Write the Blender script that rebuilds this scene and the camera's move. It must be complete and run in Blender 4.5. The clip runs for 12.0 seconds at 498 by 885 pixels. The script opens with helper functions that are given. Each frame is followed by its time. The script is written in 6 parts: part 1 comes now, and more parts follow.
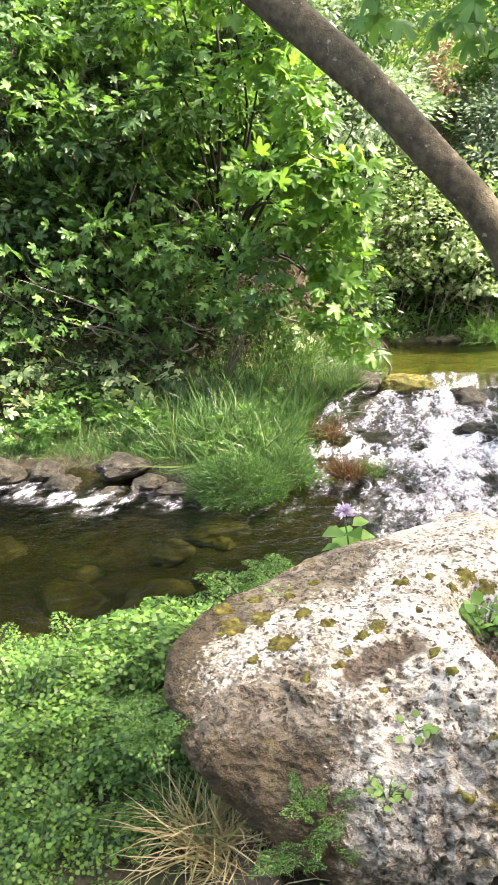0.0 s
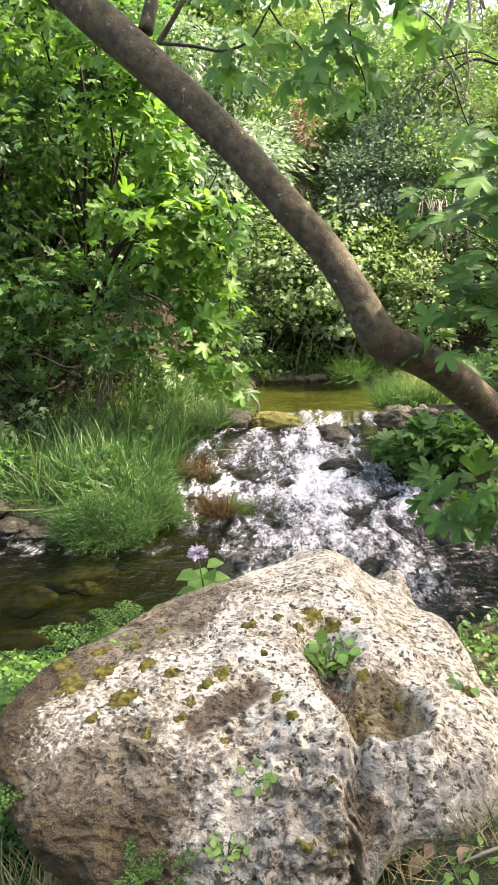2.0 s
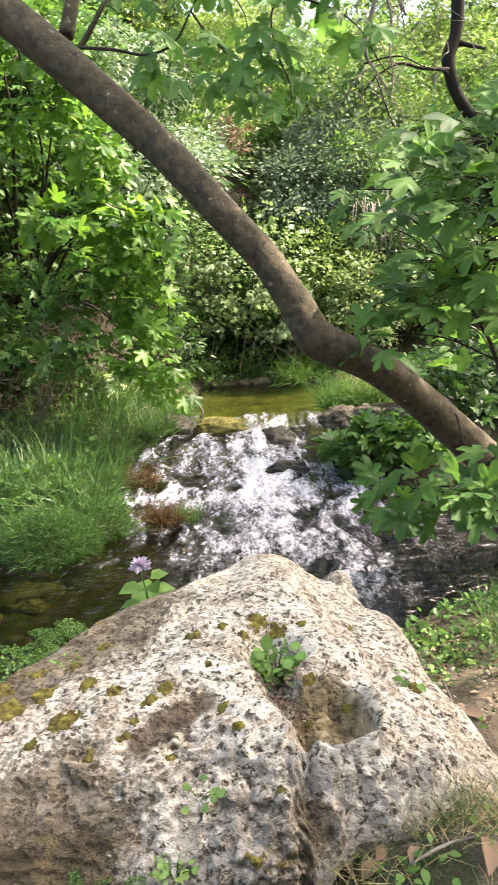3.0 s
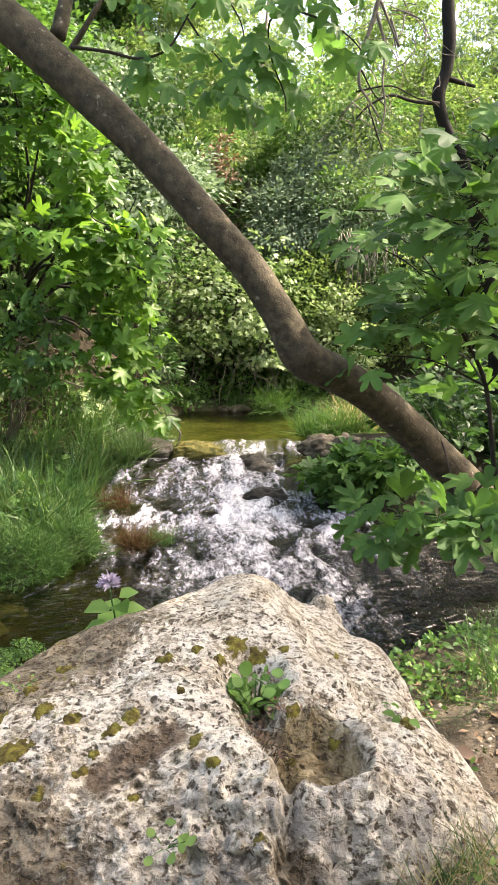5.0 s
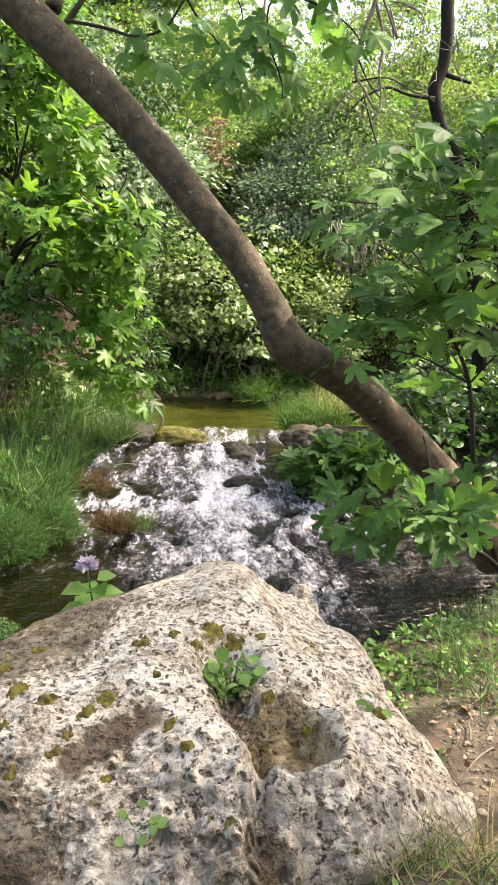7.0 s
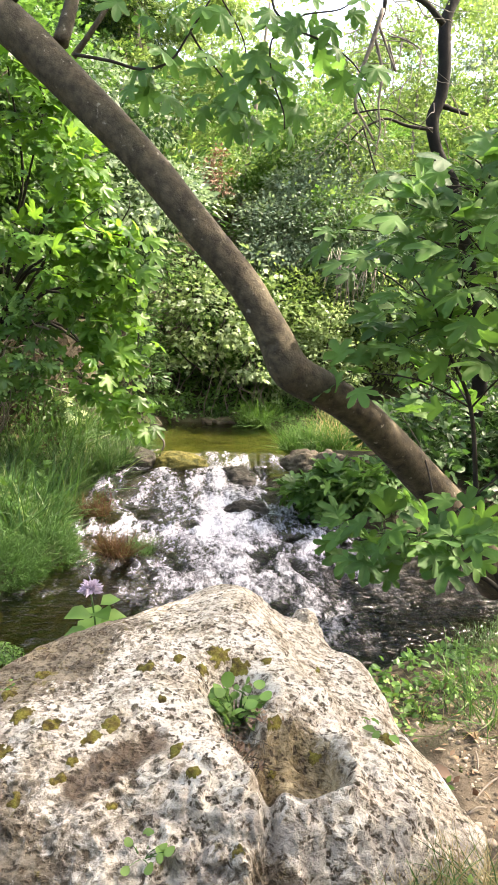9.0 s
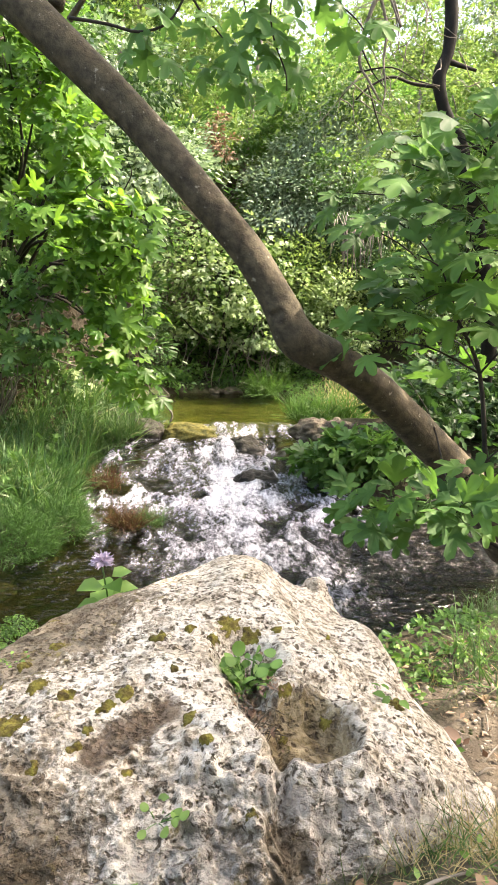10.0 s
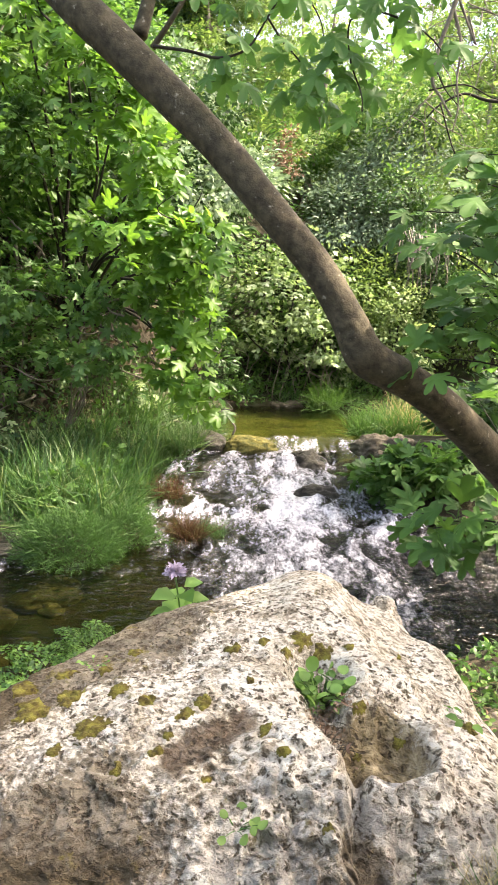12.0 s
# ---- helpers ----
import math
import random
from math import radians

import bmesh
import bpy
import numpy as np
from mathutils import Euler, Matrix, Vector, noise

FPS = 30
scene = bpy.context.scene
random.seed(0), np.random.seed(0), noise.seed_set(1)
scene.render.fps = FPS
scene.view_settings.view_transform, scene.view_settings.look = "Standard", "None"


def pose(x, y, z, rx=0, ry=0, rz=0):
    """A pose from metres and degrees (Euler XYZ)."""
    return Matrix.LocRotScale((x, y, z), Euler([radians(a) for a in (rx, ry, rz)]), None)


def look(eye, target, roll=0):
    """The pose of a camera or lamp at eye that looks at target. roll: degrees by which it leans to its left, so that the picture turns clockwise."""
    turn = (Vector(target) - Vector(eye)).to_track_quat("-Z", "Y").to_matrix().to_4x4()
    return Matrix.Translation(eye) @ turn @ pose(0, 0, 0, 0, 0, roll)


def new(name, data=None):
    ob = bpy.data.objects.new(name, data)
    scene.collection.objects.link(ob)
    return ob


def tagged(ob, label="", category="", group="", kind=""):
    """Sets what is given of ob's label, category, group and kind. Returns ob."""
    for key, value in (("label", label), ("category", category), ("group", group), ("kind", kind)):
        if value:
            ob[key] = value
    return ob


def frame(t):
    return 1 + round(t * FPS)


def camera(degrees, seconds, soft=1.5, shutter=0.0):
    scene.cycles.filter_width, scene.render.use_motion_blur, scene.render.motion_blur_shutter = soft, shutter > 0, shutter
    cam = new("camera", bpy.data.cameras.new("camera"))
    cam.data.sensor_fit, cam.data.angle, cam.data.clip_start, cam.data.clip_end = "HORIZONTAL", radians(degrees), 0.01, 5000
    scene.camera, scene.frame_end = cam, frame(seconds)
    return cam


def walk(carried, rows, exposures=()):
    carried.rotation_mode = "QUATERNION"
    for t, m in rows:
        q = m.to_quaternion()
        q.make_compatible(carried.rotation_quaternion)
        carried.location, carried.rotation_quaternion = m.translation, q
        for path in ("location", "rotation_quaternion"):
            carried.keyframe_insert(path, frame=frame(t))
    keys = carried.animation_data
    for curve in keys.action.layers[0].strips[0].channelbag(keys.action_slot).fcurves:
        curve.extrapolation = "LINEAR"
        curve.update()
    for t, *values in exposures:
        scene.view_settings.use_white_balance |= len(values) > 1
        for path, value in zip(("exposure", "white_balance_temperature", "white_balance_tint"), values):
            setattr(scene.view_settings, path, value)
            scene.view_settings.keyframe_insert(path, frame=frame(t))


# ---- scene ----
cam = camera(40.5, 12.0, soft=1.25, shutter=0.15)
PATH = [
    (0, (0.027, 0.225, 1.617), (-0.47, 2.08, 1.057), -2.8),
    (0.5, (0.041, 0.25, 1.611), (-0.331, 2.135, 1.055), -0.5),
    (1, (0.06, 0.264, 1.618), (-0.258, 2.157, 1.058), -1.0),
    (1.5, (0.083, 0.275, 1.62), (-0.168, 2.186, 1.087), -1.0),
    (2, (0.127, 0.279, 1.623), (-0.022, 2.218, 1.156), -0.9),
    (2.5, (0.138, 0.285, 1.63), (-0.01, 2.218, 1.138), -1.3),
    (3, (0.166, 0.311, 1.617), (0.167, 2.258, 1.16), -2.5),
    (3.2, (0.189, 0.328, 1.613), (0.29, 2.27, 1.143), -1.6),
    (4.8, (0.136, 0.466, 1.504), (0.213, 2.431, 1.141), -0.1),
    (5, (0.137, 0.458, 1.506), (0.213, 2.423, 1.141), 0.1),
    (5.5, (0.14, 0.458, 1.511), (0.209, 2.425, 1.154), -0.4),
    (6, (0.132, 0.453, 1.51), (0.2, 2.424, 1.176), 0.5),
    (6.5, (0.131, 0.452, 1.509), (0.189, 2.422, 1.171), 0.7),
    (7, (0.128, 0.459, 1.504), (0.26, 2.415, 1.106), 2.6),
    (7.2, (0.128, 0.459, 1.504), (0.244, 2.414, 1.098), 2.4),
    (8.8, (0.113, 0.46, 1.497), (0.243, 2.423, 1.133), 2.1),
    (9, (0.112, 0.453, 1.497), (0.242, 2.423, 1.173), 2.6),
    (9.5, (0.12, 0.46, 1.5), (0.234, 2.417, 1.101), 1.8),
    (10, (0.118, 0.458, 1.502), (0.224, 2.412, 1.088), 1.4),
    (10.5, (0.117, 0.454, 1.5), (0.199, 2.409, 1.086), 1.7),
    (11, (0.11, 0.453, 1.5), (0.174, 2.407, 1.074), 2.4),
    (11.5, (0.104, 0.446, 1.505), (0.152, 2.404, 1.1), 2.2),
    (12, (0.055, 0.419, 1.522), (-0.005, 2.381, 1.14), 1.9),
]
walk(cam, [(t, look(eye, target, roll)) for t, eye, target, roll in PATH],
     [(s, e, k, 13) for s, e, k in ((0.0, 3.25, 7500), (0.5, 3.05, 7500), (1.0, 2.9, 7500), (3.0, 2.78, 7500), (5.5, 2.55, 7650), (6.5, 2.55, 7650), (9.0, 2.84, 7650), (12.0, 2.86, 7650))])

# ---- light ----
SUN_DIR = Vector((0.74, 0.06, 0.92)).normalized()
world = bpy.data.worlds.new("sky_world")
scene.world = world
world.use_nodes = True
wn = world.node_tree.nodes
sky = wn.new("ShaderNodeTexSky")
sky.sky_type = "NISHITA"
sky.sun_disc = False
sky.air_density, sky.dust_density, sky.ozone_density = 1.0, 4.0, 0.6
sky.sun_elevation = math.asin(SUN_DIR.z)
sky.sun_rotation = math.atan2(SUN_DIR.x, SUN_DIR.y)
wn["Background"].inputs["Strength"].default_value = 0.15
world.node_tree.links.new(sky.outputs["Color"], wn["Background"].inputs["Color"])
sun_data = bpy.data.lights.new("sun", "SUN")
sun_data.energy, sun_data.angle, sun_data.color = 2.5, radians(1.5), (1.0, 0.95, 0.86)
sun = new("sun", sun_data)
sun.matrix_world = look(SUN_DIR * 40, (0, 0, 0))

# ---- numbers and meshes ----
rng = np.random.default_rng(7)


def hashed(i, seed):
    h = (i[..., 0] * 374761393 + i[..., 1] * 668265263 + i[..., 2] * 2147483647 + seed * 974711) & 0xFFFFFFFF
    h = ((h ^ (h >> 13)) * 1274126177) & 0xFFFFFFFF
    h = ((h ^ (h >> 16)) * 2246822519) & 0xFFFFFFFF
    return ((h ^ (h >> 15)) & 0xFFFFFF) / 0xFFFFFF


def vnoise(p, scale=1.0, seed=0):
    """Smooth value noise, 0 to 1, for rows of x, y, z."""
    p = np.asarray(p, float) * scale
    i = np.floor(p).astype(np.int64)
    f = p - i
    f = f * f * (3 - 2 * f)
    out = 0
    for dx in (0, 1):
        for dy in (0, 1):
            for dz in (0, 1):
                w = (f[..., 0] if dx else 1 - f[..., 0]) * (f[..., 1] if dy else 1 - f[..., 1]) * (f[..., 2] if dz else 1 - f[..., 2])
                out = out + w * hashed(i + np.array([dx, dy, dz]), seed)
    return out


def fbm(p, scale=1.0, octaves=4, seed=0):
    total, amp, norm = 0, 1.0, 0
    for o in range(octaves):
        total = total + amp * vnoise(p, scale * 2.03**o, seed + 17 * o)
        norm += amp
        amp *= 0.5
    return total / norm


def worley(p, scale, seed):
    """Distance to the nearest of one random point per cell."""
    p = np.asarray(p, float) * scale
    i = np.floor(p).astype(np.int64)
    best = np.full(p.shape[:-1], 9.0)
    for dx in (-1, 0, 1):
        for dy in (-1, 0, 1):
            for dz in (-1, 0, 1):
                c = i + np.array([dx, dy, dz])
                q = c + np.stack([hashed(c, seed), hashed(c, seed + 1), hashed(c, seed + 2)], -1)
                best = np.minimum(best, ((q - p) ** 2).sum(-1))
    return np.sqrt(best)


def step01(a, b, x):
    t = np.clip((x - a) / (b - a), 0, 1)
    return t * t * (3 - 2 * t)


def mesh_of(name, verts, faces, mats=(), smooth=True):
    me = bpy.data.meshes.new(name)
    me.from_pydata(np.asarray(verts, float).tolist(), [], faces if isinstance(faces, list) else np.asarray(faces).tolist())
    if smooth:
        me.polygons.foreach_set("use_smooth", np.ones(len(me.polygons), bool))
    for m in mats if isinstance(mats, (list, tuple)) else (mats,):
        me.materials.append(m)
    me.update()
    return me


def thing(name, base, label, category, group="", kind=""):
    """An Empty at the base of a thing, which parents its parts."""
    ob = new(name)
    ob.location = base
    ob.empty_display_size = 0.1
    return tagged(ob, label, category, group, kind)


def root_of(ob):
    while ob.parent:
        ob = ob.parent
    return ob


def part(name, geo, material, parent, label="", kind="", smooth=True):
    """Links (verts, faces), in world places, as one mesh under a thing or a part."""
    v, f = geo
    me = mesh_of(name, np.asarray(v, float) - np.array(root_of(parent).location), f, material, smooth)
    ob = new(name, me)
    ob.parent = parent
    return tagged(ob, label, "", "", kind)


def place_part(name, me, m, parent, label=""):
    """An object on shared mesh data at a world pose m, under a thing."""
    ob = new(name, me)
    ob.parent = parent
    ob.matrix_basis = Matrix.Translation(-Vector(root_of(parent).location)) @ m
    return tagged(ob, label)


def join(geos):
    vs, fs, n = [], [], 0
    for v, f in geos:
        vs.append(np.asarray(v, float))
        fs += [[i + n for i in face] for face in (f if isinstance(f, list) else np.asarray(f).tolist())]
        n += len(v)
    return np.concatenate(vs), fs


def tube(points, radii, sides=8, wobble=0.0, seed=0, steps=0, cap=True):
    """A round limb along points. steps: smooth the line with that many points between two."""
    p = np.asarray(points, float)
    r = np.broadcast_to(np.asarray(radii, float), (len(p),)).copy()
    if steps:
        n = len(p)
        q = np.vstack([2 * p[0] - p[1], p, 2 * p[-1] - p[-2]])
        out, rad = [], []
        for i in range(n - 1):
            a, b, c, d = q[i : i + 4]
            for t in np.linspace(0, 1, steps, endpoint=False):
                out.append(0.5 * (2 * b + (c - a) * t + (2 * a - 5 * b + 4 * c - d) * t**2 + (3 * b - a - 3 * c + d) * t**3))
                rad.append(r[i] + (r[i + 1] - r[i]) * t)
        p, r = np.array(out + [p[-1]]), np.array(rad + [r[-1]])
    tang = np.gradient(p, axis=0)
    tang /= np.linalg.norm(tang, axis=1, keepdims=True) + 1e-9
    side = np.cross(tang[0], (0.3, 0.2, 1.0))
    side /= np.linalg.norm(side)
    ang = np.linspace(0, 2 * np.pi, sides, endpoint=False)
    rings = []
    for i in range(len(p)):
        side = side - tang[i] * (side @ tang[i])
        side /= np.linalg.norm(side)
        up = np.cross(tang[i], side)
        rings.append(p[i] + r[i] * (np.cos(ang)[:, None] * side + np.sin(ang)[:, None] * up))
    v = np.array(rings).reshape(-1, 3)
    if wobble:
        mid = np.repeat(p, sides, 0)
        rr = np.repeat(r, sides)[:, None]
        v = mid + (v - mid) * (1 + wobble * (2 * fbm(v, 0.5 / max(r.mean(), 0.004), 3, seed)[:, None] - 1))
    f = []
    for i in range(len(p) - 1):
        for j in range(sides):
            k = (j + 1) % sides
            f.append([i * sides + j, i * sides + k, (i + 1) * sides + k, (i + 1) * sides + j])
    if cap:
        f += [list(range(sides))[::-1], [(len(p) - 1) * sides + j for j in range(sides)]]
    return v, f


def frames_of(normal, along):
    """Turns whose z is near normal and whose y is near along, for rows of both."""
    y = along / (np.linalg.norm(along, axis=1, keepdims=True) + 1e-9)
    z = normal - y * (normal * y).sum(1, keepdims=True)
    z /= np.linalg.norm(z, axis=1, keepdims=True) + 1e-9
    x = np.cross(y, z)
    return np.stack([x, y, z], 2)


def scatter(template, places, turns, sizes):
    tv, tf = template
    tv, tf = np.asarray(tv, float), np.asarray(tf)
    sizes = np.broadcast_to(np.asarray(sizes, float), (len(places),))
    v = np.einsum("nij,kj->nki", turns, tv) * sizes[:, None, None] + np.asarray(places)[:, None]
    f = tf[None] + (np.arange(len(places)) * len(tv))[:, None, None]
    return v.reshape(-1, 3), f.reshape(-1, tf.shape[1])


def unit(v):
    return v / (np.linalg.norm(v, axis=-1, keepdims=True) + 1e-9)


# ---- materials ----
def make_material(name):
    m = bpy.data.materials.new(name)
    m.use_nodes = True
    t = m.node_tree
    t.nodes.clear()
    out = t.nodes.new("ShaderNodeOutputMaterial")
    return m, t, out


def node(t, kind, **values):
    n = t.nodes.new(kind)
    for key, value in values.items():
        n.inputs[key.replace("_", " ")].default_value = value
    return n


def position(t):
    return t.nodes.new("ShaderNodeNewGeometry").outputs["Position"]


def noise_tex(t, vec, scale, detail=4, rough=0.55, distortion=0.0):
    n = node(t, "ShaderNodeTexNoise", Scale=scale, Detail=detail, Roughness=rough, Distortion=distortion)
    t.links.new(vec, n.inputs["Vector"])
    return n.outputs["Fac"]


def ramp(t, fac, stops):
    n = t.nodes.new("ShaderNodeValToRGB")
    while len(n.color_ramp.elements) < len(stops):
        n.color_ramp.elements.new(0.5)
    for e, (at, c) in zip(n.color_ramp.elements, stops):
        e.position, e.color = at, (*c, 1) if isinstance(c, tuple) else (c, c, c, 1)
    t.links.new(fac, n.inputs["Fac"])
    return n.outputs["Color"]


def mix_col(t, fac, a, b, how="MIX"):
    n = t.nodes.new("ShaderNodeMix")
    n.data_type, n.blend_type = "RGBA", how
    ins = {"f": n.inputs[0], "a": n.inputs[6], "b": n.inputs[7]}
    for k, value in (("f", fac), ("a", a), ("b", b)):
        if isinstance(value, (int, float)):
            ins[k].default_value = value if k == "f" else (value, value, value, 1)
        elif isinstance(value, tuple):
            ins[k].default_value = (*value, 1)
        else:
            t.links.new(value, ins[k])
    return n.outputs[2]


def math_node(t, op, a, b=0.0, clamp=False):
    n = t.nodes.new("ShaderNodeMath")
    n.operation, n.use_clamp = op, clamp
    for i, value in enumerate((a, b)):
        if isinstance(value, (int, float)):
            n.inputs[i].default_value = value
        else:
            t.links.new(value, n.inputs[i])
    return n.outputs[0]


def bump(t, height, strength, distance=0.01):
    n = node(t, "ShaderNodeBump", Strength=strength, Distance=distance)
    t.links.new(height, n.inputs["Height"])
    return n.outputs["Normal"]


def chance(t):
    """A number per leaf, whether it is an object of its own or an island of a joined mesh."""
    a = t.nodes.new("ShaderNodeNewGeometry").outputs["Random Per Island"]
    b = t.nodes.new("ShaderNodeObjectInfo").outputs["Random"]
    return math_node(t, "FRACT", math_node(t, "ADD", a, b))


def leaf_material(name, dark, light, through_light, share=0.4, gloss=0.45, yellow=None, grain=25.0):
    """A thin leaf: diffuse and gloss above, light passing through it."""
    m, t, out = make_material(name)
    r = chance(t)
    stops = [(0.0, dark), (0.8, light)] + ([(1.0, yellow)] if yellow else [(1.0, light)])
    base = ramp(t, r, stops)
    n = noise_tex(t, position(t), grain, 3)
    col = mix_col(t, 0.5, base, mix_col(t, n, 0.55, 1.35), "MULTIPLY")
    pb = node(t, "ShaderNodeBsdfPrincipled", Roughness=gloss)
    pb.inputs["Specular IOR Level"].default_value = 0.3
    t.links.new(col, pb.inputs["Base Color"])
    tr = t.nodes.new("ShaderNodeBsdfTranslucent")
    t.links.new(mix_col(t, 0.6, through_light, mix_col(t, r, 0.7, 1.25), "MULTIPLY"), tr.inputs["Color"])
    mx = node(t, "ShaderNodeMixShader", Fac=share)
    t.links.new(pb.outputs[0], mx.inputs[1])
    t.links.new(tr.outputs[0], mx.inputs[2])
    t.links.new(mx.outputs[0], out.inputs["Surface"])
    return m


def solid_material(name, stops, scale, rough=0.8, bump_scale=None, bump_strength=0.4, bump_distance=0.01, detail=5, distortion=0.3, second=None, edge=0.08, bare=None):
    """A dull mineral, bark or soil surface: two sizes of noise for colour, one for relief."""
    m, t, out = make_material(name)
    p = position(t)
    col = ramp(t, noise_tex(t, p, scale, detail, 0.6, distortion), stops)
    col = mix_col(t, 0.7, col, mix_col(t, noise_tex(t, p, scale * 7, 4), 0.6, 1.4), "MULTIPLY")
    if second:
        col = mix_col(t, ramp(t, noise_tex(t, p, second[1], 4), [(second[2], 0.0), (second[2] + edge, 1.0)]), col, second[0])
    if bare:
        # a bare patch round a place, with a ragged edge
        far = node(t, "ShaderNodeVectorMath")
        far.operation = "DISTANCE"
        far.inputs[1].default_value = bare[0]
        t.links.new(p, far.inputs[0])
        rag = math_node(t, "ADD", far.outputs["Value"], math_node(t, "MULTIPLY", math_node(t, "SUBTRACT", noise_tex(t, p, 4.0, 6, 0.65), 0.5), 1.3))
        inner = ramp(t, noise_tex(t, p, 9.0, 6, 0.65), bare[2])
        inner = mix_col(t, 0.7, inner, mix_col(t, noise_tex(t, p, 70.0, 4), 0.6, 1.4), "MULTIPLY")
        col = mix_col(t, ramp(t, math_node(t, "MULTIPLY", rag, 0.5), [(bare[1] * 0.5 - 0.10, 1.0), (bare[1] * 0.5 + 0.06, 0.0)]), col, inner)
    pb = node(t, "ShaderNodeBsdfPrincipled", Roughness=rough)
    pb.inputs["Specular IOR Level"].default_value = 0.3
    t.links.new(col, pb.inputs["Base Color"])
    t.links.new(bump(t, noise_tex(t, p, bump_scale or scale * 5, 6, 0.65), bump_strength, bump_distance), pb.inputs["Normal"])
    t.links.new(pb.outputs[0], out.inputs["Surface"])
    return m


# fig leaf copy with sunlight put into its yellower, brighter colour
FIG_SUN = leaf_material("fig_leaf_sunlit", (0.030, 0.095, 0.016), (0.11, 0.215, 0.036), (0.20, 0.40, 0.040), 0.45, 0.38)
FIG_NEAR = leaf_material("fig_leaf_near", (0.016, 0.060, 0.014), (0.088, 0.19, 0.040), (0.14, 0.30, 0.045), 0.34, 0.62)
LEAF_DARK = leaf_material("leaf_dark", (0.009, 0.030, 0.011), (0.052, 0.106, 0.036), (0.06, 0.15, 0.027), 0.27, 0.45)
LEAF_MID = leaf_material("leaf_mid", (0.020, 0.064, 0.018), (0.095, 0.185, 0.050), (0.15, 0.32, 0.048), 0.33, 0.42)
LEAF_PALE = leaf_material("leaf_pale", (0.09, 0.145, 0.065), (0.33, 0.41, 0.22), (0.36, 0.50, 0.15), 0.36, 0.34)
LEAF_SOFT = leaf_material("leaf_soft_green", (0.070, 0.120, 0.055), (0.33, 0.41, 0.25), (0.32, 0.47, 0.15), 0.36, 0.34, (0.20, 0.31, 0.06))
LEAF_GREY = leaf_material("leaf_grey_green", (0.075, 0.125, 0.075), (0.30, 0.38, 0.26), (0.23, 0.34, 0.16), 0.30, 0.32)
LEAF_YELLOW = leaf_material("leaf_yellow_green", (0.05, 0.105, 0.026), (0.17, 0.245, 0.07), (0.24, 0.37, 0.08), 0.40, 0.42)
FERN = leaf_material("maidenhair_leaf", (0.014, 0.050, 0.012), (0.080, 0.158, 0.028), (0.11, 0.24, 0.036), 0.30, 0.5)
GRASS = leaf_material("grass_blade", (0.014, 0.048, 0.014), (0.072, 0.145, 0.045), (0.10, 0.22, 0.042), 0.33, 0.42, (0.15, 0.16, 0.06))
SEDGE = leaf_material("sedge_blade", (0.025, 0.075, 0.02), (0.085, 0.18, 0.042), (0.13, 0.28, 0.045), 0.33, 0.42)
HORSETAIL = leaf_material("horsetail_shoot", (0.008, 0.032, 0.007), (0.046, 0.108, 0.022), (0.07, 0.17, 0.028), 0.3, 0.6)
# darker copy of the dead leaf, with the slope's shade in its colour
LITTER_SHADED = leaf_material("shaded_dead_leaf", (0.035, 0.022, 0.012), (0.11, 0.07, 0.04), (0.10, 0.05, 0.025), 0.12, 0.7, (0.2, 0.14, 0.09))
# fig leaf copy for hanging shoots, their shade put into the colour
LEAF_HANG = leaf_material("fig_leaf_shaded", (0.035, 0.10, 0.026), (0.09, 0.19, 0.05), (0.16, 0.34, 0.06), 0.45, 0.5)
STRAW = leaf_material("dry_grass", (0.26, 0.20, 0.09), (0.50, 0.42, 0.23), (0.45, 0.37, 0.17), 0.3, 0.6, (0.22, 0.28, 0.07))
RUST = leaf_material("rusty_grass", (0.04, 0.02, 0.009), (0.11, 0.052, 0.02), (0.10, 0.05, 0.018), 0.3, 0.6, (0.09, 0.14, 0.035))
LITTER = leaf_material("dead_leaf", (0.12, 0.07, 0.045), (0.28, 0.19, 0.12), (0.22, 0.12, 0.06), 0.15, 0.7, (0.35, 0.24, 0.18))
PETAL = leaf_material("lilac_petal", (0.34, 0.29, 0.38), (0.50, 0.44, 0.55), (0.44, 0.37, 0.48), 0.4, 0.6)
BARK = solid_material("fig_bark", [(0.3, (0.026, 0.021, 0.0125)), (0.5, (0.066, 0.053, 0.032)), (0.72, (0.115, 0.095, 0.06))], 17.0, 0.8, 70, 0.75, 0.010, distortion=0.15, second=((0.25, 0.23, 0.18), 24, 0.65))
BARK_GREY = solid_material("grey_twig_bark", [(0.3, (0.10, 0.085, 0.07)), (0.7, (0.24, 0.21, 0.18))], 8.0, 0.9, 60, 0.5, 0.006)
# near-black copy of the bark, a backlit silhouette put into the colour
BARK_BACKLIT = solid_material("backlit_bark", [(0.3, (0.006, 0.005, 0.004)), (0.7, (0.018, 0.015, 0.012))], 8.0, 0.9, 60, 0.5, 0.006)
BARK_DARK = solid_material("dark_twig_bark", [(0.3, (0.012, 0.010, 0.008)), (0.7, (0.038, 0.032, 0.025))], 8.0, 0.9, 60, 0.5, 0.006)
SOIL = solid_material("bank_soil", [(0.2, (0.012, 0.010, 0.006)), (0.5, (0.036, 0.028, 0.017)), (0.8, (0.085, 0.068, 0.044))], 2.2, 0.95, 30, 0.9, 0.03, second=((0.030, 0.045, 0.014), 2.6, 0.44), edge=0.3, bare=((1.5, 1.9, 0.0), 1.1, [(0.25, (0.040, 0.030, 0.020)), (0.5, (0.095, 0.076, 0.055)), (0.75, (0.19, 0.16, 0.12))]))
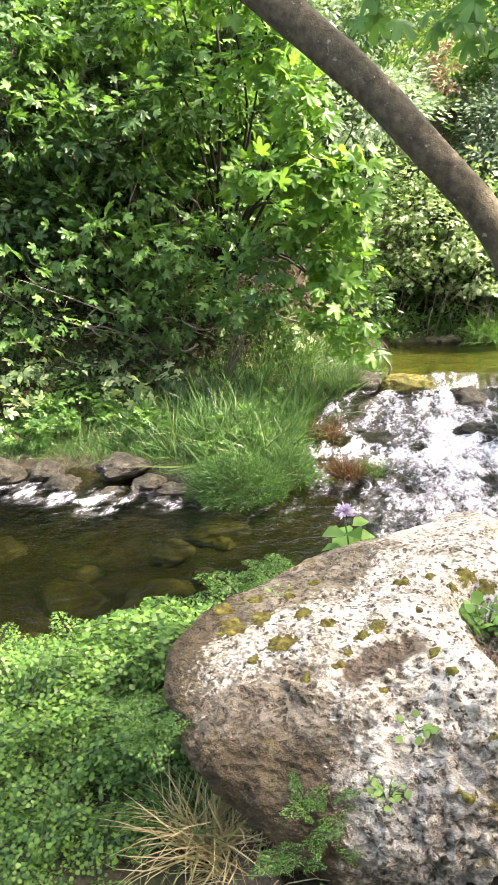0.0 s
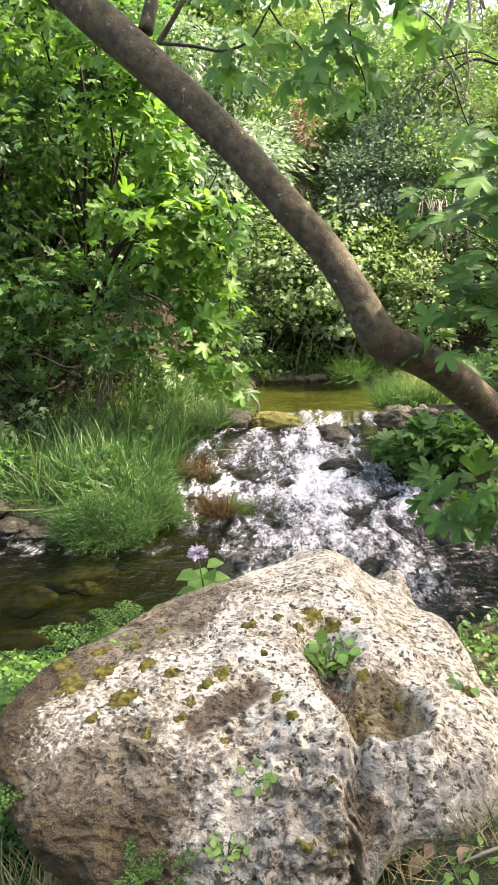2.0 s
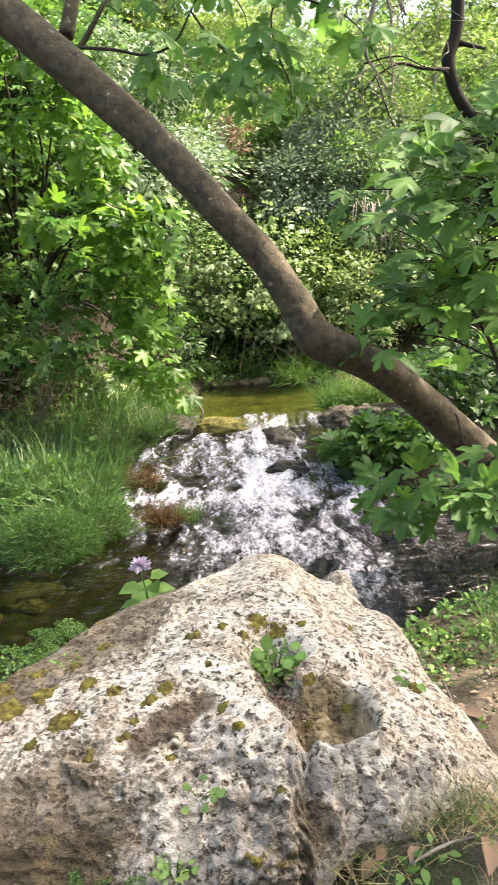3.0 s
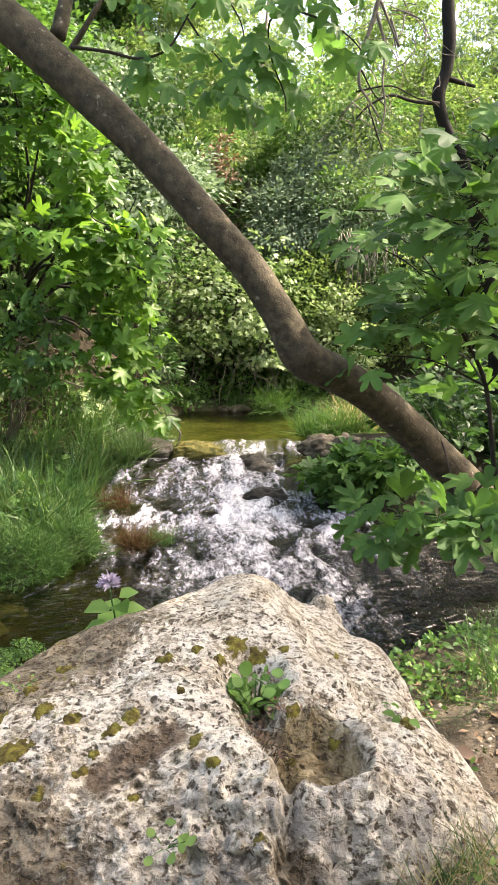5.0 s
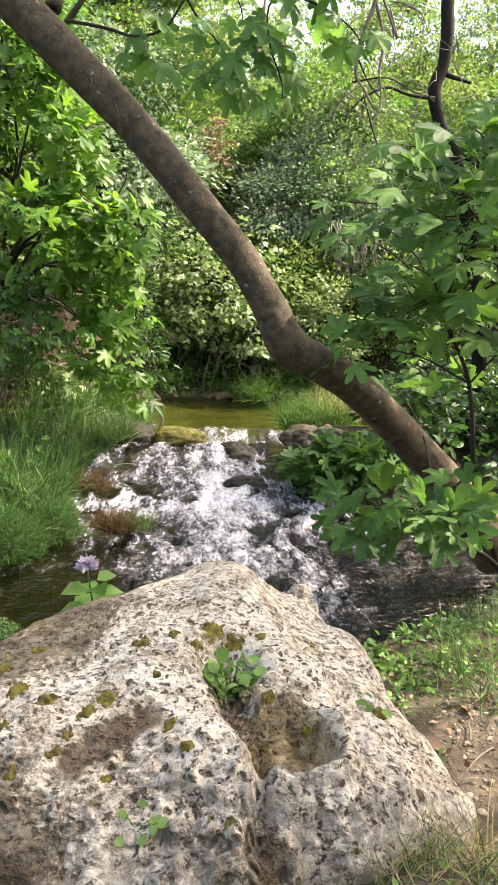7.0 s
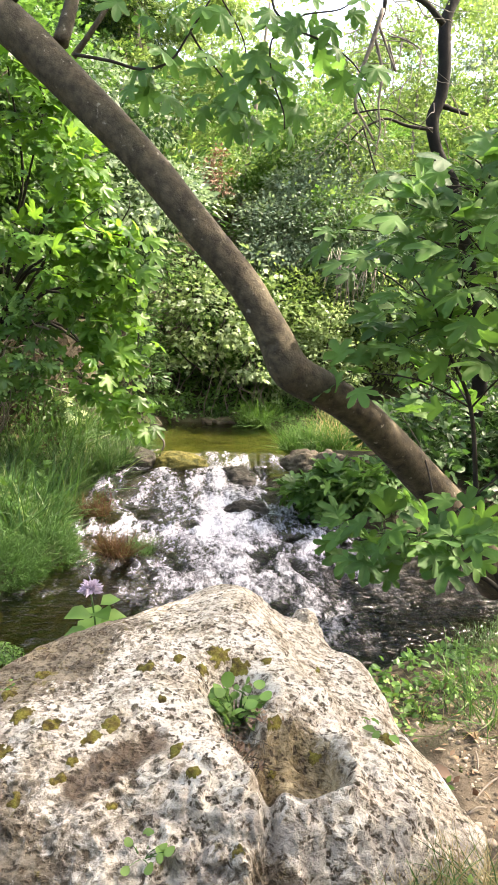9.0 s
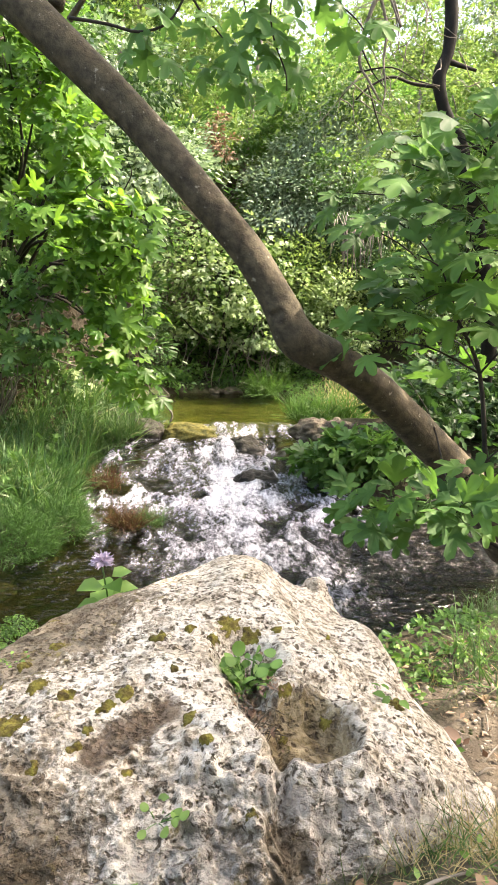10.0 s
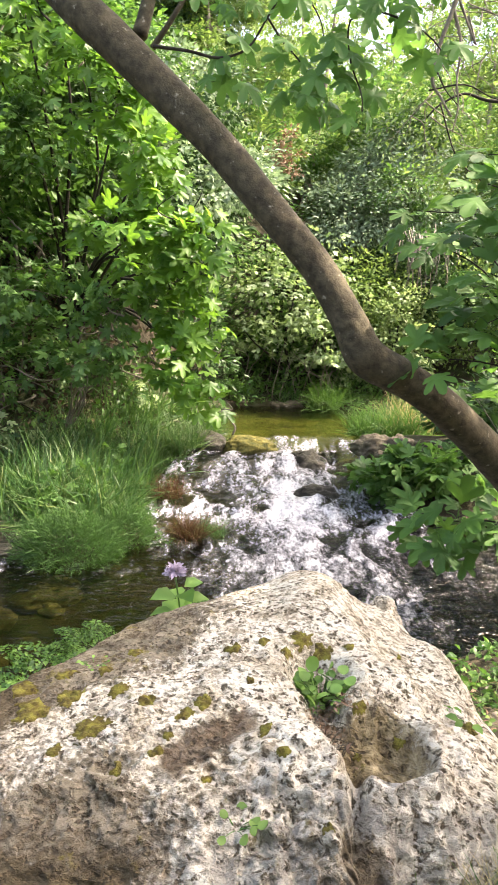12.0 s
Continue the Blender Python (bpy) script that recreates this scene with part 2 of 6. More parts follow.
# algae on the pool bed; reflected sunlit greenery is put into its colour
POOL_GREEN = solid_material("pool_green_bed", [(0.25, (0.035, 0.05, 0.012)), (0.5, (0.10, 0.12, 0.03)), (0.8, (0.20, 0.20, 0.06))], 5.0, 0.8, 20, 0.6, 0.03)
STONE = solid_material("stream_stone", [(0.25, (0.04, 0.034, 0.024)), (0.5, (0.095, 0.078, 0.055)), (0.8, (0.18, 0.155, 0.12))], 7.0, 0.75, 50, 0.9, 0.02, second=((0.06, 0.07, 0.02), 5.0, 0.58))
STONE_WET = solid_material("wet_dark_stone", [(0.25, (0.010, 0.009, 0.007)), (0.5, (0.028, 0.025, 0.019)), (0.8, (0.085, 0.076, 0.060))], 9.0, 0.38, 50, 1.0, 0.03)
STONE_BED = solid_material("streambed_stone", [(0.25, (0.030, 0.030, 0.018)), (0.5, (0.085, 0.078, 0.046)), (0.8, (0.19, 0.17, 0.105))], 5.0, 0.8, 25, 0.6, 0.02)
MOSS_STONE = solid_material("mossy_stone", [(0.3, (0.025, 0.030, 0.007)), (0.5, (0.085, 0.080, 0.018)), (0.75, (0.20, 0.165, 0.045))], 14.0, 0.9, 90, 1.0, 0.02)
MOSS = solid_material("moss", [(0.32, (0.045, 0.030, 0.010)), (0.47, (0.11, 0.085, 0.018)), (0.66, (0.21, 0.19, 0.035))], 45.0, 0.95, 240, 1.0, 0.006)
PEBBLE = solid_material("path_pebble", [(0.25, (0.14, 0.11, 0.08)), (0.5, (0.26, 0.215, 0.17)), (0.8, (0.42, 0.37, 0.31))], 12.0, 0.85, 80, 0.5, 0.005)


def boulder_material():
    """Weathered limestone: a pale web of bare stone over tan and grey hollows, films of earth and algae, moss stains;
    some shade is painted in.
    """
    m, t, out = make_material("weathered_limestone")
    p = position(t)
    bed = t.nodes.new("ShaderNodeMapping")
    bed.inputs["Rotation"].default_value = (0.0, 0.0, 0.35)
    bed.inputs["Scale"].default_value = (0.85, 1.0, 1.0)
    t.links.new(p, bed.inputs["Vector"])
    bed = bed.outputs[0]
    sep = t.nodes.new("ShaderNodeSeparateXYZ")
    t.links.new(p, sep.inputs[0])
    broad = noise_tex(t, p, 2.2, 5, 0.62, 0.5)
    patch = noise_tex(t, p, 10.0, 7, 0.72, 0.2)
    fine = noise_tex(t, p, 75.0, 6, 0.7, 0.2)
    blotch = noise_tex(t, bed, 66.0, 4, 0.6)
    speck = noise_tex(t, p, 150.0, 3, 0.6)
    zone = math_node(t, "MULTIPLY", math_node(t, "SUBTRACT", math_node(t, "ADD", patch, math_node(t, "MULTIPLY", broad, 0.5)), 0.75), 0.45)
    pale = ramp(t, patch, [(0.36, (0.46, 0.39, 0.29)), (0.48, (0.59, 0.53, 0.43)), (0.62, (0.68, 0.64, 0.545))])
    tan = ramp(t, fine, [(0.35, (0.13, 0.10, 0.066)), (0.5, (0.24, 0.195, 0.14)), (0.65, (0.40, 0.345, 0.265))])
    cells = ramp(t, math_node(t, "ADD", math_node(t, "ADD", blotch, zone), math_node(t, "MULTIPLY", math_node(t, "SUBTRACT", speck, 0.5), 0.45)), [(0.37, 1.0), (0.53, 0.0)])
    col = mix_col(t, math_node(t, "MULTIPLY", cells, 0.86), pale, tan)
    # grey lichen on the weathered front, spread wider to paint the shade it stands in
    lichen_shade = math_node(t, "ADD", noise_tex(t, p, 16.0, 5, 0.65, 0.4), math_node(t, "MULTIPLY", math_node(t, "SUBTRACT", math_node(t, "ADD", math_node(t, "MULTIPLY", sep.outputs["X"], 0.30), 1.60), sep.outputs["Y"]), 0.9))
    col = mix_col(t, math_node(t, "MULTIPLY", ramp(t, lichen_shade, [(0.46, 0.0), (0.60, 1.0)]), 0.85), col, mix_col(t, fine, (0.15, 0.135, 0.115), (0.38, 0.36, 0.32)))
    # a brown film of earth on the upstream end, along the back edge and on the foot, broken by bare stone; shade away
    # from the sun and low down is painted into it
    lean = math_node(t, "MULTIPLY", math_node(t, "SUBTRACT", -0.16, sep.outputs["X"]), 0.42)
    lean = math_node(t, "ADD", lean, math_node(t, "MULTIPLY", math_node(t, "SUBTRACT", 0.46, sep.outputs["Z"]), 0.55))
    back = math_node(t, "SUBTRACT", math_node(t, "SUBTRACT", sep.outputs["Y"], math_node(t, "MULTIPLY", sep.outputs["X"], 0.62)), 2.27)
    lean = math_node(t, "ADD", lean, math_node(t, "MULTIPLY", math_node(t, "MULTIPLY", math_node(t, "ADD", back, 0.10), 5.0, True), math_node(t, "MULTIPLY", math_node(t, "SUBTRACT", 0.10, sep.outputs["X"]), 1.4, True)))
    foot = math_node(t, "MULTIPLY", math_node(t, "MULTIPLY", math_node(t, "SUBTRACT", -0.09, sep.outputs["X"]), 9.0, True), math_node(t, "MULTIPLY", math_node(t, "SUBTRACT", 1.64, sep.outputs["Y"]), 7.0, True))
    film_shade = math_node(t, "ADD", math_node(t, "ADD", broad, math_node(t, "MULTIPLY", math_node(t, "SUBTRACT", fine, 0.5), 0.8)), lean)
    film_shade = math_node(t, "ADD", film_shade, math_node(t, "MULTIPLY", foot, 0.22))
    # crags and crack get extra dark film as painted crevice shade
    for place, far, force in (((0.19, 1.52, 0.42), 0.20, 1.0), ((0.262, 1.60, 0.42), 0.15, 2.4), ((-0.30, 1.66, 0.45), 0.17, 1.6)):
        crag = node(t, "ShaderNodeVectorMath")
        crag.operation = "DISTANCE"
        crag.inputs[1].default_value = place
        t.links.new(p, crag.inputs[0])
        film_shade = math_node(t, "ADD", film_shade, math_node(t, "MULTIPLY", math_node(t, "SUBTRACT", far, crag.outputs["Value"]), force, True))
    film_shade = ramp(t, film_shade, [(0.53, 0.0), (0.66, 1.0)])
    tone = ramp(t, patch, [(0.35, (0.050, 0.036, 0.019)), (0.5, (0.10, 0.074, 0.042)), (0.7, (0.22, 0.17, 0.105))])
    col = mix_col(t, math_node(t, "MULTIPLY", film_shade, 0.82), col, tone)
    # golden-brown algae and earth in the bowl, the gully and an old scar
    plan = node(t, "ShaderNodeVectorMath")
    plan.operation = "MULTIPLY"
    plan.inputs[1].default_value = (1.0, 1.0, 0.0)
    t.links.new(p, plan.inputs[0])

    def near_to(places):
        total = 0.0
        for place, far, force in places:
            n = node(t, "ShaderNodeVectorMath")
            n.operation = "DISTANCE"
            n.inputs[1].default_value = (*place, 0.0)
            t.links.new(plan.outputs[0], n.inputs[0])
            total = math_node(t, "MAXIMUM", total, math_node(t, "MULTIPLY", math_node(t, "SUBTRACT", far, n.outputs["Value"]), force))
        return math_node(t, "ADD", total, math_node(t, "ADD", math_node(t, "MULTIPLY", math_node(t, "SUBTRACT", fine, 0.5), 0.9), math_node(t, "MULTIPLY", math_node(t, "SUBTRACT", patch, 0.5), 1.0)))

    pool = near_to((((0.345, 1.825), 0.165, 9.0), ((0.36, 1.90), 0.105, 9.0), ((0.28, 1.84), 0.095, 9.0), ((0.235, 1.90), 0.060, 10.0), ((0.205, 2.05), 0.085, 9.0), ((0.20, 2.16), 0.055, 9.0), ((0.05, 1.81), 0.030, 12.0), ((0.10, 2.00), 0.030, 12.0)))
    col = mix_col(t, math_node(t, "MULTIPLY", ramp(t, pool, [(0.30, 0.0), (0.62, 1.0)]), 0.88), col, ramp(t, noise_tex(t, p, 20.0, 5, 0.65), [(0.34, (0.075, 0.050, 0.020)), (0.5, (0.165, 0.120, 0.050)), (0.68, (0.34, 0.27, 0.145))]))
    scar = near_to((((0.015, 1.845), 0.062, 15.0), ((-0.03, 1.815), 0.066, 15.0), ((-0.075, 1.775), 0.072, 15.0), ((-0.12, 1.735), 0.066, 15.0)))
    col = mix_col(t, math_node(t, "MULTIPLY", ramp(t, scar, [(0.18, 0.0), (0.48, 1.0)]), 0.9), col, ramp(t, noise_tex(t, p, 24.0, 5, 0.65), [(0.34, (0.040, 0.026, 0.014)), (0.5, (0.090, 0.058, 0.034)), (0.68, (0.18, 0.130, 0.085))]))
    # a thick dark brown crust on the foot and the upstream end
    end = math_node(t, "MULTIPLY", math_node(t, "SUBTRACT", -0.44, sep.outputs["X"]), 4.0, True)
    crust = math_node(t, "ADD", math_node(t, "MAXIMUM", foot, end), math_node(t, "ADD", math_node(t, "MULTIPLY", math_node(t, "SUBTRACT", fine, 0.5), 1.2), math_node(t, "MULTIPLY", math_node(t, "SUBTRACT", patch, 0.55), 1.6)))
    crust = ramp(t, crust, [(0.22, 0.0), (0.48, 0.92)])
    col = mix_col(t, crust, col, ramp(t, noise_tex(t, p, 7.0, 6, 0.65), [(0.32, (0.038, 0.028, 0.015)), (0.5, (0.085, 0.062, 0.034)), (0.68, (0.16, 0.125, 0.07))]))
    # olive moss stains
    olive = ramp(t, math_node(t, "ADD", noise_tex(t, p, 15.0, 5, 0.65, 0.3), math_node(t, "MULTIPLY", lean, 0.06)), [(0.62, 0.0), (0.68, 1.0)])
    col = mix_col(t, math_node(t, "MULTIPLY", olive, 0.7), col, mix_col(t, fine, (0.10, 0.075, 0.015), (0.22, 0.18, 0.05)))
    # dark pits
    spots_ = node(t, "ShaderNodeTexVoronoi", Scale=46.0, Randomness=1.0)
    t.links.new(mix_col(t, 0.06, bed, node_color_noise(t, p, 26.0)), spots_.inputs["Vector"])
    pits = ramp(t, math_node(t, "ADD", spots_.outputs["Distance"], math_node(t, "MULTIPLY", math_node(t, "SUBTRACT", speck, 0.5), 0.7)), [(0.20, 1.0), (0.40, 0.0)])
    pit = math_node(t, "MULTIPLY", pits, ramp(t, noise_tex(t, p, 12.0, 4, 0.6), [(0.37, 0.0), (0.47, 1.0)]))
    col = mix_col(t, math_node(t, "MULTIPLY", pit, 0.92), col, mix_col(t, fine, (0.05, 0.036, 0.022), (0.15, 0.115, 0.075)))
    pb = node(t, "ShaderNodeBsdfPrincipled", Roughness=0.92)
    pb.inputs["Specular IOR Level"].default_value = 0.2
    t.links.new(col, pb.inputs["Base Color"])
    height = math_node(t, "ADD", math_node(t, "MULTIPLY", patch, 0.5), math_node(t, "MULTIPLY", fine, 0.45))
    height = math_node(t, "SUBTRACT", math_node(t, "SUBTRACT", height, math_node(t, "MULTIPLY", pit, 0.6)), math_node(t, "MULTIPLY", cells, 0.15))
    t.links.new(bump(t, height, 1.0, 0.022), pb.inputs["Normal"])
    t.links.new(pb.outputs[0], out.inputs["Surface"])
    return m


def node_color_noise(t, vec, scale):
    n = node(t, "ShaderNodeTexNoise", Scale=scale, Detail=3.0)
    t.links.new(vec, n.inputs["Vector"])
    return n.outputs["Color"]


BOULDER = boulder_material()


def water_material():
    """Clear water with gloss by angle, darker with depth; white aerated water where the mesh says that it churns."""
    m, t, out = make_material("stream_water")
    p = position(t)

    def stretched(x, y):
        n = t.nodes.new("ShaderNodeMapping")
        n.inputs["Scale"].default_value = (x, y, 1.0)
        t.links.new(p, n.inputs["Vector"])
        return n.outputs[0]

    along, across = stretched(1.0, 0.30), stretched(0.55, 1.0)
    attr, deep, rippled = (t.nodes.new("ShaderNodeAttribute") for _ in range(3))
    attr.attribute_name, deep.attribute_name, rippled.attribute_name = "churn", "depth", "ripple"
    ripple = math_node(t, "ADD", noise_tex(t, along, 9.0, 4, 0.55, 0.4), math_node(t, "MULTIPLY", noise_tex(t, across, 13.0, 3, 0.5, 0.8), 1.3))
    n = node(t, "ShaderNodeBump", Distance=0.11)
    t.links.new(math_node(t, "ADD", rippled.outputs["Fac"], math_node(t, "MULTIPLY", attr.outputs["Fac"], 1.2), True), n.inputs["Strength"])
    t.links.new(ripple, n.inputs["Height"])
    nrm = n.outputs["Normal"]
    fr = node(t, "ShaderNodeFresnel", IOR=1.38)
    t.links.new(nrm, fr.inputs["Normal"])
    gl = node(t, "ShaderNodeBsdfGlossy", Roughness=0.08)
    t.links.new(nrm, gl.inputs["Normal"])
    clear = t.nodes.new("ShaderNodeBsdfTransparent")
    t.links.new(ramp(t, math_node(t, "MULTIPLY", deep.outputs["Fac"], 2.0), [(0.0, (0.80, 0.80, 0.70)), (0.3, (0.62, 0.62, 0.42)), (0.65, (0.42, 0.42, 0.25)), (0.9, (0.09, 0.12, 0.105)), (1.0, (0.045, 0.07, 0.075))]), clear.inputs["Color"])
    water = t.nodes.new("ShaderNodeMixShader")
    t.links.new(fr.outputs[0], water.inputs[0])
    t.links.new(clear.outputs[0], water.inputs[1])
    t.links.new(gl.outputs[0], water.inputs[2])
    foam = node(t, "ShaderNodeBsdfPrincipled", Roughness=0.4)
    grain = math_node(t, "ADD", math_node(t, "MULTIPLY", noise_tex(t, stretched(1.0, 0.40), 17.0, 5, 0.64, 0.5), 0.58), math_node(t, "MULTIPLY", noise_tex(t, stretched(0.8, 0.35), 50.0, 3, 0.62, 0.3), 0.42))
    body = math_node(t, "ADD", grain, math_node(t, "MULTIPLY", math_node(t, "SUBTRACT", attr.outputs["Fac"], 0.45), 0.16))
    t.links.new(ramp(t, body, [(0.37, (0.075, 0.074, 0.095)), (0.48, (0.25, 0.25, 0.29)), (0.57, (0.43, 0.435, 0.48)), (0.68, (0.70, 0.71, 0.755))]), foam.inputs["Base Color"])
    t.links.new(bump(t, grain, 1.0, 0.03), foam.inputs["Normal"])
    wild = math_node(t, "MULTIPLY", math_node(t, "MULTIPLY", attr.outputs["Fac"], 4.0, True), 2.0)
    fac = math_node(t, "ADD", attr.outputs["Fac"], math_node(t, "MULTIPLY", math_node(t, "SUBTRACT", grain, 0.5), wild))
    fac = ramp(t, fac, [(0.06, 0.0), (0.68, 0.95)])
    mx = t.nodes.new("ShaderNodeMixShader")
    t.links.new(fac, mx.inputs[0])
    t.links.new(water.outputs[0], mx.inputs[1])
    t.links.new(foam.outputs[0], mx.inputs[2])
    t.links.new(mx.outputs[0], out.inputs["Surface"])
    return m


WATER = water_material()

# ---- the lie of the land ----
LOW_WATER, HIGH_WATER = -0.50, -0.10
STREAM = np.array([(-9, 2.2), (-3.2, 2.4), (-2.0, 2.75), (-1.3, 3.0), (-0.3, 3.05), (0.5, 3.15), (1.05, 3.55), (1.72, 3.95), (2.3, 4.7), (3.4, 4.9), (6.0, 5.2),
                   (6.0, 7.0), (3.2, 6.9), (1.75, 6.9), (1.35, 7.5), (1.4, 8.4), (1.7, 9.3), (3.5, 9.4), (7.5, 9.0), (7.5, 11.8), (3.5, 12.1), (1.6, 12.2), (0.2, 12.3), (-0.7, 12.0),
                   (-0.9, 10.6), (-0.75, 9.2), (-0.75, 8.0), (-1.0, 7.2), (-1.0, 6.2), (-1.25, 5.75), (-2.0, 5.7), (-2.6, 6.1), (-3.5, 6.2), (-5.0, 5.9), (-9, 5.6)])


def shore(x, y):
    """Distance to the water's edge, minus inside."""
    p = np.stack([x, y], -1)
    best, inside = np.full(p.shape[:-1], 1e9), np.zeros(p.shape[:-1], bool)
    for a, b in zip(STREAM, np.roll(STREAM, -1, 0)):
        d = b - a
        k = np.clip(((p - a) @ d) / (d @ d), 0, 1)
        best = np.minimum(best, np.linalg.norm(p - a - k[..., None] * d, axis=-1))
        with np.errstate(divide="ignore", invalid="ignore"):
            cross = ((a[1] > p[..., 1]) != (b[1] > p[..., 1])) & (p[..., 0] < d[0] * (p[..., 1] - a[1]) / (d[1] if d[1] else 1e-12) + a[0])
        inside ^= cross
    return np.where(inside, -best, best)


def water_level(x, y):
    fall = np.interp(y, [5.6, 6.6, 7.3, 8.2, 9.0, 9.3], [0, 0.06, 0.14, 0.22, 0.36, 0.40])
    side = step01(1.9, 1.4, x) * step01(-1.4, -1.0, x)
    low = np.where(y > 8.95, 0.4, fall * np.maximum(side, step01(8.5, 9.0, y)))
    return LOW_WATER + low


FOOT_X = [-30, -8, -5.5, -4.2, -3.0, -2.0, -1.3, -0.8, 1, 3, 6, 9, 12, 30]
FOOT_Y = [5.0, 6.0, 6.5, 7.0, 7.6, 8.6, 10.2, 12.4, 13.0, 13.4, 13.0, 11.5, 8.0, 5.0]


def ground_z(x, y):
    x, y = np.asarray(x, float), np.asarray(y, float)
    s = shore(x, y)
    p = np.stack([x, y, 0 * x], -1)
    lumps = fbm(p, 1.3, 4, 3) - 0.5
    near = 0.02 - 0.28 * step01(1.9, 3.0, y) * step01(-0.3, -1.2, x) - 0.12 * step01(2.8, 4.2, y) - 0.25 * step01(-1.0, -2.5, x) * step01(1.0, 2.4, y)
    far = LOW_WATER + 0.10 + 0.22 * step01(0.2, 1.4, s) + 0.45 * step01(8.0, 9.5, y)
    bank = np.where(y - 0.35 * x > 4.6, far, near)
    bank = np.where((x > 1.2) & (y > 4.4) & (y < 9.4), LOW_WATER + 0.16 + 0.35 * step01(6.5, 8.2, y) + 0.1 * step01(0, 1, s), bank)
    h = y - np.interp(x, FOOT_X, FOOT_Y)
    steep = step01(0.5, -2.0, x)
    hill = np.where(h > 0, (0.55 + 0.75 * steep) * np.minimum(h, 1.3) + 0.55 * np.maximum(h - 1.3, 0) * np.clip(1 - (h - 1.3) / 120, 0.2, 1), 0)
    bank = bank + hill * (1 + 0.5 * (fbm(p, 0.4, 3, 8) - 0.5)) + 0.10 * lumps + 0.12 * np.clip(h, 0, 1) * (fbm(p, 3.0, 4, 11) - 0.5)
    bank = bank + 0.36 * np.exp(-(((x - 0.62) / 0.45) ** 2) - ((y - 1.54) / 0.33) ** 2)
    back = np.maximum(0, -3 - y)
    bank = bank + 0.25 * back + 0.3 * np.maximum(0, x - 9) * (y < 9)
    bed = water_level(x, y) - 0.16 + 0.05 * step01(9.6, 10.4, y) - 0.30 * step01(0, 0.9, -s) * (0.55 + 1.3 * step01(-0.6, 0.8, x)) * (1 - 0.6 * step01(5.6, 6.4, y) * step01(1.7, 1.2, x) - 0.32 * step01(9.0, 9.6, y)) + 0.10 * lumps
    return bank + (bed - bank) * step01(0.12, -0.22, s)


def axis_steps(lo, a, b, hi, fine, grow=1.22):
    mid = list(np.arange(a, b + fine / 2, fine))
    left, right, d = [], [], fine
    while a - sum(left) > lo:
        d *= grow
        left.append(d)
    d = fine
    while b + sum(right) < hi:
        d *= grow
        right.append(d)
    return np.array(list(a - np.cumsum(left)[::-1]) + mid + list(b + np.cumsum(right)))


def grid_faces(nx, ny):
    i = np.arange(nx * ny).reshape(ny, nx)
    return np.stack([i[:-1, :-1], i[:-1, 1:], i[1:, 1:], i[1:, :-1]], -1).reshape(-1, 4)


gx, gy = axis_steps(-140, -5.0, 4.5, 140, 0.05), axis_steps(-90, 0.2, 13.0, 220, 0.06)
GX, GY = np.meshgrid(gx, gy)
GZ = ground_z(GX, GY)
ground = new("ground", mesh_of("ground", np.stack([GX, GY, GZ], -1).reshape(-1, 3), grid_faces(len(gx), len(gy)), [SOIL, POOL_GREEN]))
mid_x, mid_y = (GX[:-1, :-1] + GX[1:, 1:]) / 2, (GY[:-1, :-1] + GY[1:, 1:]) / 2
kinds = np.where((mid_y > 9.2) & (mid_y < 13) & (shore(mid_x, mid_y) < -0.16) & (mid_x < 9), 1, 0)
ground.data.polygons.foreach_set("material_index", kinds.reshape(-1).astype(np.int32))
tagged(ground, "brown earthy stream banks and wooded slope with stony bed", "ground", kind="structure")

# ---- water ----
wy = np.concatenate([np.arange(2.2, 4.6, 0.04), np.arange(4.6, 9.6, 0.02), np.arange(9.6, 12.5, 0.05)])
wx = np.concatenate([np.arange(-9, -1.4, 0.06), np.arange(-1.4, 1.9, 0.02), np.arange(1.9, 7.6, 0.06)])
WX, WY = np.meshgrid(wx, wy)
S = shore(WX, WY)
FLAT = np.stack([WX, WY, 0 * WX], -1)
swirl = np.stack([fbm(FLAT, 1.5, 3, 61), fbm(FLAT, 1.5, 3, 62), 0 * WX], -1) - 0.5
WP = FLAT * np.array([1, 0.5, 1]) + 0.35 * swirl
fallzone = step01(5.2, 6.4, WY) * step01(9.45, 9.1, WY + 0.55 * (fbm(FLAT, 2.4, 3, 63) - 0.5)) * step01(2.0, 1.4, WX) * step01(-1.5, -1.0, WX)
run_out = np.exp(-(((WX - 0.50) / 0.74) ** 2)) * step01(3.6, 5.4, WY) * step01(6.6, 5.6, WY)
riffle = np.exp(-(((WX + 2.9) / 1.3) ** 2) - ((WY - 5.38 - 0.1 * np.sin(3 * WX)) / 0.26) ** 2)
# lines of flow: across (u) and along (v); the water drops over ragged sills and breaks below each
u = (WX - 0.30) / (0.85 + 0.13 * (9.2 - WY))
FLOW = np.stack([u, WY, 0 * WX], -1)
rise, foam_below = 0 * WX, 0 * WX
for k, (at, height, power) in enumerate(((9.02, 0.09, 0.75), (8.35, 0.10, 0.9), (7.62, 0.09, 1.0), (6.95, 0.07, 0.9), (6.25, 0.05, 0.7))):
    sill = at + 0.9 * (fbm(FLOW * np.array([1, 0, 0]), 2.6, 3, 80 + k) - 0.5) - 0.25 * u**2
    weight = step01(0.30, 0.62, fbm(FLOW * np.array([1, 0.15, 0]), 3.2, 2, 90 + k))
    rise = rise + height / (1 + np.exp(-np.clip((WY - sill) / 0.05, -30, 30)))
    gap = sill + 0.03 - WY
    foam_below = np.maximum(foam_below, power * weight * step01(-0.03, 0.06, gap) * np.exp(-np.clip(gap, 0, 9) / 0.40))
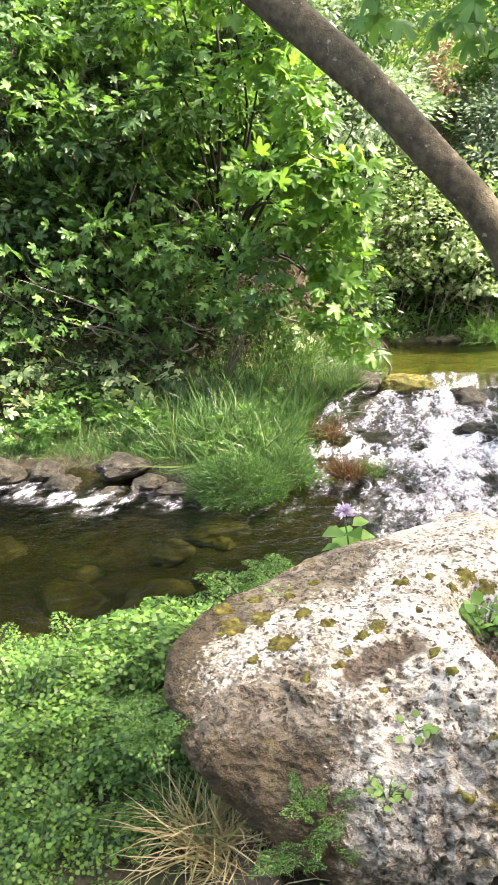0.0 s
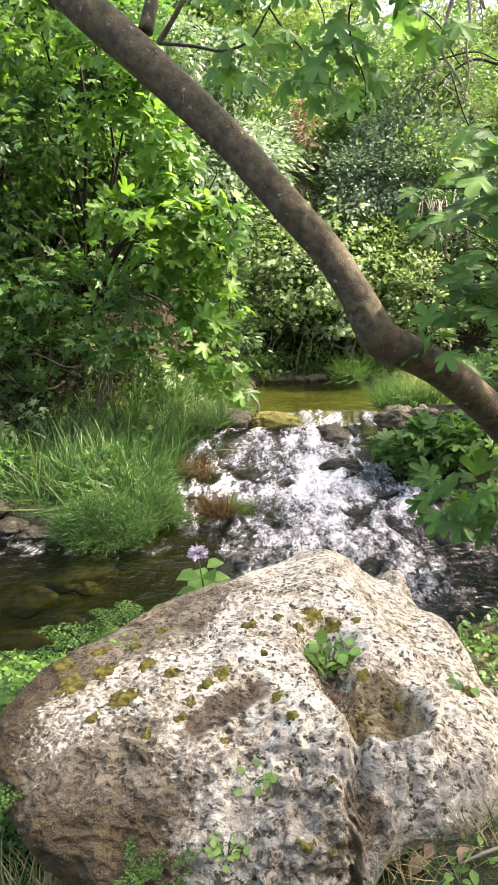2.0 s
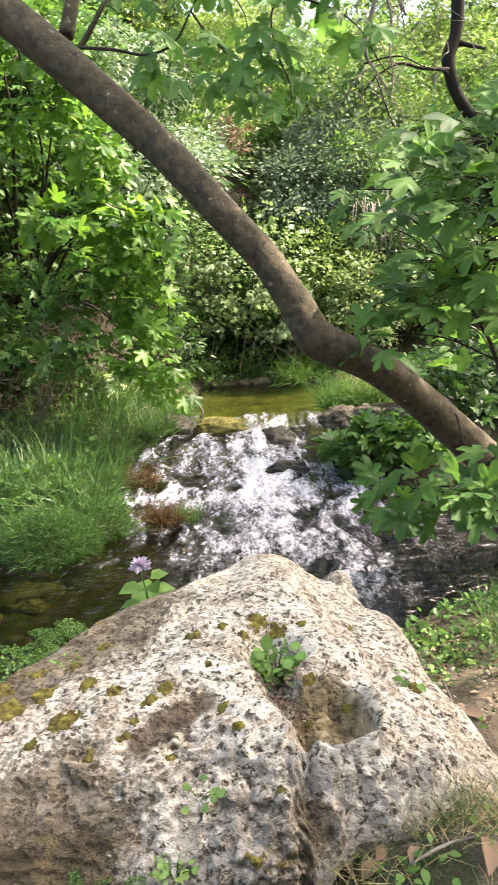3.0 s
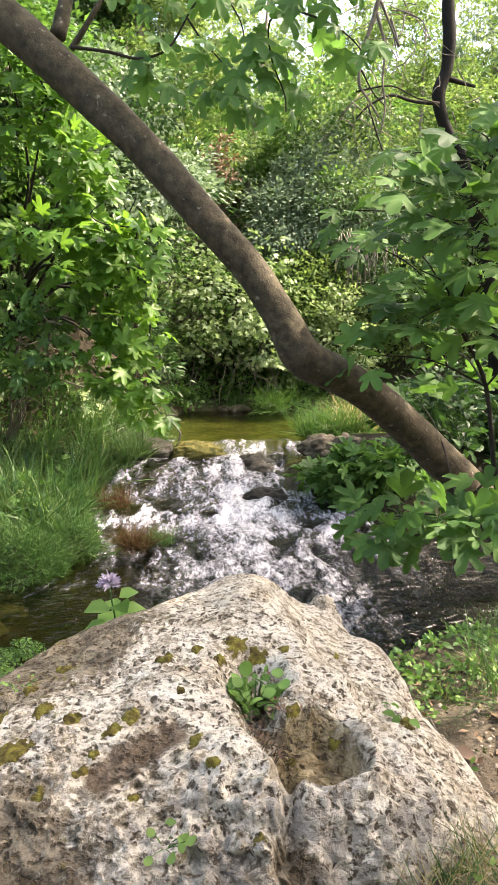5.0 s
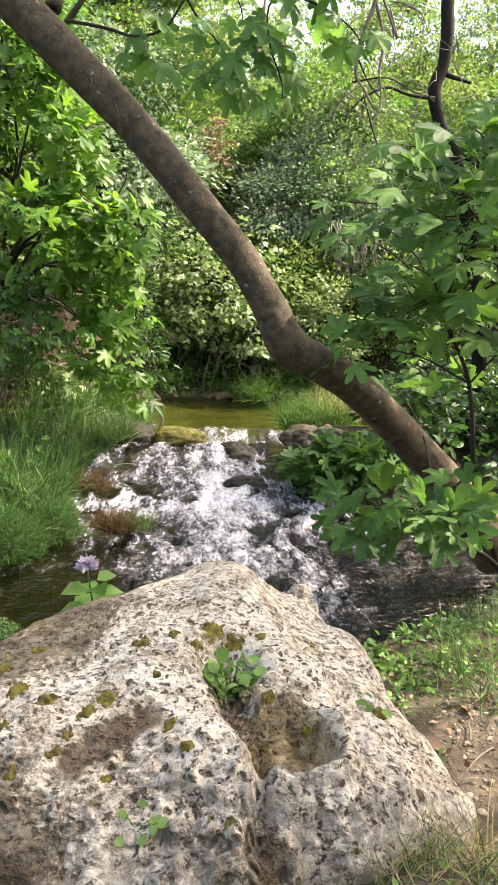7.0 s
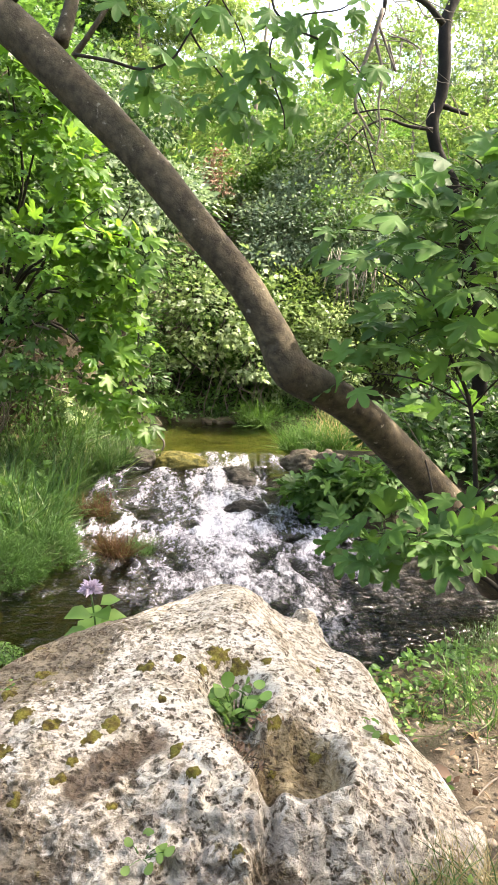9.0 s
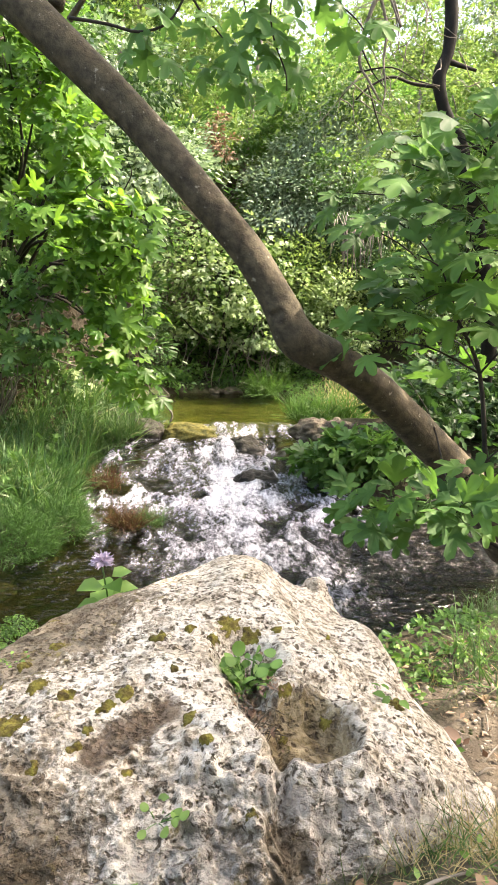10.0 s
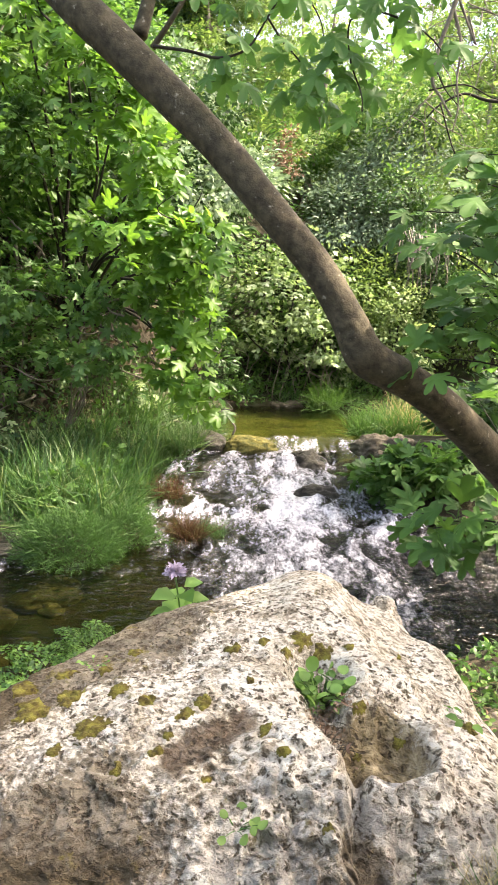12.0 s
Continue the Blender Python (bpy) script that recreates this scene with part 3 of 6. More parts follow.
streaks = fbm(FLOW * np.array([1, 0.34, 1]) + 0.30 * swirl, 9.0, 5, 95)
boil = fbm(FLAT * np.array([1, 0.5, 1]) + 0.3 * swirl, 5.0, 5, 96)
ridge = 1 - np.abs(2 * fbm(WP, 5.0, 4, 9) - 1)
fine_l = fbm(WP, 9.0, 4, 5)
chute = np.exp(-((u - 0.08) / 0.66) ** 2)
stepped = LOW_WATER + rise - water_level(WX, WY)
WZ = water_level(WX, WY) + fallzone * (stepped + 0.07 * (streaks - 0.5) + 0.13 * (boil - 0.5) + 0.05 * foam_below * (ridge - 0.6)) + (1 - fallzone) * (0.014 + 0.03 * step01(0.0, 0.8, WX) * step01(8.0, 7.0, WY) + 0.05 * run_out + 0.04 * riffle) * (fine_l - 0.5)
churn = fallzone * (0.02 + 0.66 * foam_below * (0.45 + 0.55 * chute) + 1.5 * (streaks - 0.5) + 0.5 * (boil - 0.5) + 0.10 * chute + 0.36 * np.exp(-((u + 0.05) / 0.26) ** 2) * step01(5.6, 6.6, WY) * step01(8.6, 7.8, WY))
# run-out foam grey also paints the sky reflected on the ripples
churn = churn + (1 - fallzone) * (run_out * (0.30 + 1.4 * (boil - 0.5) + 0.8 * (streaks - 0.5)) + riffle * (0.10 + 2.2 * (streaks - 0.46) + 0.8 * (boil - 0.45)))
churn = np.clip(churn + 0.05 * fallzone, 0, 1)
keep = (S < 0.25).reshape(-1)
wf = grid_faces(len(wx), len(wy))
wf = wf[keep[wf].all(1)]
used = np.unique(wf)
again = np.zeros(len(keep), int)
again[used] = np.arange(len(used))
water = new("water", mesh_of("water", np.stack([WX, WY, WZ], -1).reshape(-1, 3)[used], again[wf], WATER))
water.data.attributes.new("churn", "FLOAT", "POINT").data.foreach_set("value", churn.reshape(-1)[used].astype(np.float32))
water.data.attributes.new("depth", "FLOAT", "POINT").data.foreach_set("value", np.clip(WZ - ground_z(WX, WY), 0, 1).reshape(-1)[used].astype(np.float32))
rippling = 0.22 + 0.06 * step01(6.5, 5.5, WY) + 0.15 * step01(4.0, 5.2, WY) * step01(9.5, 9.0, WY) + 0.22 * step01(-0.6, 0.4, WX) * step01(9.3, 9.0, WY)
water.data.attributes.new("ripple", "FLOAT", "POINT").data.foreach_set("value", rippling.reshape(-1)[used].astype(np.float32))
tagged(water, "clear shallow stream with a white foaming cascade", "water", kind="structure")

# ---- the boulder ----
OUTLINE = [(-0.67, 1.66), (-0.44, 1.42), (-0.12, 1.33), (0.30, 1.48), (0.86, 1.76), (0.93, 2.02), (0.78, 2.30), (0.70, 2.58), (0.48, 2.72), (0.22, 2.84), (0.00, 2.74), (-0.32, 2.54), (-0.55, 2.27), (-0.70, 1.96)]


def boulder_field(p):
    """Below zero inside the stone: side planes that lean, top planes, all blended round."""
    planes = []
    for (ax, ay), (bx, by) in zip(OUTLINE, OUTLINE[1:] + OUTLINE[:1]):
        n = np.array([by - ay, -(bx - ax)]) / math.hypot(bx - ax, by - ay)
        lean = 0.12 if n[1] > 0.2 else (-0.50 if ax < -0.2 else (-0.12 if ax < 0.2 else -0.25))
        planes.append((p[:, 0] - ax) * n[0] + (p[:, 1] - ay) * n[1] + lean * (p[:, 2] - 0.40))
    x, y, z = p.T
    planes.append((z - 0.605 - 0.05 * (y - 2.1) - 0.035 * x) * 0.99)
    planes.append((z - 0.68 - 0.16 * (x - 0.2) + 0.05 * (y - 2.6)) * 0.98)
    planes.append((z - 0.66 + 0.60 * (x - 0.24)) * 0.86)
    planes.append((z - 0.56 - 0.62 * (y - 1.70) - 0.1 * x - 0.10 * step01(0.18, 0.32, x)) * 0.85)
    planes.append(-(z + 0.75))
    k = 0.045
    stack = np.array(planes)
    top = stack.max(0)
    return top + k * np.log(np.exp((stack - top) / k).sum(0))


def cube_sphere(n):
    g = np.tan(np.linspace(-np.pi / 4, np.pi / 4, n))
    u, v = np.meshgrid(g, g)
    one, vs, fs = np.ones_like(u), [], []
    for k, face in enumerate(((one, u, v), (-one, -u, v), (-u, one, v), (u, -one, v), (u, v, one), (u, -v, -one))):
        vs.append(np.stack(face, -1).reshape(-1, 3))
        fs.append(grid_faces(n, n) + k * n * n)
    v, f = unit(np.concatenate(vs)), np.concatenate(fs)
    _, first, again = np.unique(np.round(v, 5), axis=0, return_index=True, return_inverse=True)
    return v[first], again.reshape(-1)[f]


def solve_star(field, centre, ways, reach):
    lo, hi = np.zeros(len(ways)), np.full(len(ways), reach)
    for _ in range(26):
        mid = (lo + hi) / 2
        inside = field(centre + ways * mid[:, None]) < 0
        lo, hi = np.where(inside, mid, lo), np.where(inside, hi, mid)
    return centre + ways * lo[:, None]


def hollow(p, x, y, rx, ry, turn=0.0, hard=2.0):
    c, s = math.cos(turn), math.sin(turn)
    a, b = (p[:, 0] - x) * c + (p[:, 1] - y) * s, -(p[:, 0] - x) * s + (p[:, 1] - y) * c
    return np.exp(-(((a / rx) ** 2 + (b / ry) ** 2) ** (hard / 2)))


ways, bf = cube_sphere(300)
BC = np.array([0.10, 2.0, 0.12])
bv = solve_star(boulder_field, BC, ways, 2.0)
shown = (bv[:, 2] > -0.16)[bf].all(1)
ids = np.unique(bf[shown])
again = np.zeros(len(bv), int)
again[ids] = np.arange(len(ids))
bv, bf = bv[ids], again[bf[shown]]
out = unit(bv - BC)
upward = step01(0.25, 0.45, bv[:, 2])
reach = np.clip(1.60 - (1.48 + 0.5 * (bv[:, 0] - 0.30)), 0, 0.3) * step01(0.20, 0.40, bv[:, 0])
bv[:, 1] += reach * step01(1.98, 1.60, bv[:, 1])
flat = bv.copy()
crest = step01(1.95, 2.25, flat[:, 1])
front = step01(1.86, 1.66, flat[:, 1])
rugged = step01(0.36, 0.56, fbm(flat, 2.6, 3, 37) + 0.20 * front - 0.14 * crest)
bed = flat @ np.array([[0.80, 0.25, 0.0], [-0.30, 1.25, 0.0], [0.0, 0.0, 1.0]]) + 0.035 * (np.stack([fbm(flat, 14.0, 3, 41), fbm(flat, 14.0, 3, 42), fbm(flat, 14.0, 3, 43)], 1) - 0.5)
pores = np.clip(0.46 - worley(bed, 34.0, 44), 0, 1) * step01(0.42, 0.56, fbm(flat, 9.0, 3, 45) + 0.08 * rugged)
holes = np.clip(0.40 - worley(bed, 13.0, 46), 0, 1) * step01(0.50, 0.62, fbm(flat, 5.0, 3, 47))
web = np.abs(2 * fbm(bed, 24.0, 3, 36) - 1)
billow = np.abs(2 * fbm(flat, 8.0, 4, 35) - 1)
nodule = front * step01(-0.02, 0.08, flat[:, 0]) * step01(0.28, 0.23, flat[:, 0] + 0.06 * (fbm(flat, 12.0, 3, 38) - 0.5))
push = 0.10 * (fbm(flat, 2.3, 3, 31) - 0.5) + 0.045 * (fbm(flat, 7.0, 3, 32) - 0.5) - 0.045 * (billow - 0.25) * rugged - 0.026 * (web - 0.25) * (0.25 + 0.75 * rugged)
push = push - 0.030 * pores * (0.35 + 0.65 * rugged) - 0.055 * holes + nodule * (0.055 * (0.5 - worley(flat, 21.0, 39)) + 0.020 * (0.5 - worley(flat, 46.0, 40)))
bv = bv + out * push[:, None]
# the water-worn bowl, the plant's hollow and the gully between them
dx, dy = flat[:, 0] - 0.338, flat[:, 1] - 1.822
wob = 1 + 0.16 * (fbm(flat, 9.0, 3, 48) - 0.5)
bd = np.hypot(dx / 0.116, dy / 0.112) * wob
bowl = step01(1.12, 0.62, bd)
rim = np.exp(-(((bd - 1.24) / 0.17) ** 2)) * step01(-0.3, 0.5, (0.8 * dx - 0.6 * dy) / 0.1)
ridge_right = hollow(flat, 0.54, 1.90, 0.055, 0.15, 0.35, 2)
dale = hollow(flat, 0.53, 2.06, 0.05, 0.10, 0.3, 2)
peak = hollow(flat, 0.22, 2.52, 0.12, 0.22, 0.1, 2)
saddle = hollow(flat, 0.38, 2.62, 0.06, 0.16, 0, 2)
buttress = hollow(flat, 0.37, 2.12, 0.10, 0.12, 0.1, 3)
nest = hollow(flat, 0.205, 2.06, 0.075, 0.115, 0.05, 4)
gully = hollow(flat, 0.225, 1.90, 0.045, 0.10, 0.15, 4)
brow = hollow(flat, 0.13, 1.78, 0.09, 0.075, 0.0, 3)
crack = hollow(flat + 0.02 * (np.stack([fbm(flat, 16.0, 2, 49), 0 * push, 0 * push], 1) - 0.25), 0.262, 1.63, 0.020, 0.14, -0.08, 2)
scar = np.exp(-((((flat[:, 0] + 0.06) * 0.66 - (flat[:, 1] - 1.79) * 0.75) / 0.026) ** 2)) * hollow(flat, -0.06, 1.79, 0.13, 0.13, 0, 4)
lip = hollow(flat, 0.40, 1.675, 0.17, 0.035, 0.16, 2)
undercut = np.clip((1.715 - flat[:, 1]) / 0.20, 0, 1) * step01(0.245, 0.285, flat[:, 0])
bv[:, 2] += upward * (0.035 * buttress + 0.062 * peak - 0.035 * saddle + 0.016 * lip * (1 - bowl) - 0.090 * bowl + 0.026 * rim + 0.030 * ridge_right - 0.028 * dale - 0.062 * gully * (1 - bowl) - 0.085 * nest + 0.022 * brow - 0.085 * crack - 0.014 * scar - 0.20 * undercut)
bv[:, 1] += (1 - upward) * 0.06 * crack
shoulder = hollow(flat, 0.60, 2.34, 0.075, 0.13, 0.2, 3)
bv += shoulder[:, None] * np.array([0.03, 0.0, 0.035]) * upward[:, None]
knob = hollow(flat, 0.51, 2.60, 0.06, 0.07, 0, 3)
bv[:, 2] += 0.03 * knob * step01(0.1, 0.3, flat[:, 2])
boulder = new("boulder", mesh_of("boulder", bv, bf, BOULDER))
tagged(boulder, "large pale pitted limestone boulder with moss patches on the bank", "boulder")


def on_boulder(x, y):
    """Height of the boulder's top at a place of the plan."""
    top = bv[bv[:, 2] > 0.05]
    return top[np.argmin((top[:, 0] - x) ** 2 + (top[:, 1] - y) ** 2 - 0.02 * top[:, 2])][2]


def moss_skin(x, y, rad, seed):
    """A ragged skin of moss that lies on the stone round a place of its top."""
    c = np.array([x, y, on_boulder(x, y)])
    d = np.linalg.norm(bv - c, axis=1) / rad
    near = np.where(d < 1.7)[0]
    edge = d[near] + 1.2 * (fbm(bv[near], 1.1 / rad, 3, seed) - 0.5) + 1.5 * (fbm(bv[near], 80.0, 3, seed + 1) - 0.5)
    inside = np.zeros(len(bv), bool)
    inside[near[edge < 1.25]] = True
    f = bf[inside[bf].all(1)]
    if len(f) < 4:
        return
    mark = np.arange(len(bv))
    for _ in range(140):
        low = mark[f].min(1)
        np.minimum.at(mark, f.reshape(-1), np.repeat(low, 4))
    f = f[mark[f[:, 0]] == np.bincount(mark[f[:, 0]]).argmax()]
    used = np.unique(f)
    again = np.zeros(len(bv), int)
    again[used] = np.arange(len(used))
    swell = np.zeros(len(bv))
    swell[near] = np.clip(1.0 - edge, 0, 0.6)
    under = np.zeros(len(bv))
    under[near] = np.clip(edge - 0.95, 0, 0.3)
    v = bv[used] + (out[used] + np.array([0, 0, 1.0])) * (0.0010 - 0.020 * under[used] + 0.006 * swell[used] * (0.2 + 1.4 * fbm(bv[used], 170.0, 2, seed)))[:, None]
    part("moss_patch", (v, again[f]), MOSS, boulder, "olive-yellow moss")


for k, (x, y, rad) in enumerate(((-0.30, 1.95, 0.030), (-0.15, 1.79, 0.018), (-0.02, 2.13, 0.034), (0.06, 2.17, 0.018), (-0.34, 1.82, 0.045), (-0.12, 1.86, 0.024), (-0.22, 1.90, 0.028), (-0.08, 1.89, 0.024), (0.07, 1.81, 0.022), (-0.25, 1.72, 0.018), (-0.17, 1.745, 0.022), (-0.05, 1.69, 0.014), (0.11, 1.72, 0.018), (0.62, 2.07, 0.022), (0.30, 2.19, 0.018),
                                    (0.17, 2.20, 0.040), (0.23, 2.17, 0.034), (0.13, 2.13, 0.026), (-0.36, 2.06, 0.022), (-0.42, 1.95, 0.04), (-0.50, 1.90, 0.05), (-0.46, 2.04, 0.035), (-0.55, 1.98, 0.04), (-0.30, 2.15, 0.022), (0.385, 1.89, 0.026), (0.30, 1.92, 0.022), (0.29, 1.84, 0.016), (0.15, 1.47, 0.035), (0.18, 1.41, 0.04), (0.20, 1.60, 0.022), (0.47, 2.30, 0.014), (-0.40, 1.76, 0.026), (0.03, 1.96, 0.012))):
    moss_skin(x, y, 0.82 * rad, 530 + k)
# ---- stones ----
def stone_geo(centre, radii, seed, n=22, rough=0.25, flat=0.0, turn=0.0):
    w, f = cube_sphere(n)
    r = 1 + rough * (2 * fbm(w + seed * 7.1, 1.3, 3, seed) - 1) + 0.3 * rough * (2 * fbm(w + seed, 4.0, 2, seed + 1) - 1)
    if n > 12:
        r = r + 0.5 * rough * (np.abs(2 * fbm(w + seed * 3.3, 2.6, 4, seed + 2) - 1) - 0.3)
    v = w * r[:, None]
    v[:, 2] = np.where(v[:, 2] > 0, v[:, 2] * (1 - flat), v[:, 2])
    c, s = math.cos(turn), math.sin(turn)
    v = v * np.array(radii)
    v = np.stack([v[:, 0] * c - v[:, 1] * s, v[:, 0] * s + v[:, 1] * c, v[:, 2]], 1)
    return v + np.array(centre), f


def stone(name, centre, radii, seed, material, label, category="rock", group="", **kw):
    v, f = stone_geo((0, 0, 0), radii, seed, **kw)
    ob = new(name, mesh_of(name, v, f, material))
    ob.location = centre
    return tagged(ob, label, category, group)


stone("knob_rock", (0.490, 2.70, 0.415), (0.062, 0.07, 0.125), 14, BOULDER, "small pale limestone knob standing behind the boulder", rough=0.3)
stone("mossy_rock", (-0.20, 8.75, -0.17), (0.34, 0.24, 0.15), 3, MOSS_STONE, "low olive mossy rock at the lip of the cascade")
stone("dark_rock", (0.62, 7.45, -0.42), (0.24, 0.16, 0.13), 5, STONE_WET, "wet dark rock in the cascade", rough=0.45)
stone("dark_rock", (0.52, 8.5, -0.30), (0.28, 0.26, 0.17), 6, STONE_WET, "wet dark rock under the lip of the cascade", rough=0.45)
for k, (x, y, z, rad) in enumerate(((1.32, 8.55, -0.08, 0.22), (1.66, 8.45, -0.05, 0.25), (2.02, 8.35, -0.06, 0.22), (1.46, 8.15, -0.14, 0.18), (1.85, 7.95, -0.12, 0.2))):
    stone("bank_rock", (x, y, z), (rad, rad * 0.8, rad * 0.7), 8 + 3 * k, STONE, "rough grey bank rock beside the cascade", group="rocks of the bank", rough=0.5, turn=k * 1.1)
stone("left_rock", (-0.72, 8.7, -0.12), (0.22, 0.2, 0.16), 12, STONE_WET, "wet rock at the edge of the cascade")

# ---- leaves ----
def lobed_leaf(rings=2, lobes=((0, 1.0), (53, 0.88), (-53, 0.88), (106, 0.64), (-106, 0.64)), width=18.5, droop=0.25, seed=0):
    """A palmate fig leaf, stalk end at the origin, about 1 long, folded a little along its ribs."""
    heart = np.array([0.0, 0.34, 0.0])
    angles, radii = [], []
    order = sorted(lobes)
    for i, (a, r) in enumerate(order):
        for da, k in ((-width * 1.08, 0.62), (-width * 0.95, 0.74), (-width * 0.72, 0.89), (-width * 0.36, 0.97), (0, 1.0), (width * 0.36, 0.97), (width * 0.72, 0.89), (width * 0.95, 0.74), (width * 1.08, 0.62)) if rings > 1 else ((-width, 0.58), (-width * 0.7, 0.86), (0, 1.0), (width * 0.7, 0.86), (width, 0.58)):
            angles.append(a + da)
            radii.append(0.66 * r * k)
        if i + 1 < len(order):
            angles.append((a + order[i + 1][0]) / 2)
            radii.append(0.28)
    angles.append(180)
    radii.append(0.23)
    wave = np.random.default_rng(seed)
    a, r = np.radians(np.array(angles) + wave.normal(size=len(angles)) * 0.9), np.array(radii) * (1 + 0.03 * wave.normal(size=len(radii)))
    edge = np.stack([np.sin(a) * r, np.cos(a) * r, 0 * a], 1)
    v = [heart] + [heart + edge * (k + 1) / rings for k in range(rings)] if rings > 1 else [heart[None], heart + edge]
    v = np.vstack([np.atleast_2d(q) for q in v])
    ribs = np.abs(((np.degrees(np.arctan2(v[:, 0], v[:, 1] - heart[1])) + 26) % 52) - 26) / 26
    rad = np.linalg.norm(v - heart, axis=1)
    v[:, 2] = 0.13 * ribs * rad - droop * rad**2 + 0.03 * np.sin(7 * v[:, 0] + 3 * v[:, 1])
    n = len(edge)
    f = [[0, 1 + (j + 1) % n, 1 + j] for j in range(n)]
    for k in range(rings - 1):
        o = 1 + k * n
        for j in range(n):
            i = (j + 1) % n
            f += [[o + j, o + i, o + n + i], [o + j, o + n + i, o + n + j]]
    return v, np.array(f)


def simple_leaf(length=1.0, width=0.45, fold=0.12, tip=0.1):
    """An oval leaf of six faces, folded along its rib and bent down at the tip."""
    y = np.array([0.0, 0.3, 0.65, 1.0]) * length
    w = np.array([0.0, 0.5, 0.42, 0.0]) * width
    z = np.array([0, 0.02, 0, -tip]) * length
    v = [(0, y[0], 0), (-w[1], y[1], z[1] + fold * width), (0, y[1], z[1]), (w[1], y[1], z[1] + fold * width), (-w[2], y[2], z[2] + fold * width), (0, y[2], z[2]), (w[2], y[2], z[2] + fold * width), (0, y[3], z[3])]
    f = [(0, 2, 1), (0, 3, 2), (1, 2, 5), (1, 5, 4), (2, 3, 6), (2, 6, 5), (4, 5, 7), (5, 6, 7)]
    return np.array(v), np.array(f)


FIG_LEAF, FIG_LEAF_FAR, FIG_ROUND = lobed_leaf(2), lobed_leaf(1, width=19.0), lobed_leaf(2, ((0, 0.95), (58, 0.8), (-58, 0.8)), 22.0)
OVAL, SLIM = simple_leaf(), simple_leaf(1.0, 0.26)


def crown(clumps, template, size, up=0.7, shell=0.5, seed=0, droop=0.3, spray=0.17, form=0.7):
    """Leaves in sprays over ellipsoidal clumps (centre, radii, count): faces up and outward, tips out and down."""
    r = np.random.default_rng(seed)
    places, normals, alongs = [], [], []
    for centre, radii, count in clumps:
        sprays = max(5, count // 26)
        sd = unit(r.normal(size=(sprays, 3)))
        sk = shell + (1 - shell) * r.random((sprays, 1)) ** 0.6
        sk *= 0.75 + 0.5 * vnoise(sd * 1.7 + np.array(centre), 1.0, seed)[:, None]
        pick = r.integers(0, sprays, count)
        d = sd[pick]
        off = r.normal(size=(count, 3)) * spray * np.array([1.0, 1.0, 0.55]) * min(1.6, 26 / 18)
        places.append(np.array(centre) + (d * sk[pick] + off) * np.array(radii))
        normals.append(unit(d * form + np.array([0, 0, up]) + 0.42 * r.normal(size=(count, 3))))
        alongs.append(unit(d + 2.0 * off / (spray + 1e-6) * 0.5 + 0.5 * r.normal(size=(count, 3)) - np.array([0, 0, droop])))
    p, n, a = np.concatenate(places), np.concatenate(normals), np.concatenate(alongs)
    s = r.uniform(size[0], size[1], len(p))
    return scatter(template, p, frames_of(n, a), s)


def limb_tree(base, targets, radius, seed, wander=0.12):
    """Limbs from a base to each target, thin at the end and crooked."""
    r = np.random.default_rng(seed)
    geos = []
    for tgt in targets:
        a, b = np.array(base, float), np.array(tgt, float)
        n = 5
        pts = [a + (b - a) * k for k in np.linspace(0, 1, n)]
        d = np.linalg.norm(b - a)
        for i in range(1, n):
            pts[i] = pts[i] + r.normal(size=3) * wander * d * 0.35
        geos.append(tube(pts, np.linspace(radius, radius * 0.25, n), 6, 0.1, seed, 3))
    return join(geos)


# ---- the leaning fig tree ----
TRUNK = [(2.350, 5.15, -0.250), (1.962, 4.98, 0.221), (1.616, 4.86, 0.543), (1.321, 4.70, 0.816), (1.035, 4.52, 1.040), (0.806, 4.42, 1.178), (0.654, 4.38, 1.248), (0.568, 4.37, 1.323), (0.503, 4.38, 1.449), (0.433, 4.38, 1.567), (0.295, 4.40, 1.772), (0.037, 4.42, 2.060), (-0.261, 4.46, 2.394), (-0.568, 4.50, 2.682), (-0.883, 4.53, 2.969), (-1.123, 4.55, 3.178), (-1.620, 4.60, 3.687), (-2.220, 4.60, 4.487)]
TRUNK_R = [0.186, 0.14, 0.126, 0.117, 0.11, 0.11, 0.114, 0.116, 0.105, 0.096, 0.095, 0.098, 0.1, 0.103, 0.109, 0.112, 0.103, 0.083]
leaning = thing("fig_tree", (2.35, 5.15, -0.25), "leaning fig tree with a bare dark smooth trunk over the stream", "tree")
tv, tf = tube(TRUNK, TRUNK_R, 48, 0.07, 4, 16)
for kx, kz, rad in ((0.47, 1.42, 0.07), (0.60, 1.30, 0.05), (-0.42, 2.66, 0.05), (0.24, 1.96, 0.04), (1.05, 0.88, 0.05), (-0.72, 2.93, 0.06), (0.02, 2.05, 0.035)):
    d = tv - np.array([kx, 4.30, kz])
    near = np.exp(-(d**2).sum(1) / rad**2)[:, None]
    tv = tv + near * np.array([0.0, -0.022, 0.006]) - 1.3 * near**6 * np.array([0.0, -0.022, 0.0])
part("trunk", (tv, tf), BARK, leaning, "dark grey-brown bark with pale lichened specks")
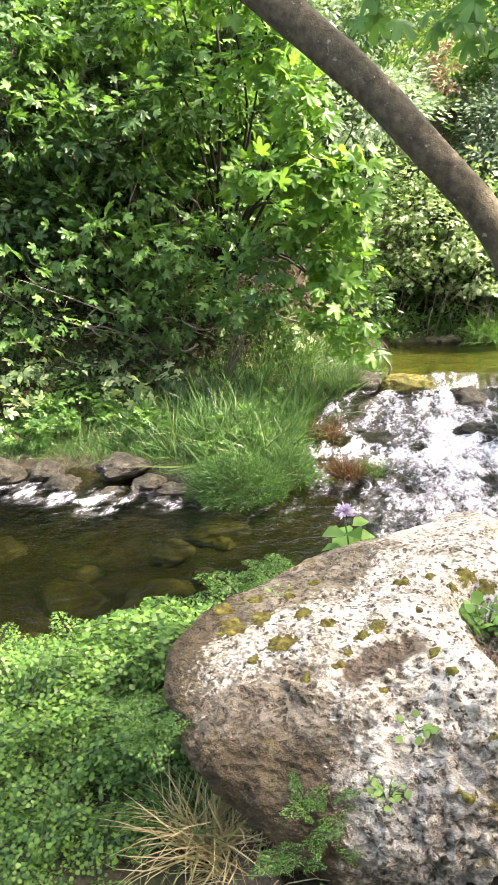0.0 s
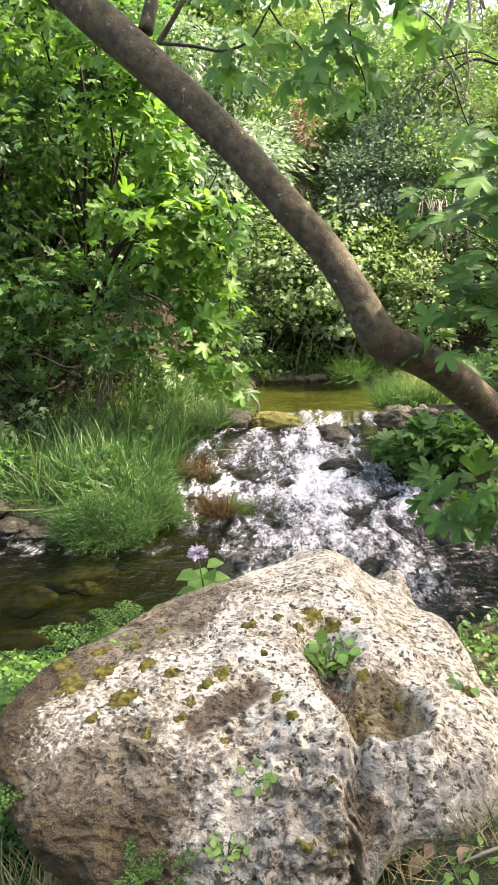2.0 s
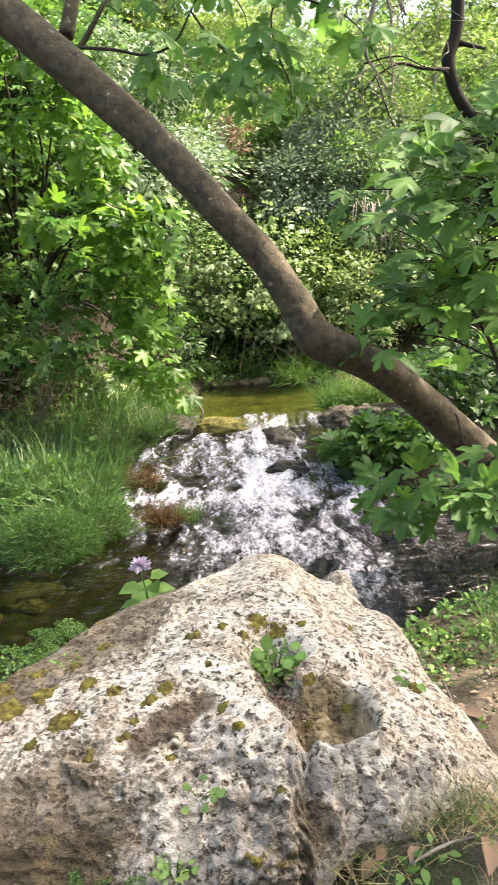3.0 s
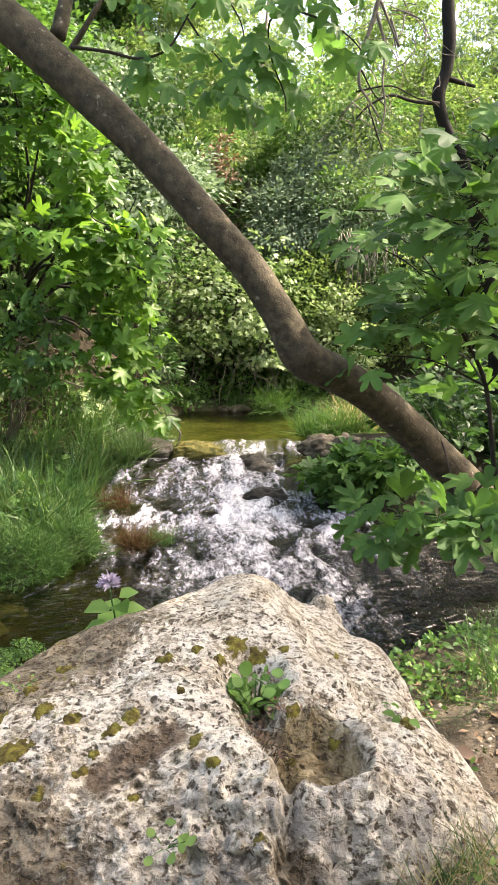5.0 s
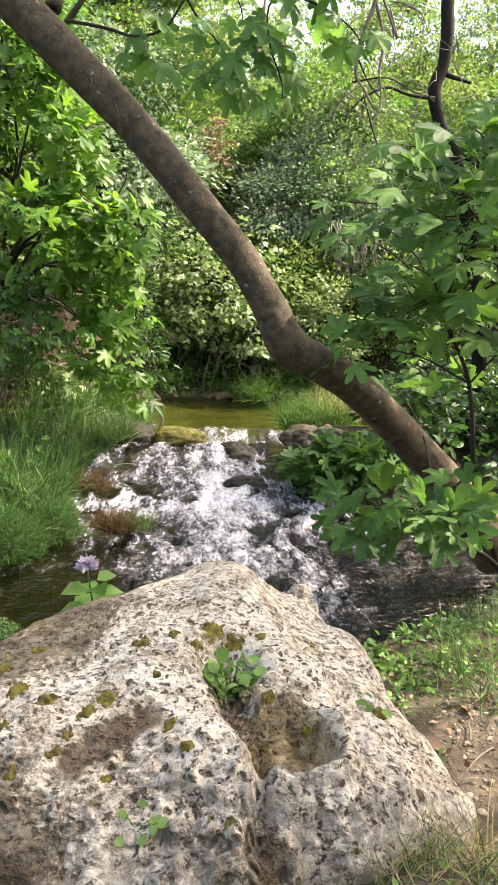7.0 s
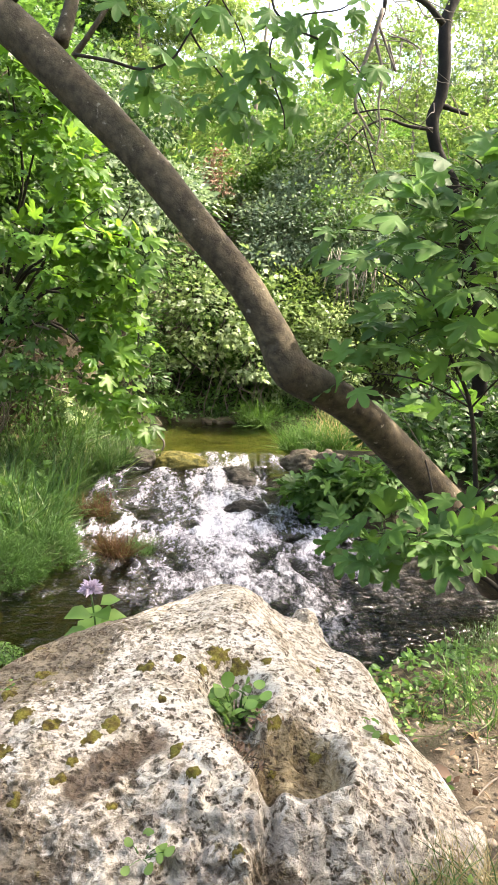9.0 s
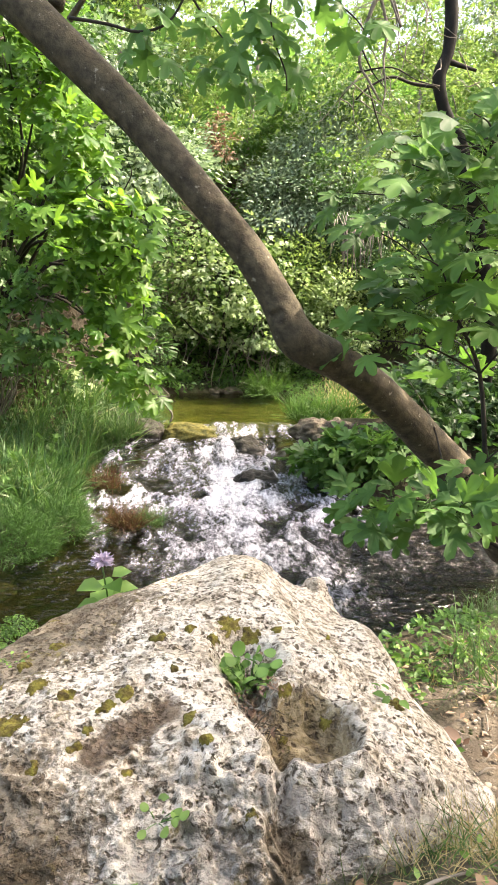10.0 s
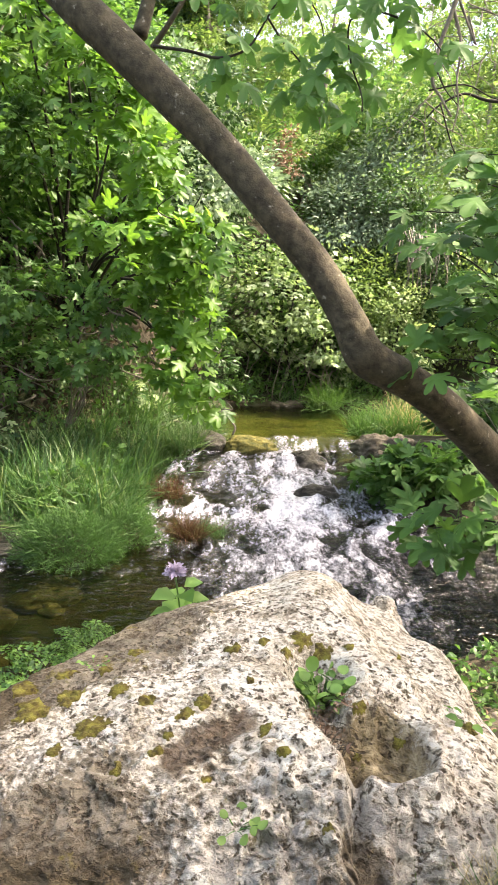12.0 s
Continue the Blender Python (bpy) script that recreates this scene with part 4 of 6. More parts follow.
for pts, radii in (([(-0.77, 4.58, 3.03), (-0.72, 4.64, 3.26), (-0.70, 4.75, 3.58)], (0.045, 0.038, 0.034)), ([(-0.68, 4.50, 2.94), (-0.59, 4.46, 3.04), (-0.48, 4.44, 3.20), (-0.44, 4.44, 3.32)], (0.018, 0.015, 0.013, 0.011)), ([(-1.6, 4.6, 3.7), (-1.4, 4.3, 4.4), (-1.0, 4.0, 5.2)], (0.05, 0.04, 0.02)), ([(-2.2, 4.6, 4.5), (-2.5, 4.2, 5.0), (-2.6, 4.0, 5.6)], (0.06, 0.04, 0.02))):
    part("branch", tube(pts, radii, 10, 0.08, 5, 5), BARK, leaning)

# ---- plants: makers ----
def gz(x, y):
    return float(ground_z(np.array([x]), np.array([y]))[0])


QUAD = (np.array([(0, 0, 0), (0.26, 0.48, 0.07), (0, 1, -0.06), (-0.26, 0.48, 0.07)]), np.array([(0, 1, 2), (0, 2, 3)]))


def shrub(name, base, clumps, template, size, material, label, seed, stems=5, stem_radius=0.03, stem_material=None, category="shrub", up=0.7, shell=0.45, group=""):
    """A shrub: crooked stems to its clumps and a foliage of many small leaves."""
    ob = thing(name, base, label, category, group)
    r = np.random.default_rng(seed)
    targets = [np.array(c[0]) + r.normal(size=3) * 0.2 * np.array(c[1]) for c in clumps]
    for k, tgt in enumerate(targets[:stems]):
        part("stem", limb_tree(base, [tgt], stem_radius, seed + k), stem_material or BARK_DARK, ob)
    part("foliage", crown(clumps, template, size, up, shell, seed), material, ob, kind="stuff")
    return ob


def rosettes(tips, outs, per, seed, size, lift=0.25, spread=1.0, stalk=0.35, face=(0, 0, 1.0)):
    """Leaves set round shoot tips: places, turns, sizes and the stalks from the tips."""
    r = np.random.default_rng(seed)
    places, normals, alongs, sizes, froms = [], [], [], [], []
    for tip, out in zip(np.asarray(tips, float), np.asarray(outs, float)):
        out = unit(out)
        a = unit(np.cross(out, (0.2, 0.1, 1.0)))
        b = np.cross(out, a)
        turn = r.uniform(0, 6.28)
        for k in range(per):
            ang = turn + k * 2.4 + r.normal() * 0.3
            way = unit(spread * (math.cos(ang) * a + math.sin(ang) * b) + out * r.uniform(0.1, 0.9) + np.array([0, 0, r.uniform(-0.35, 0.1)]))
            s = r.uniform(*size)
            start = tip - out * r.uniform(0, 0.10)
            places.append(start + way * s * stalk)
            froms.append(start)
            alongs.append(unit(way + np.array([0, 0, -0.12]) + 0.15 * r.normal(size=3)))
            normals.append(unit(np.array(face) + lift * way + 0.28 * r.normal(size=3)))
            sizes.append(s)
    return np.array(places), frames_of(np.array(normals), np.array(alongs)), np.array(sizes), np.array(froms)


def leaf_parts(name, meshes, places, turns, sizes, parent, label=""):
    """Each leaf an object of its own on shared mesh data."""
    for k, (p, m, s) in enumerate(zip(places, turns, sizes)):
        mat = Matrix.Translation(p) @ Matrix(m.tolist()).to_4x4() @ Matrix.Scale(s, 4)
        place_part(name, meshes[k % len(meshes)], mat, parent, label)


def stalks(froms, places, radius=0.004):
    geos = []
    for a, b in zip(froms, places):
        geos.append(tube([a, (a + b) / 2 + np.array([0, 0, 0.01]), b], [radius, radius * 0.8, radius * 0.7], 4, cap=False))
    return join(geos)


def blade(segments=4, width=0.02, bend=0.5):
    """A grass blade of unit length, upright at its root and bending over towards +y."""
    k = np.linspace(0, 1, segments + 1)
    ang = bend * k * 1.9
    y, z = np.concatenate([[0], np.cumsum(np.sin(ang[1:]) / segments)]), np.concatenate([[0], np.cumsum(np.cos(ang[1:]) / segments)])
    w = width * (1 - k**1.7) + 0.001
    v = np.concatenate([np.stack([-w, y, z], 1), np.stack([w, y + 0.3 * w, z], 1)])
    n = segments + 1
    f = [(i, i + n, i + n + 1) for i in range(segments)] + [(i, i + n + 1, i + 1) for i in range(segments)]
    return v, np.array(f)


BLADES = [blade(4, 0.012, b) for b in (0.25, 0.5, 0.8, 1.1)]


def grass(places, lengths, seed, width=1.0, lean=None, blades=BLADES, wild=0.25):
    """Blades rooted at places, each turned by chance; lean: a way that all bend towards."""
    r = np.random.default_rng(seed)
    places, lengths = np.asarray(places, float), np.asarray(lengths, float)
    pick = r.integers(0, len(blades), len(places))
    geos = []
    for k, (bv_, bf_) in enumerate(blades):
        sel = pick == k
        if not sel.any():
            continue
        n = int(sel.sum())
        ang = r.uniform(0, 6.283, n)
        y = np.stack([np.cos(ang), np.sin(ang), 0 * ang], 1)
        if lean is not None:
            y = unit(y + np.array(lean))
        z = unit(np.array([0, 0, 1.0]) + wild * r.normal(size=(n, 3)))
        x = unit(np.cross(y, z))
        y = np.cross(z, x)
        geos.append(scatter((bv_ * np.array([width, 1, 1]), bf_), places[sel], np.stack([x, y, z], 2), lengths[sel]))
    return join(geos)


def spots(n, seed, x0, x1, y0, y1, keep=None, sink=0.0):
    """Random places on the ground of a rectangle, thinned by keep(x, y)."""
    r = np.random.default_rng(seed)
    x, y = r.uniform(x0, x1, n), r.uniform(y0, y1, n)
    if keep is not None:
        sel = keep(x, y, r)
        x, y = x[sel], y[sel]
    return np.stack([x, y, ground_z(x, y) - sink], 1)


def disc(n, seed, cx, cy, rx, ry, z=None):
    r = np.random.default_rng(seed)
    a, k = r.uniform(0, 6.283, n), np.sqrt(r.random(n))
    x, y = cx + rx * k * np.cos(a), cy + ry * k * np.sin(a)
    return np.stack([x, y, ground_z(x, y) if z is None else np.full(n, z)], 1)


# ---- the leaning fig's hanging shoots ----
LEAF_NEAR_MESH = [mesh_of("fig_leaf", *lobed_leaf(2, droop=d, seed=k, width=w), FIG_NEAR) for k, (d, w) in enumerate(((0.15, 17.0), (0.35, 19.0), (0.5, 17.5), (0.25, 18.0)))] + [mesh_of("fig_leaf", *FIG_ROUND, FIG_NEAR)]
LEAF_HANG_MESH = [mesh_of("fig_leaf", *lobed_leaf(2, droop=d, seed=k + 9), LEAF_HANG) for k, d in enumerate((0.2, 0.5, 0.35))]
hang = [([(-0.64, 4.30, 2.88), (-0.45, 4.30, 2.86), (-0.29, 4.30, 2.83), (-0.14, 4.30, 2.88), (-0.04, 4.30, 3.03), (0.09, 4.30, 3.24)], 0.009),
        ([(-0.04, 4.30, 3.03), (0.04, 4.30, 2.92), (0.13, 4.30, 2.83), (0.22, 4.30, 2.71)], 0.006),
        ([(0.37, 4.30, 3.30), (0.40, 4.30, 3.16), (0.50, 4.30, 3.08), (0.39, 4.30, 3.02), (0.40, 4.30, 2.84), (0.47, 4.30, 2.67), (0.48, 4.30, 2.58)], 0.007),
        ([(0.50, 4.30, 3.08), (0.69, 4.30, 3.02), (0.81, 4.30, 2.95), (0.88, 4.30, 2.88)], 0.006),
        ([(0.50, 4.30, 3.08), (0.55, 4.30, 3.15), (0.74, 4.30, 3.19), (0.83, 4.30, 3.26)], 0.006),
        ([(0.09, 4.30, 3.24), (0.18, 4.30, 3.11), (0.24, 4.30, 3.01), (0.26, 4.30, 2.92)], 0.005),
        ([(-1.0, 4.5, 3.2), (-0.2, 4.2, 3.9), (0.2, 4.3, 3.7), (0.9, 4.2, 3.8)], 0.02)]
twigs = []
for pts, rad in hang:
    part_of = part("twig", tube(pts, np.linspace(rad, rad * 0.5, len(pts)), 6, 0.1, 3, 4), BARK_DARK, leaning)
    twigs.append((np.array(pts), part_of))
tips = [(-0.30, 4.30, 2.78), (-0.23, 4.30, 2.72), (-0.26, 4.30, 3.04), (-0.17, 4.30, 3.06), (-0.07, 4.30, 2.99), (-0.22, 4.30, 2.91), (0.05, 4.30, 2.91), (0.13, 4.30, 2.81), (0.17, 4.30, 2.73), (0.22, 4.30, 2.67), (0.13, 4.30, 2.66), (0.26, 4.30, 2.91), (0.21, 4.30, 2.81), (0.29, 4.30, 2.76), (0.36, 4.30, 2.84), (0.44, 4.30, 2.89), (0.49, 4.30, 2.79), (0.41, 4.30, 2.72), (0.47, 4.30, 2.65), (0.48, 4.30, 2.57), (0.33, 4.30, 3.03), (0.42, 4.30, 3.12), (0.57, 4.30, 3.14), (0.61, 4.30, 3.07), (0.72, 4.30, 3.04), (0.78, 4.30, 3.00), (0.75, 4.30, 3.14), (0.83, 4.30, 2.91), (0.89, 4.30, 2.87), (0.18, 4.30, 3.10), (0.08, 4.30, 3.15), (-0.02, 4.30, 3.14), (-0.11, 4.30, 3.15), (-0.32, 4.30, 3.10), (0.83, 4.30, 3.17), (0.66, 4.30, 3.18), (0.07, 4.30, 2.67), (0.25, 4.30, 2.63)]
pl, tn, sz, fr = rosettes(tips, [(0.1, -0.1, -1)] * len(tips), 2, 71, (0.11, 0.20), 0.7, 0.9, 0.25, (0.1, -0.85, 0.6))
for k, tip in enumerate(tips):
    nearest = min(twigs, key=lambda w: np.linalg.norm(w[0] - np.array(tip), axis=1).min())[1]
    leaf_parts("leaf", LEAF_HANG_MESH, pl[2 * k : 2 * k + 2], tn[2 * k : 2 * k + 2], sz[2 * k : 2 * k + 2], nearest)
part("stalk_tuft", stalks(fr, pl, 0.002), SEDGE, leaning, "thin pale green leaf stalks", "stuff")
# unseen leaf masses overhead, some added to keep the sun off the trunk
part("crown", crown([((2.0, 4.6, 4.7), (0.9, 0.5, 0.35), 170), ((1.2, 4.6, 5.0), (0.9, 0.5, 0.35), 170), ((-1.6, 4.3, 5.4), (1.6, 1.4, 0.8), 500), ((0.3, 5.0, 4.6), (1.2, 0.8, 0.5), 240)], FIG_LEAF_FAR, (0.16, 0.26), 0.9, 0.3, 72), FIG_NEAR, leaning, "green lobed leaves", "stuff")

# ---- the fig bush over the water ----
right_fig = thing("fig_bush", (2.12, 4.28, gz(2.12, 4.28)), "young fig bush with large lobed green leaves leaning over the water", "bush")
rr = np.random.default_rng(81)
base = np.array([2.12, 4.28, gz(2.12, 4.28)])
shoot_tips = [(0.90, 4.25, 1.30), (1.22, 4.2, 1.5), (1.15, 4.0, 1.75), (1.12, 4.5, 2.0), (1.12, 4.1, 2.2), (1.28, 3.7, 2.35), (1.35, 3.8, 1.95), (1.45, 4.1, 1.55), (1.55, 4.0, 2.6), (1.75, 4.3, 2.2), (1.6, 4.4, 1.8), (1.7, 3.9, 1.35), (1.25, 4.6, 1.72), (1.2, 4.5, 1.55), (1.3, 3.9, 2.1), (1.5, 3.8, 1.75), (1.4, 4.3, 2.3),
              (0.95, 4.45, 0.30), (1.02, 4.2, 0.32), (1.12, 4.1, 0.42), (1.3, 4.0, 0.42), (1.48, 3.95, 0.44), (1.62, 4.0, 0.36), (1.2, 4.3, 0.20), (1.4, 4.2, 0.26), (1.6, 4.1, 0.52), (1.9, 4.2, 1.6), (2.0, 4.1, 0.9), (1.25, 4.6, 2.45),
              (0.95, 5.00, 2.19), (1.05, 4.90, 1.99), (1.24, 4.40, 1.65), (1.29, 4.20, 2.01), (1.37, 4.10, 2.16), (1.47, 4.10, 2.33), (1.24, 4.30, 2.29), (1.48, 4.10, 1.85), (1.41, 4.30, 1.59), (1.57, 4.20, 1.46), (1.64, 5.20, 1.29), (1.90, 5.20, 1.09), (1.53, 5.30, 0.96), (1.44, 3.90, 0.40)]
mains, shoots = [], []
for k, (mx, my, mz) in enumerate(((1.62, 4.35, 2.3), (1.78, 4.4, 2.0), (1.45, 4.3, 1.5), (1.5, 4.2, 0.42))):
    a, b = base + rr.normal(size=3) * np.array([0.08, 0.06, 0]), np.array([mx, my, mz])
    line = [a, a + (b - a) * 0.35 + rr.normal(size=3) * 0.04, a + (b - a) * 0.7 + rr.normal(size=3) * 0.05, b]
    mains.append(np.array([line[2], (line[2] + b) / 2, b]))
    part("stem", tube(line, [0.020, 0.017, 0.013, 0.008], 7, 0.1, k, 5), BARK_DARK, right_fig)
for k, tip in enumerate(shoot_tips):
    tip = np.array(tip)
    joints = np.concatenate(mains)
    cost = np.linalg.norm(joints - tip, axis=1) + 0.8 * np.clip(joints[:, 2] - tip[2] + 0.15, 0, 9)
    a = joints[np.argmin(cost)]
    shoots.append(part("shoot", tube([a, (a + tip) / 2 + np.array([0.04, 0.02, 0.06]), tip], [0.007, 0.005, 0.003], 5, 0.08, k, 4), BARK_DARK, right_fig))
outs = [unit(np.array(tp) - base + np.array([0, -0.4, 0.4])) for tp in shoot_tips]
pl, tn, sz, fr = rosettes(shoot_tips, outs, 6, 82, (0.14, 0.25), 0.30, 1.0, 0.34, (-0.05, -0.70, 0.75))
for k, shoot in enumerate(shoots):
    leaf_parts("leaf", LEAF_NEAR_MESH, pl[6 * k : 6 * k + 6], tn[6 * k : 6 * k + 6], sz[6 * k : 6 * k + 6], shoot)
part("stalk_tuft", stalks(fr, pl), SEDGE, right_fig, "thin pale green leaf stalks", "stuff")
# unseen crown, added to keep the sun off the boulder and lower leaves
part("crown", crown([((2.5, 4.2, 3.0), (0.5, 0.55, 0.4), 90), ((2.9, 4.3, 2.3), (0.4, 0.5, 0.5), 90), ((2.2, 2.3, 2.6), (0.6, 0.7, 0.7), 300), ((2.5, 1.9, 3.2), (0.8, 1.0, 0.7), 420), ((3.1, 2.2, 3.8), (0.9, 1.1, 0.7), 420)], FIG_LEAF_FAR, (0.2, 0.28), 0.8, 0.2, 83), FIG_NEAR, right_fig, kind="stuff")
# stem added to carry that unseen crown
part("stem", limb_tree(base, [(2.6, 2.4, 3.2)], 0.03, 85), BARK_DARK, right_fig)

# ---- the sunlit fig on the far bank ----
left_fig = thing("fig_bush", (-2.5, 9.0, gz(-2.5, 9.0)), "tall sunlit fig bush with bright yellow-green lobed leaves on the slope", "bush")
base = np.array([-2.5, 9.0, gz(-2.5, 9.0)])
r = np.random.default_rng(91)
clouds = [((-2.23, 7.8, 4.36), (0.42, 0.35, 0.36), 22), ((-1.97, 7.8, 4.00), (0.45, 0.35, 0.33), 30), ((-1.62, 7.8, 3.59), (0.42, 0.35, 0.33), 32), ((-1.38, 7.8, 3.13), (0.33, 0.35, 0.33), 30), ((-1.19, 7.8, 2.74), (0.23, 0.35, 0.21), 18), ((-1.65, 7.6, 2.35), (0.48, 0.35, 0.17), 26), ((-1.02, 7.6, 2.30), (0.54, 0.35, 0.17), 40), ((-1.32, 7.6, 1.96), (0.36, 0.35, 0.21), 24), ((-0.77, 7.6, 1.91), (0.30, 0.35, 0.27), 26), ((-1.04, 7.6, 1.54), (0.33, 0.35, 0.24), 28), ((-0.78, 7.6, 1.45), (0.24, 0.35, 0.27), 20), ((-0.97, 7.6, 1.10), (0.30, 0.35, 0.23), 24), ((-0.83, 7.6, 0.80), (0.23, 0.35, 0.19), 16), ((-0.68, 7.6, 0.52), (0.14, 0.35, 0.12), 7), ((-2.60, 7.8, 4.56), (0.48, 0.35, 0.30), 20), ((-2.97, 7.8, 4.04), (0.42, 0.35, 0.36), 18)]
tips, outs = [], []
for c, rad, n in clouds:
    c = np.array(c)
    for _ in range(int(0.5 * n)):
        d = unit(r.normal(size=3))
        tips.append(c + d * np.array(rad) * r.uniform(0.3, 1.25))
        outs.append(unit(d + np.array([0.2, -0.5, 0.2])))
    mid = base + (c - base) * 0.5 + r.normal(size=3) * 0.15 + np.array([0, 0, 0.3])
    part("stem", tube([base + r.normal(size=3) * 0.1, mid, c], [0.026, 0.018, 0.006], 7, 0.1, 4, 5), BARK_DARK, left_fig)
pl, tn, sz, fr = rosettes(tips, outs, 5, 92, (0.14, 0.25), 0.3, 1.0, 0.45, (0.22, -0.6, 0.75))
near = np.argsort(pl[:, 1] + 0.35 * np.abs(pl[:, 0] + 1.1) + 0.25 * np.abs(pl[:, 2] - 1.8))
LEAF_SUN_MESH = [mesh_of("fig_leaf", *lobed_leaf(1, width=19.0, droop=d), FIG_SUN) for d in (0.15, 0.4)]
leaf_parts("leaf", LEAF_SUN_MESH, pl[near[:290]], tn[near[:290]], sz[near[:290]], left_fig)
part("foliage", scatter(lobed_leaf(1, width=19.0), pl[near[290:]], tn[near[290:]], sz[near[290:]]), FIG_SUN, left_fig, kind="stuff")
for k in range(14):
    a = np.array(clouds[k % len(clouds)][0]) + r.normal(size=3) * 0.2
    part("twig", limb_tree(a, [a + r.normal(size=3) * np.array([0.5, 0.3, 0.5])], 0.012, 100 + k, 0.2), BARK_GREY if k % 2 else BARK_DARK, left_fig)

# ---- thickets of the shaded slope ----
def clumps_along(n, seed, x0, x1, y_off, z_off, rad, count):
    r = np.random.default_rng(seed)
    out = []
    for _ in range(n):
        x = r.uniform(x0, x1)
        y = float(np.interp(x, FOOT_X, FOOT_Y)) + r.uniform(*y_off)
        z = gz(x, y) + r.uniform(*z_off)
        k = r.uniform(*rad)
        out.append(((x, y, z), (k, k * 0.8, k * r.uniform(0.6, 0.95)), int(count * k * k)))
    return out


for k, (x0, x1) in enumerate(((-9.0, -6.0), (-6.5, -4.6), (-5.0, -3.4), (-3.8, -2.4))):
    cl = clumps_along(34, 120 + k, x0, x1, (0.35, 2.2), (0.5, 4.2), (0.25, 0.6), 560)
    xm = (x0 + x1) / 2
    ym = float(np.interp(xm, FOOT_X, FOOT_Y)) + 1.2
    shrub("thicket", (xm, ym, gz(xm, ym)), cl, OVAL, (0.08, 0.16), LEAF_MID if k == 3 else LEAF_DARK, "dense dark green thicket with thin bare stems on the slope", 130 + k, 7, 0.035, BARK_GREY, "thicket", group="thickets of the slope")
for k, (x0, x1) in enumerate(((-6.0, -4.0), (-4.4, -2.6), (-3.0, -1.6))):
    cl = clumps_along(16, 140 + k, x0, x1, (0.1, 1.2), (0.9, 3.8), (0.35, 0.65), 330)
    xm = (x0 + x1) / 2
    ym = float(np.interp(xm, FOOT_X, FOOT_Y)) + 0.9
    shrub("fig_sapling", (xm, ym, gz(xm, ym)), cl, FIG_LEAF_FAR, (0.10, 0.18), LEAF_MID, "fig sapling with small lobed leaves in the thicket", 150 + k, 5, 0.02, BARK_GREY, "sapling", group="saplings of the slope")
cl = clumps_along(70, 160, -6.5, -1.0, (-0.1, 1.4), (0.05, 0.9), (0.22, 0.42), 420)
shrub("undergrowth", (-3.5, 7.6, gz(-3.5, 7.6)), cl, OVAL, (0.05, 0.10), LEAF_DARK, "low leafy undergrowth at the foot of the slope", 161, 0, category="undergrowth")
cl = clumps_along(22, 165, -5.0, -1.3, (-0.4, 0.6), (0.05, 0.4), (0.18, 0.32), 330)
shrub("pale_undergrowth", (-3.2, 7.3, gz(-3.2, 7.3)), cl, FIG_LEAF_FAR, (0.10, 0.18), LEAF_PALE, "pale broad-leaved weeds at the foot of the slope", 166, 0, category="undergrowth")

cl = clumps_along(40, 168, -5.5, -1.4, (-0.1, 0.9), (0.4, 1.9), (0.28, 0.5), 130)
shrub("hanging_fig", (-3.0, 8.0, gz(-3.0, 8.0)), cl, FIG_LEAF_FAR, (0.09, 0.17), LEAF_MID, "sparse shaded fig shoots hanging over the foot of the slope", 169, 12, 0.012, BARK_GREY, "bush", shell=0.3)

shrub("hanging_fig", (-2.4, 8.3, gz(-2.4, 8.3)), [((-2.02, 7.43, 1.83), (0.26, 0.2, 0.18), 30), ((-1.82, 7.47, 1.61), (0.26, 0.2, 0.18), 30), ((-1.58, 7.64, 1.44), (0.26, 0.2, 0.18), 30), ((-2.03, 7.57, 1.33), (0.26, 0.2, 0.18), 30), ((-1.65, 7.43, 1.16), (0.26, 0.2, 0.18), 30), ((-1.37, 7.53, 1.62), (0.26, 0.2, 0.18), 30), ((-2.16, 7.54, 0.92), (0.26, 0.2, 0.18), 30), ((-1.84, 7.45, 0.87), (0.26, 0.2, 0.18), 30), ((-1.54, 7.62, 0.86), (0.26, 0.2, 0.18), 30), ((-2.48, 7.43, 1.61), (0.26, 0.2, 0.18), 30), ((-2.87, 7.52, 1.26), (0.26, 0.2, 0.18), 30), ((-2.44, 7.56, 1.09), (0.26, 0.2, 0.18), 30), ((-3.07, 7.53, 1.71), (0.26, 0.2, 0.18), 30), ((-3.37, 7.58, 1.08), (0.26, 0.2, 0.18), 30), ((-2.83, 7.62, 0.79), (0.26, 0.2, 0.18), 30), ((-3.56, 7.69, 1.49), (0.26, 0.2, 0.18), 30)],
      FIG_LEAF_FAR, (0.10, 0.19), LEAF_MID, "shaded fig shoots with dull green leaves before the slope", 164, 8, 0.012, BARK_GREY, "bush", shell=0.3)

# roots, dry twigs and dead leaves on the slope
dry = thing("dead_twigs", (-3.4, 7.8, gz(-3.4, 7.8)), "tangle of dry grey twigs and roots on the slope", "twigs")
r = np.random.default_rng(170)
for k in range(95):
    x = r.uniform(-6.0, -1.3)
    y = float(np.interp(x, FOOT_X, FOOT_Y)) + r.uniform(0.0, 1.2)
    a = np.array([x, y, gz(x, y) + r.uniform(0.0, 0.5)])
    d = np.array([r.normal() * 0.55, -0.25 + 0.3 * r.normal(), r.uniform(-0.35, 0.45)]) * r.uniform(0.6, 1.5)
    part("twig", limb_tree(a, [a + d], r.uniform(0.005, 0.016), 171 + k, 0.22), BARK_GREY if k % 3 else BARK_DARK, dry)
n = 5200
lx = r.uniform(-7, -0.9, n)
ly = np.interp(lx, FOOT_X, FOOT_Y) + r.uniform(-0.5, 1.8, n)
lp = np.stack([lx, ly, ground_z(lx, ly) + r.uniform(0.0, 0.06, n)], 1)
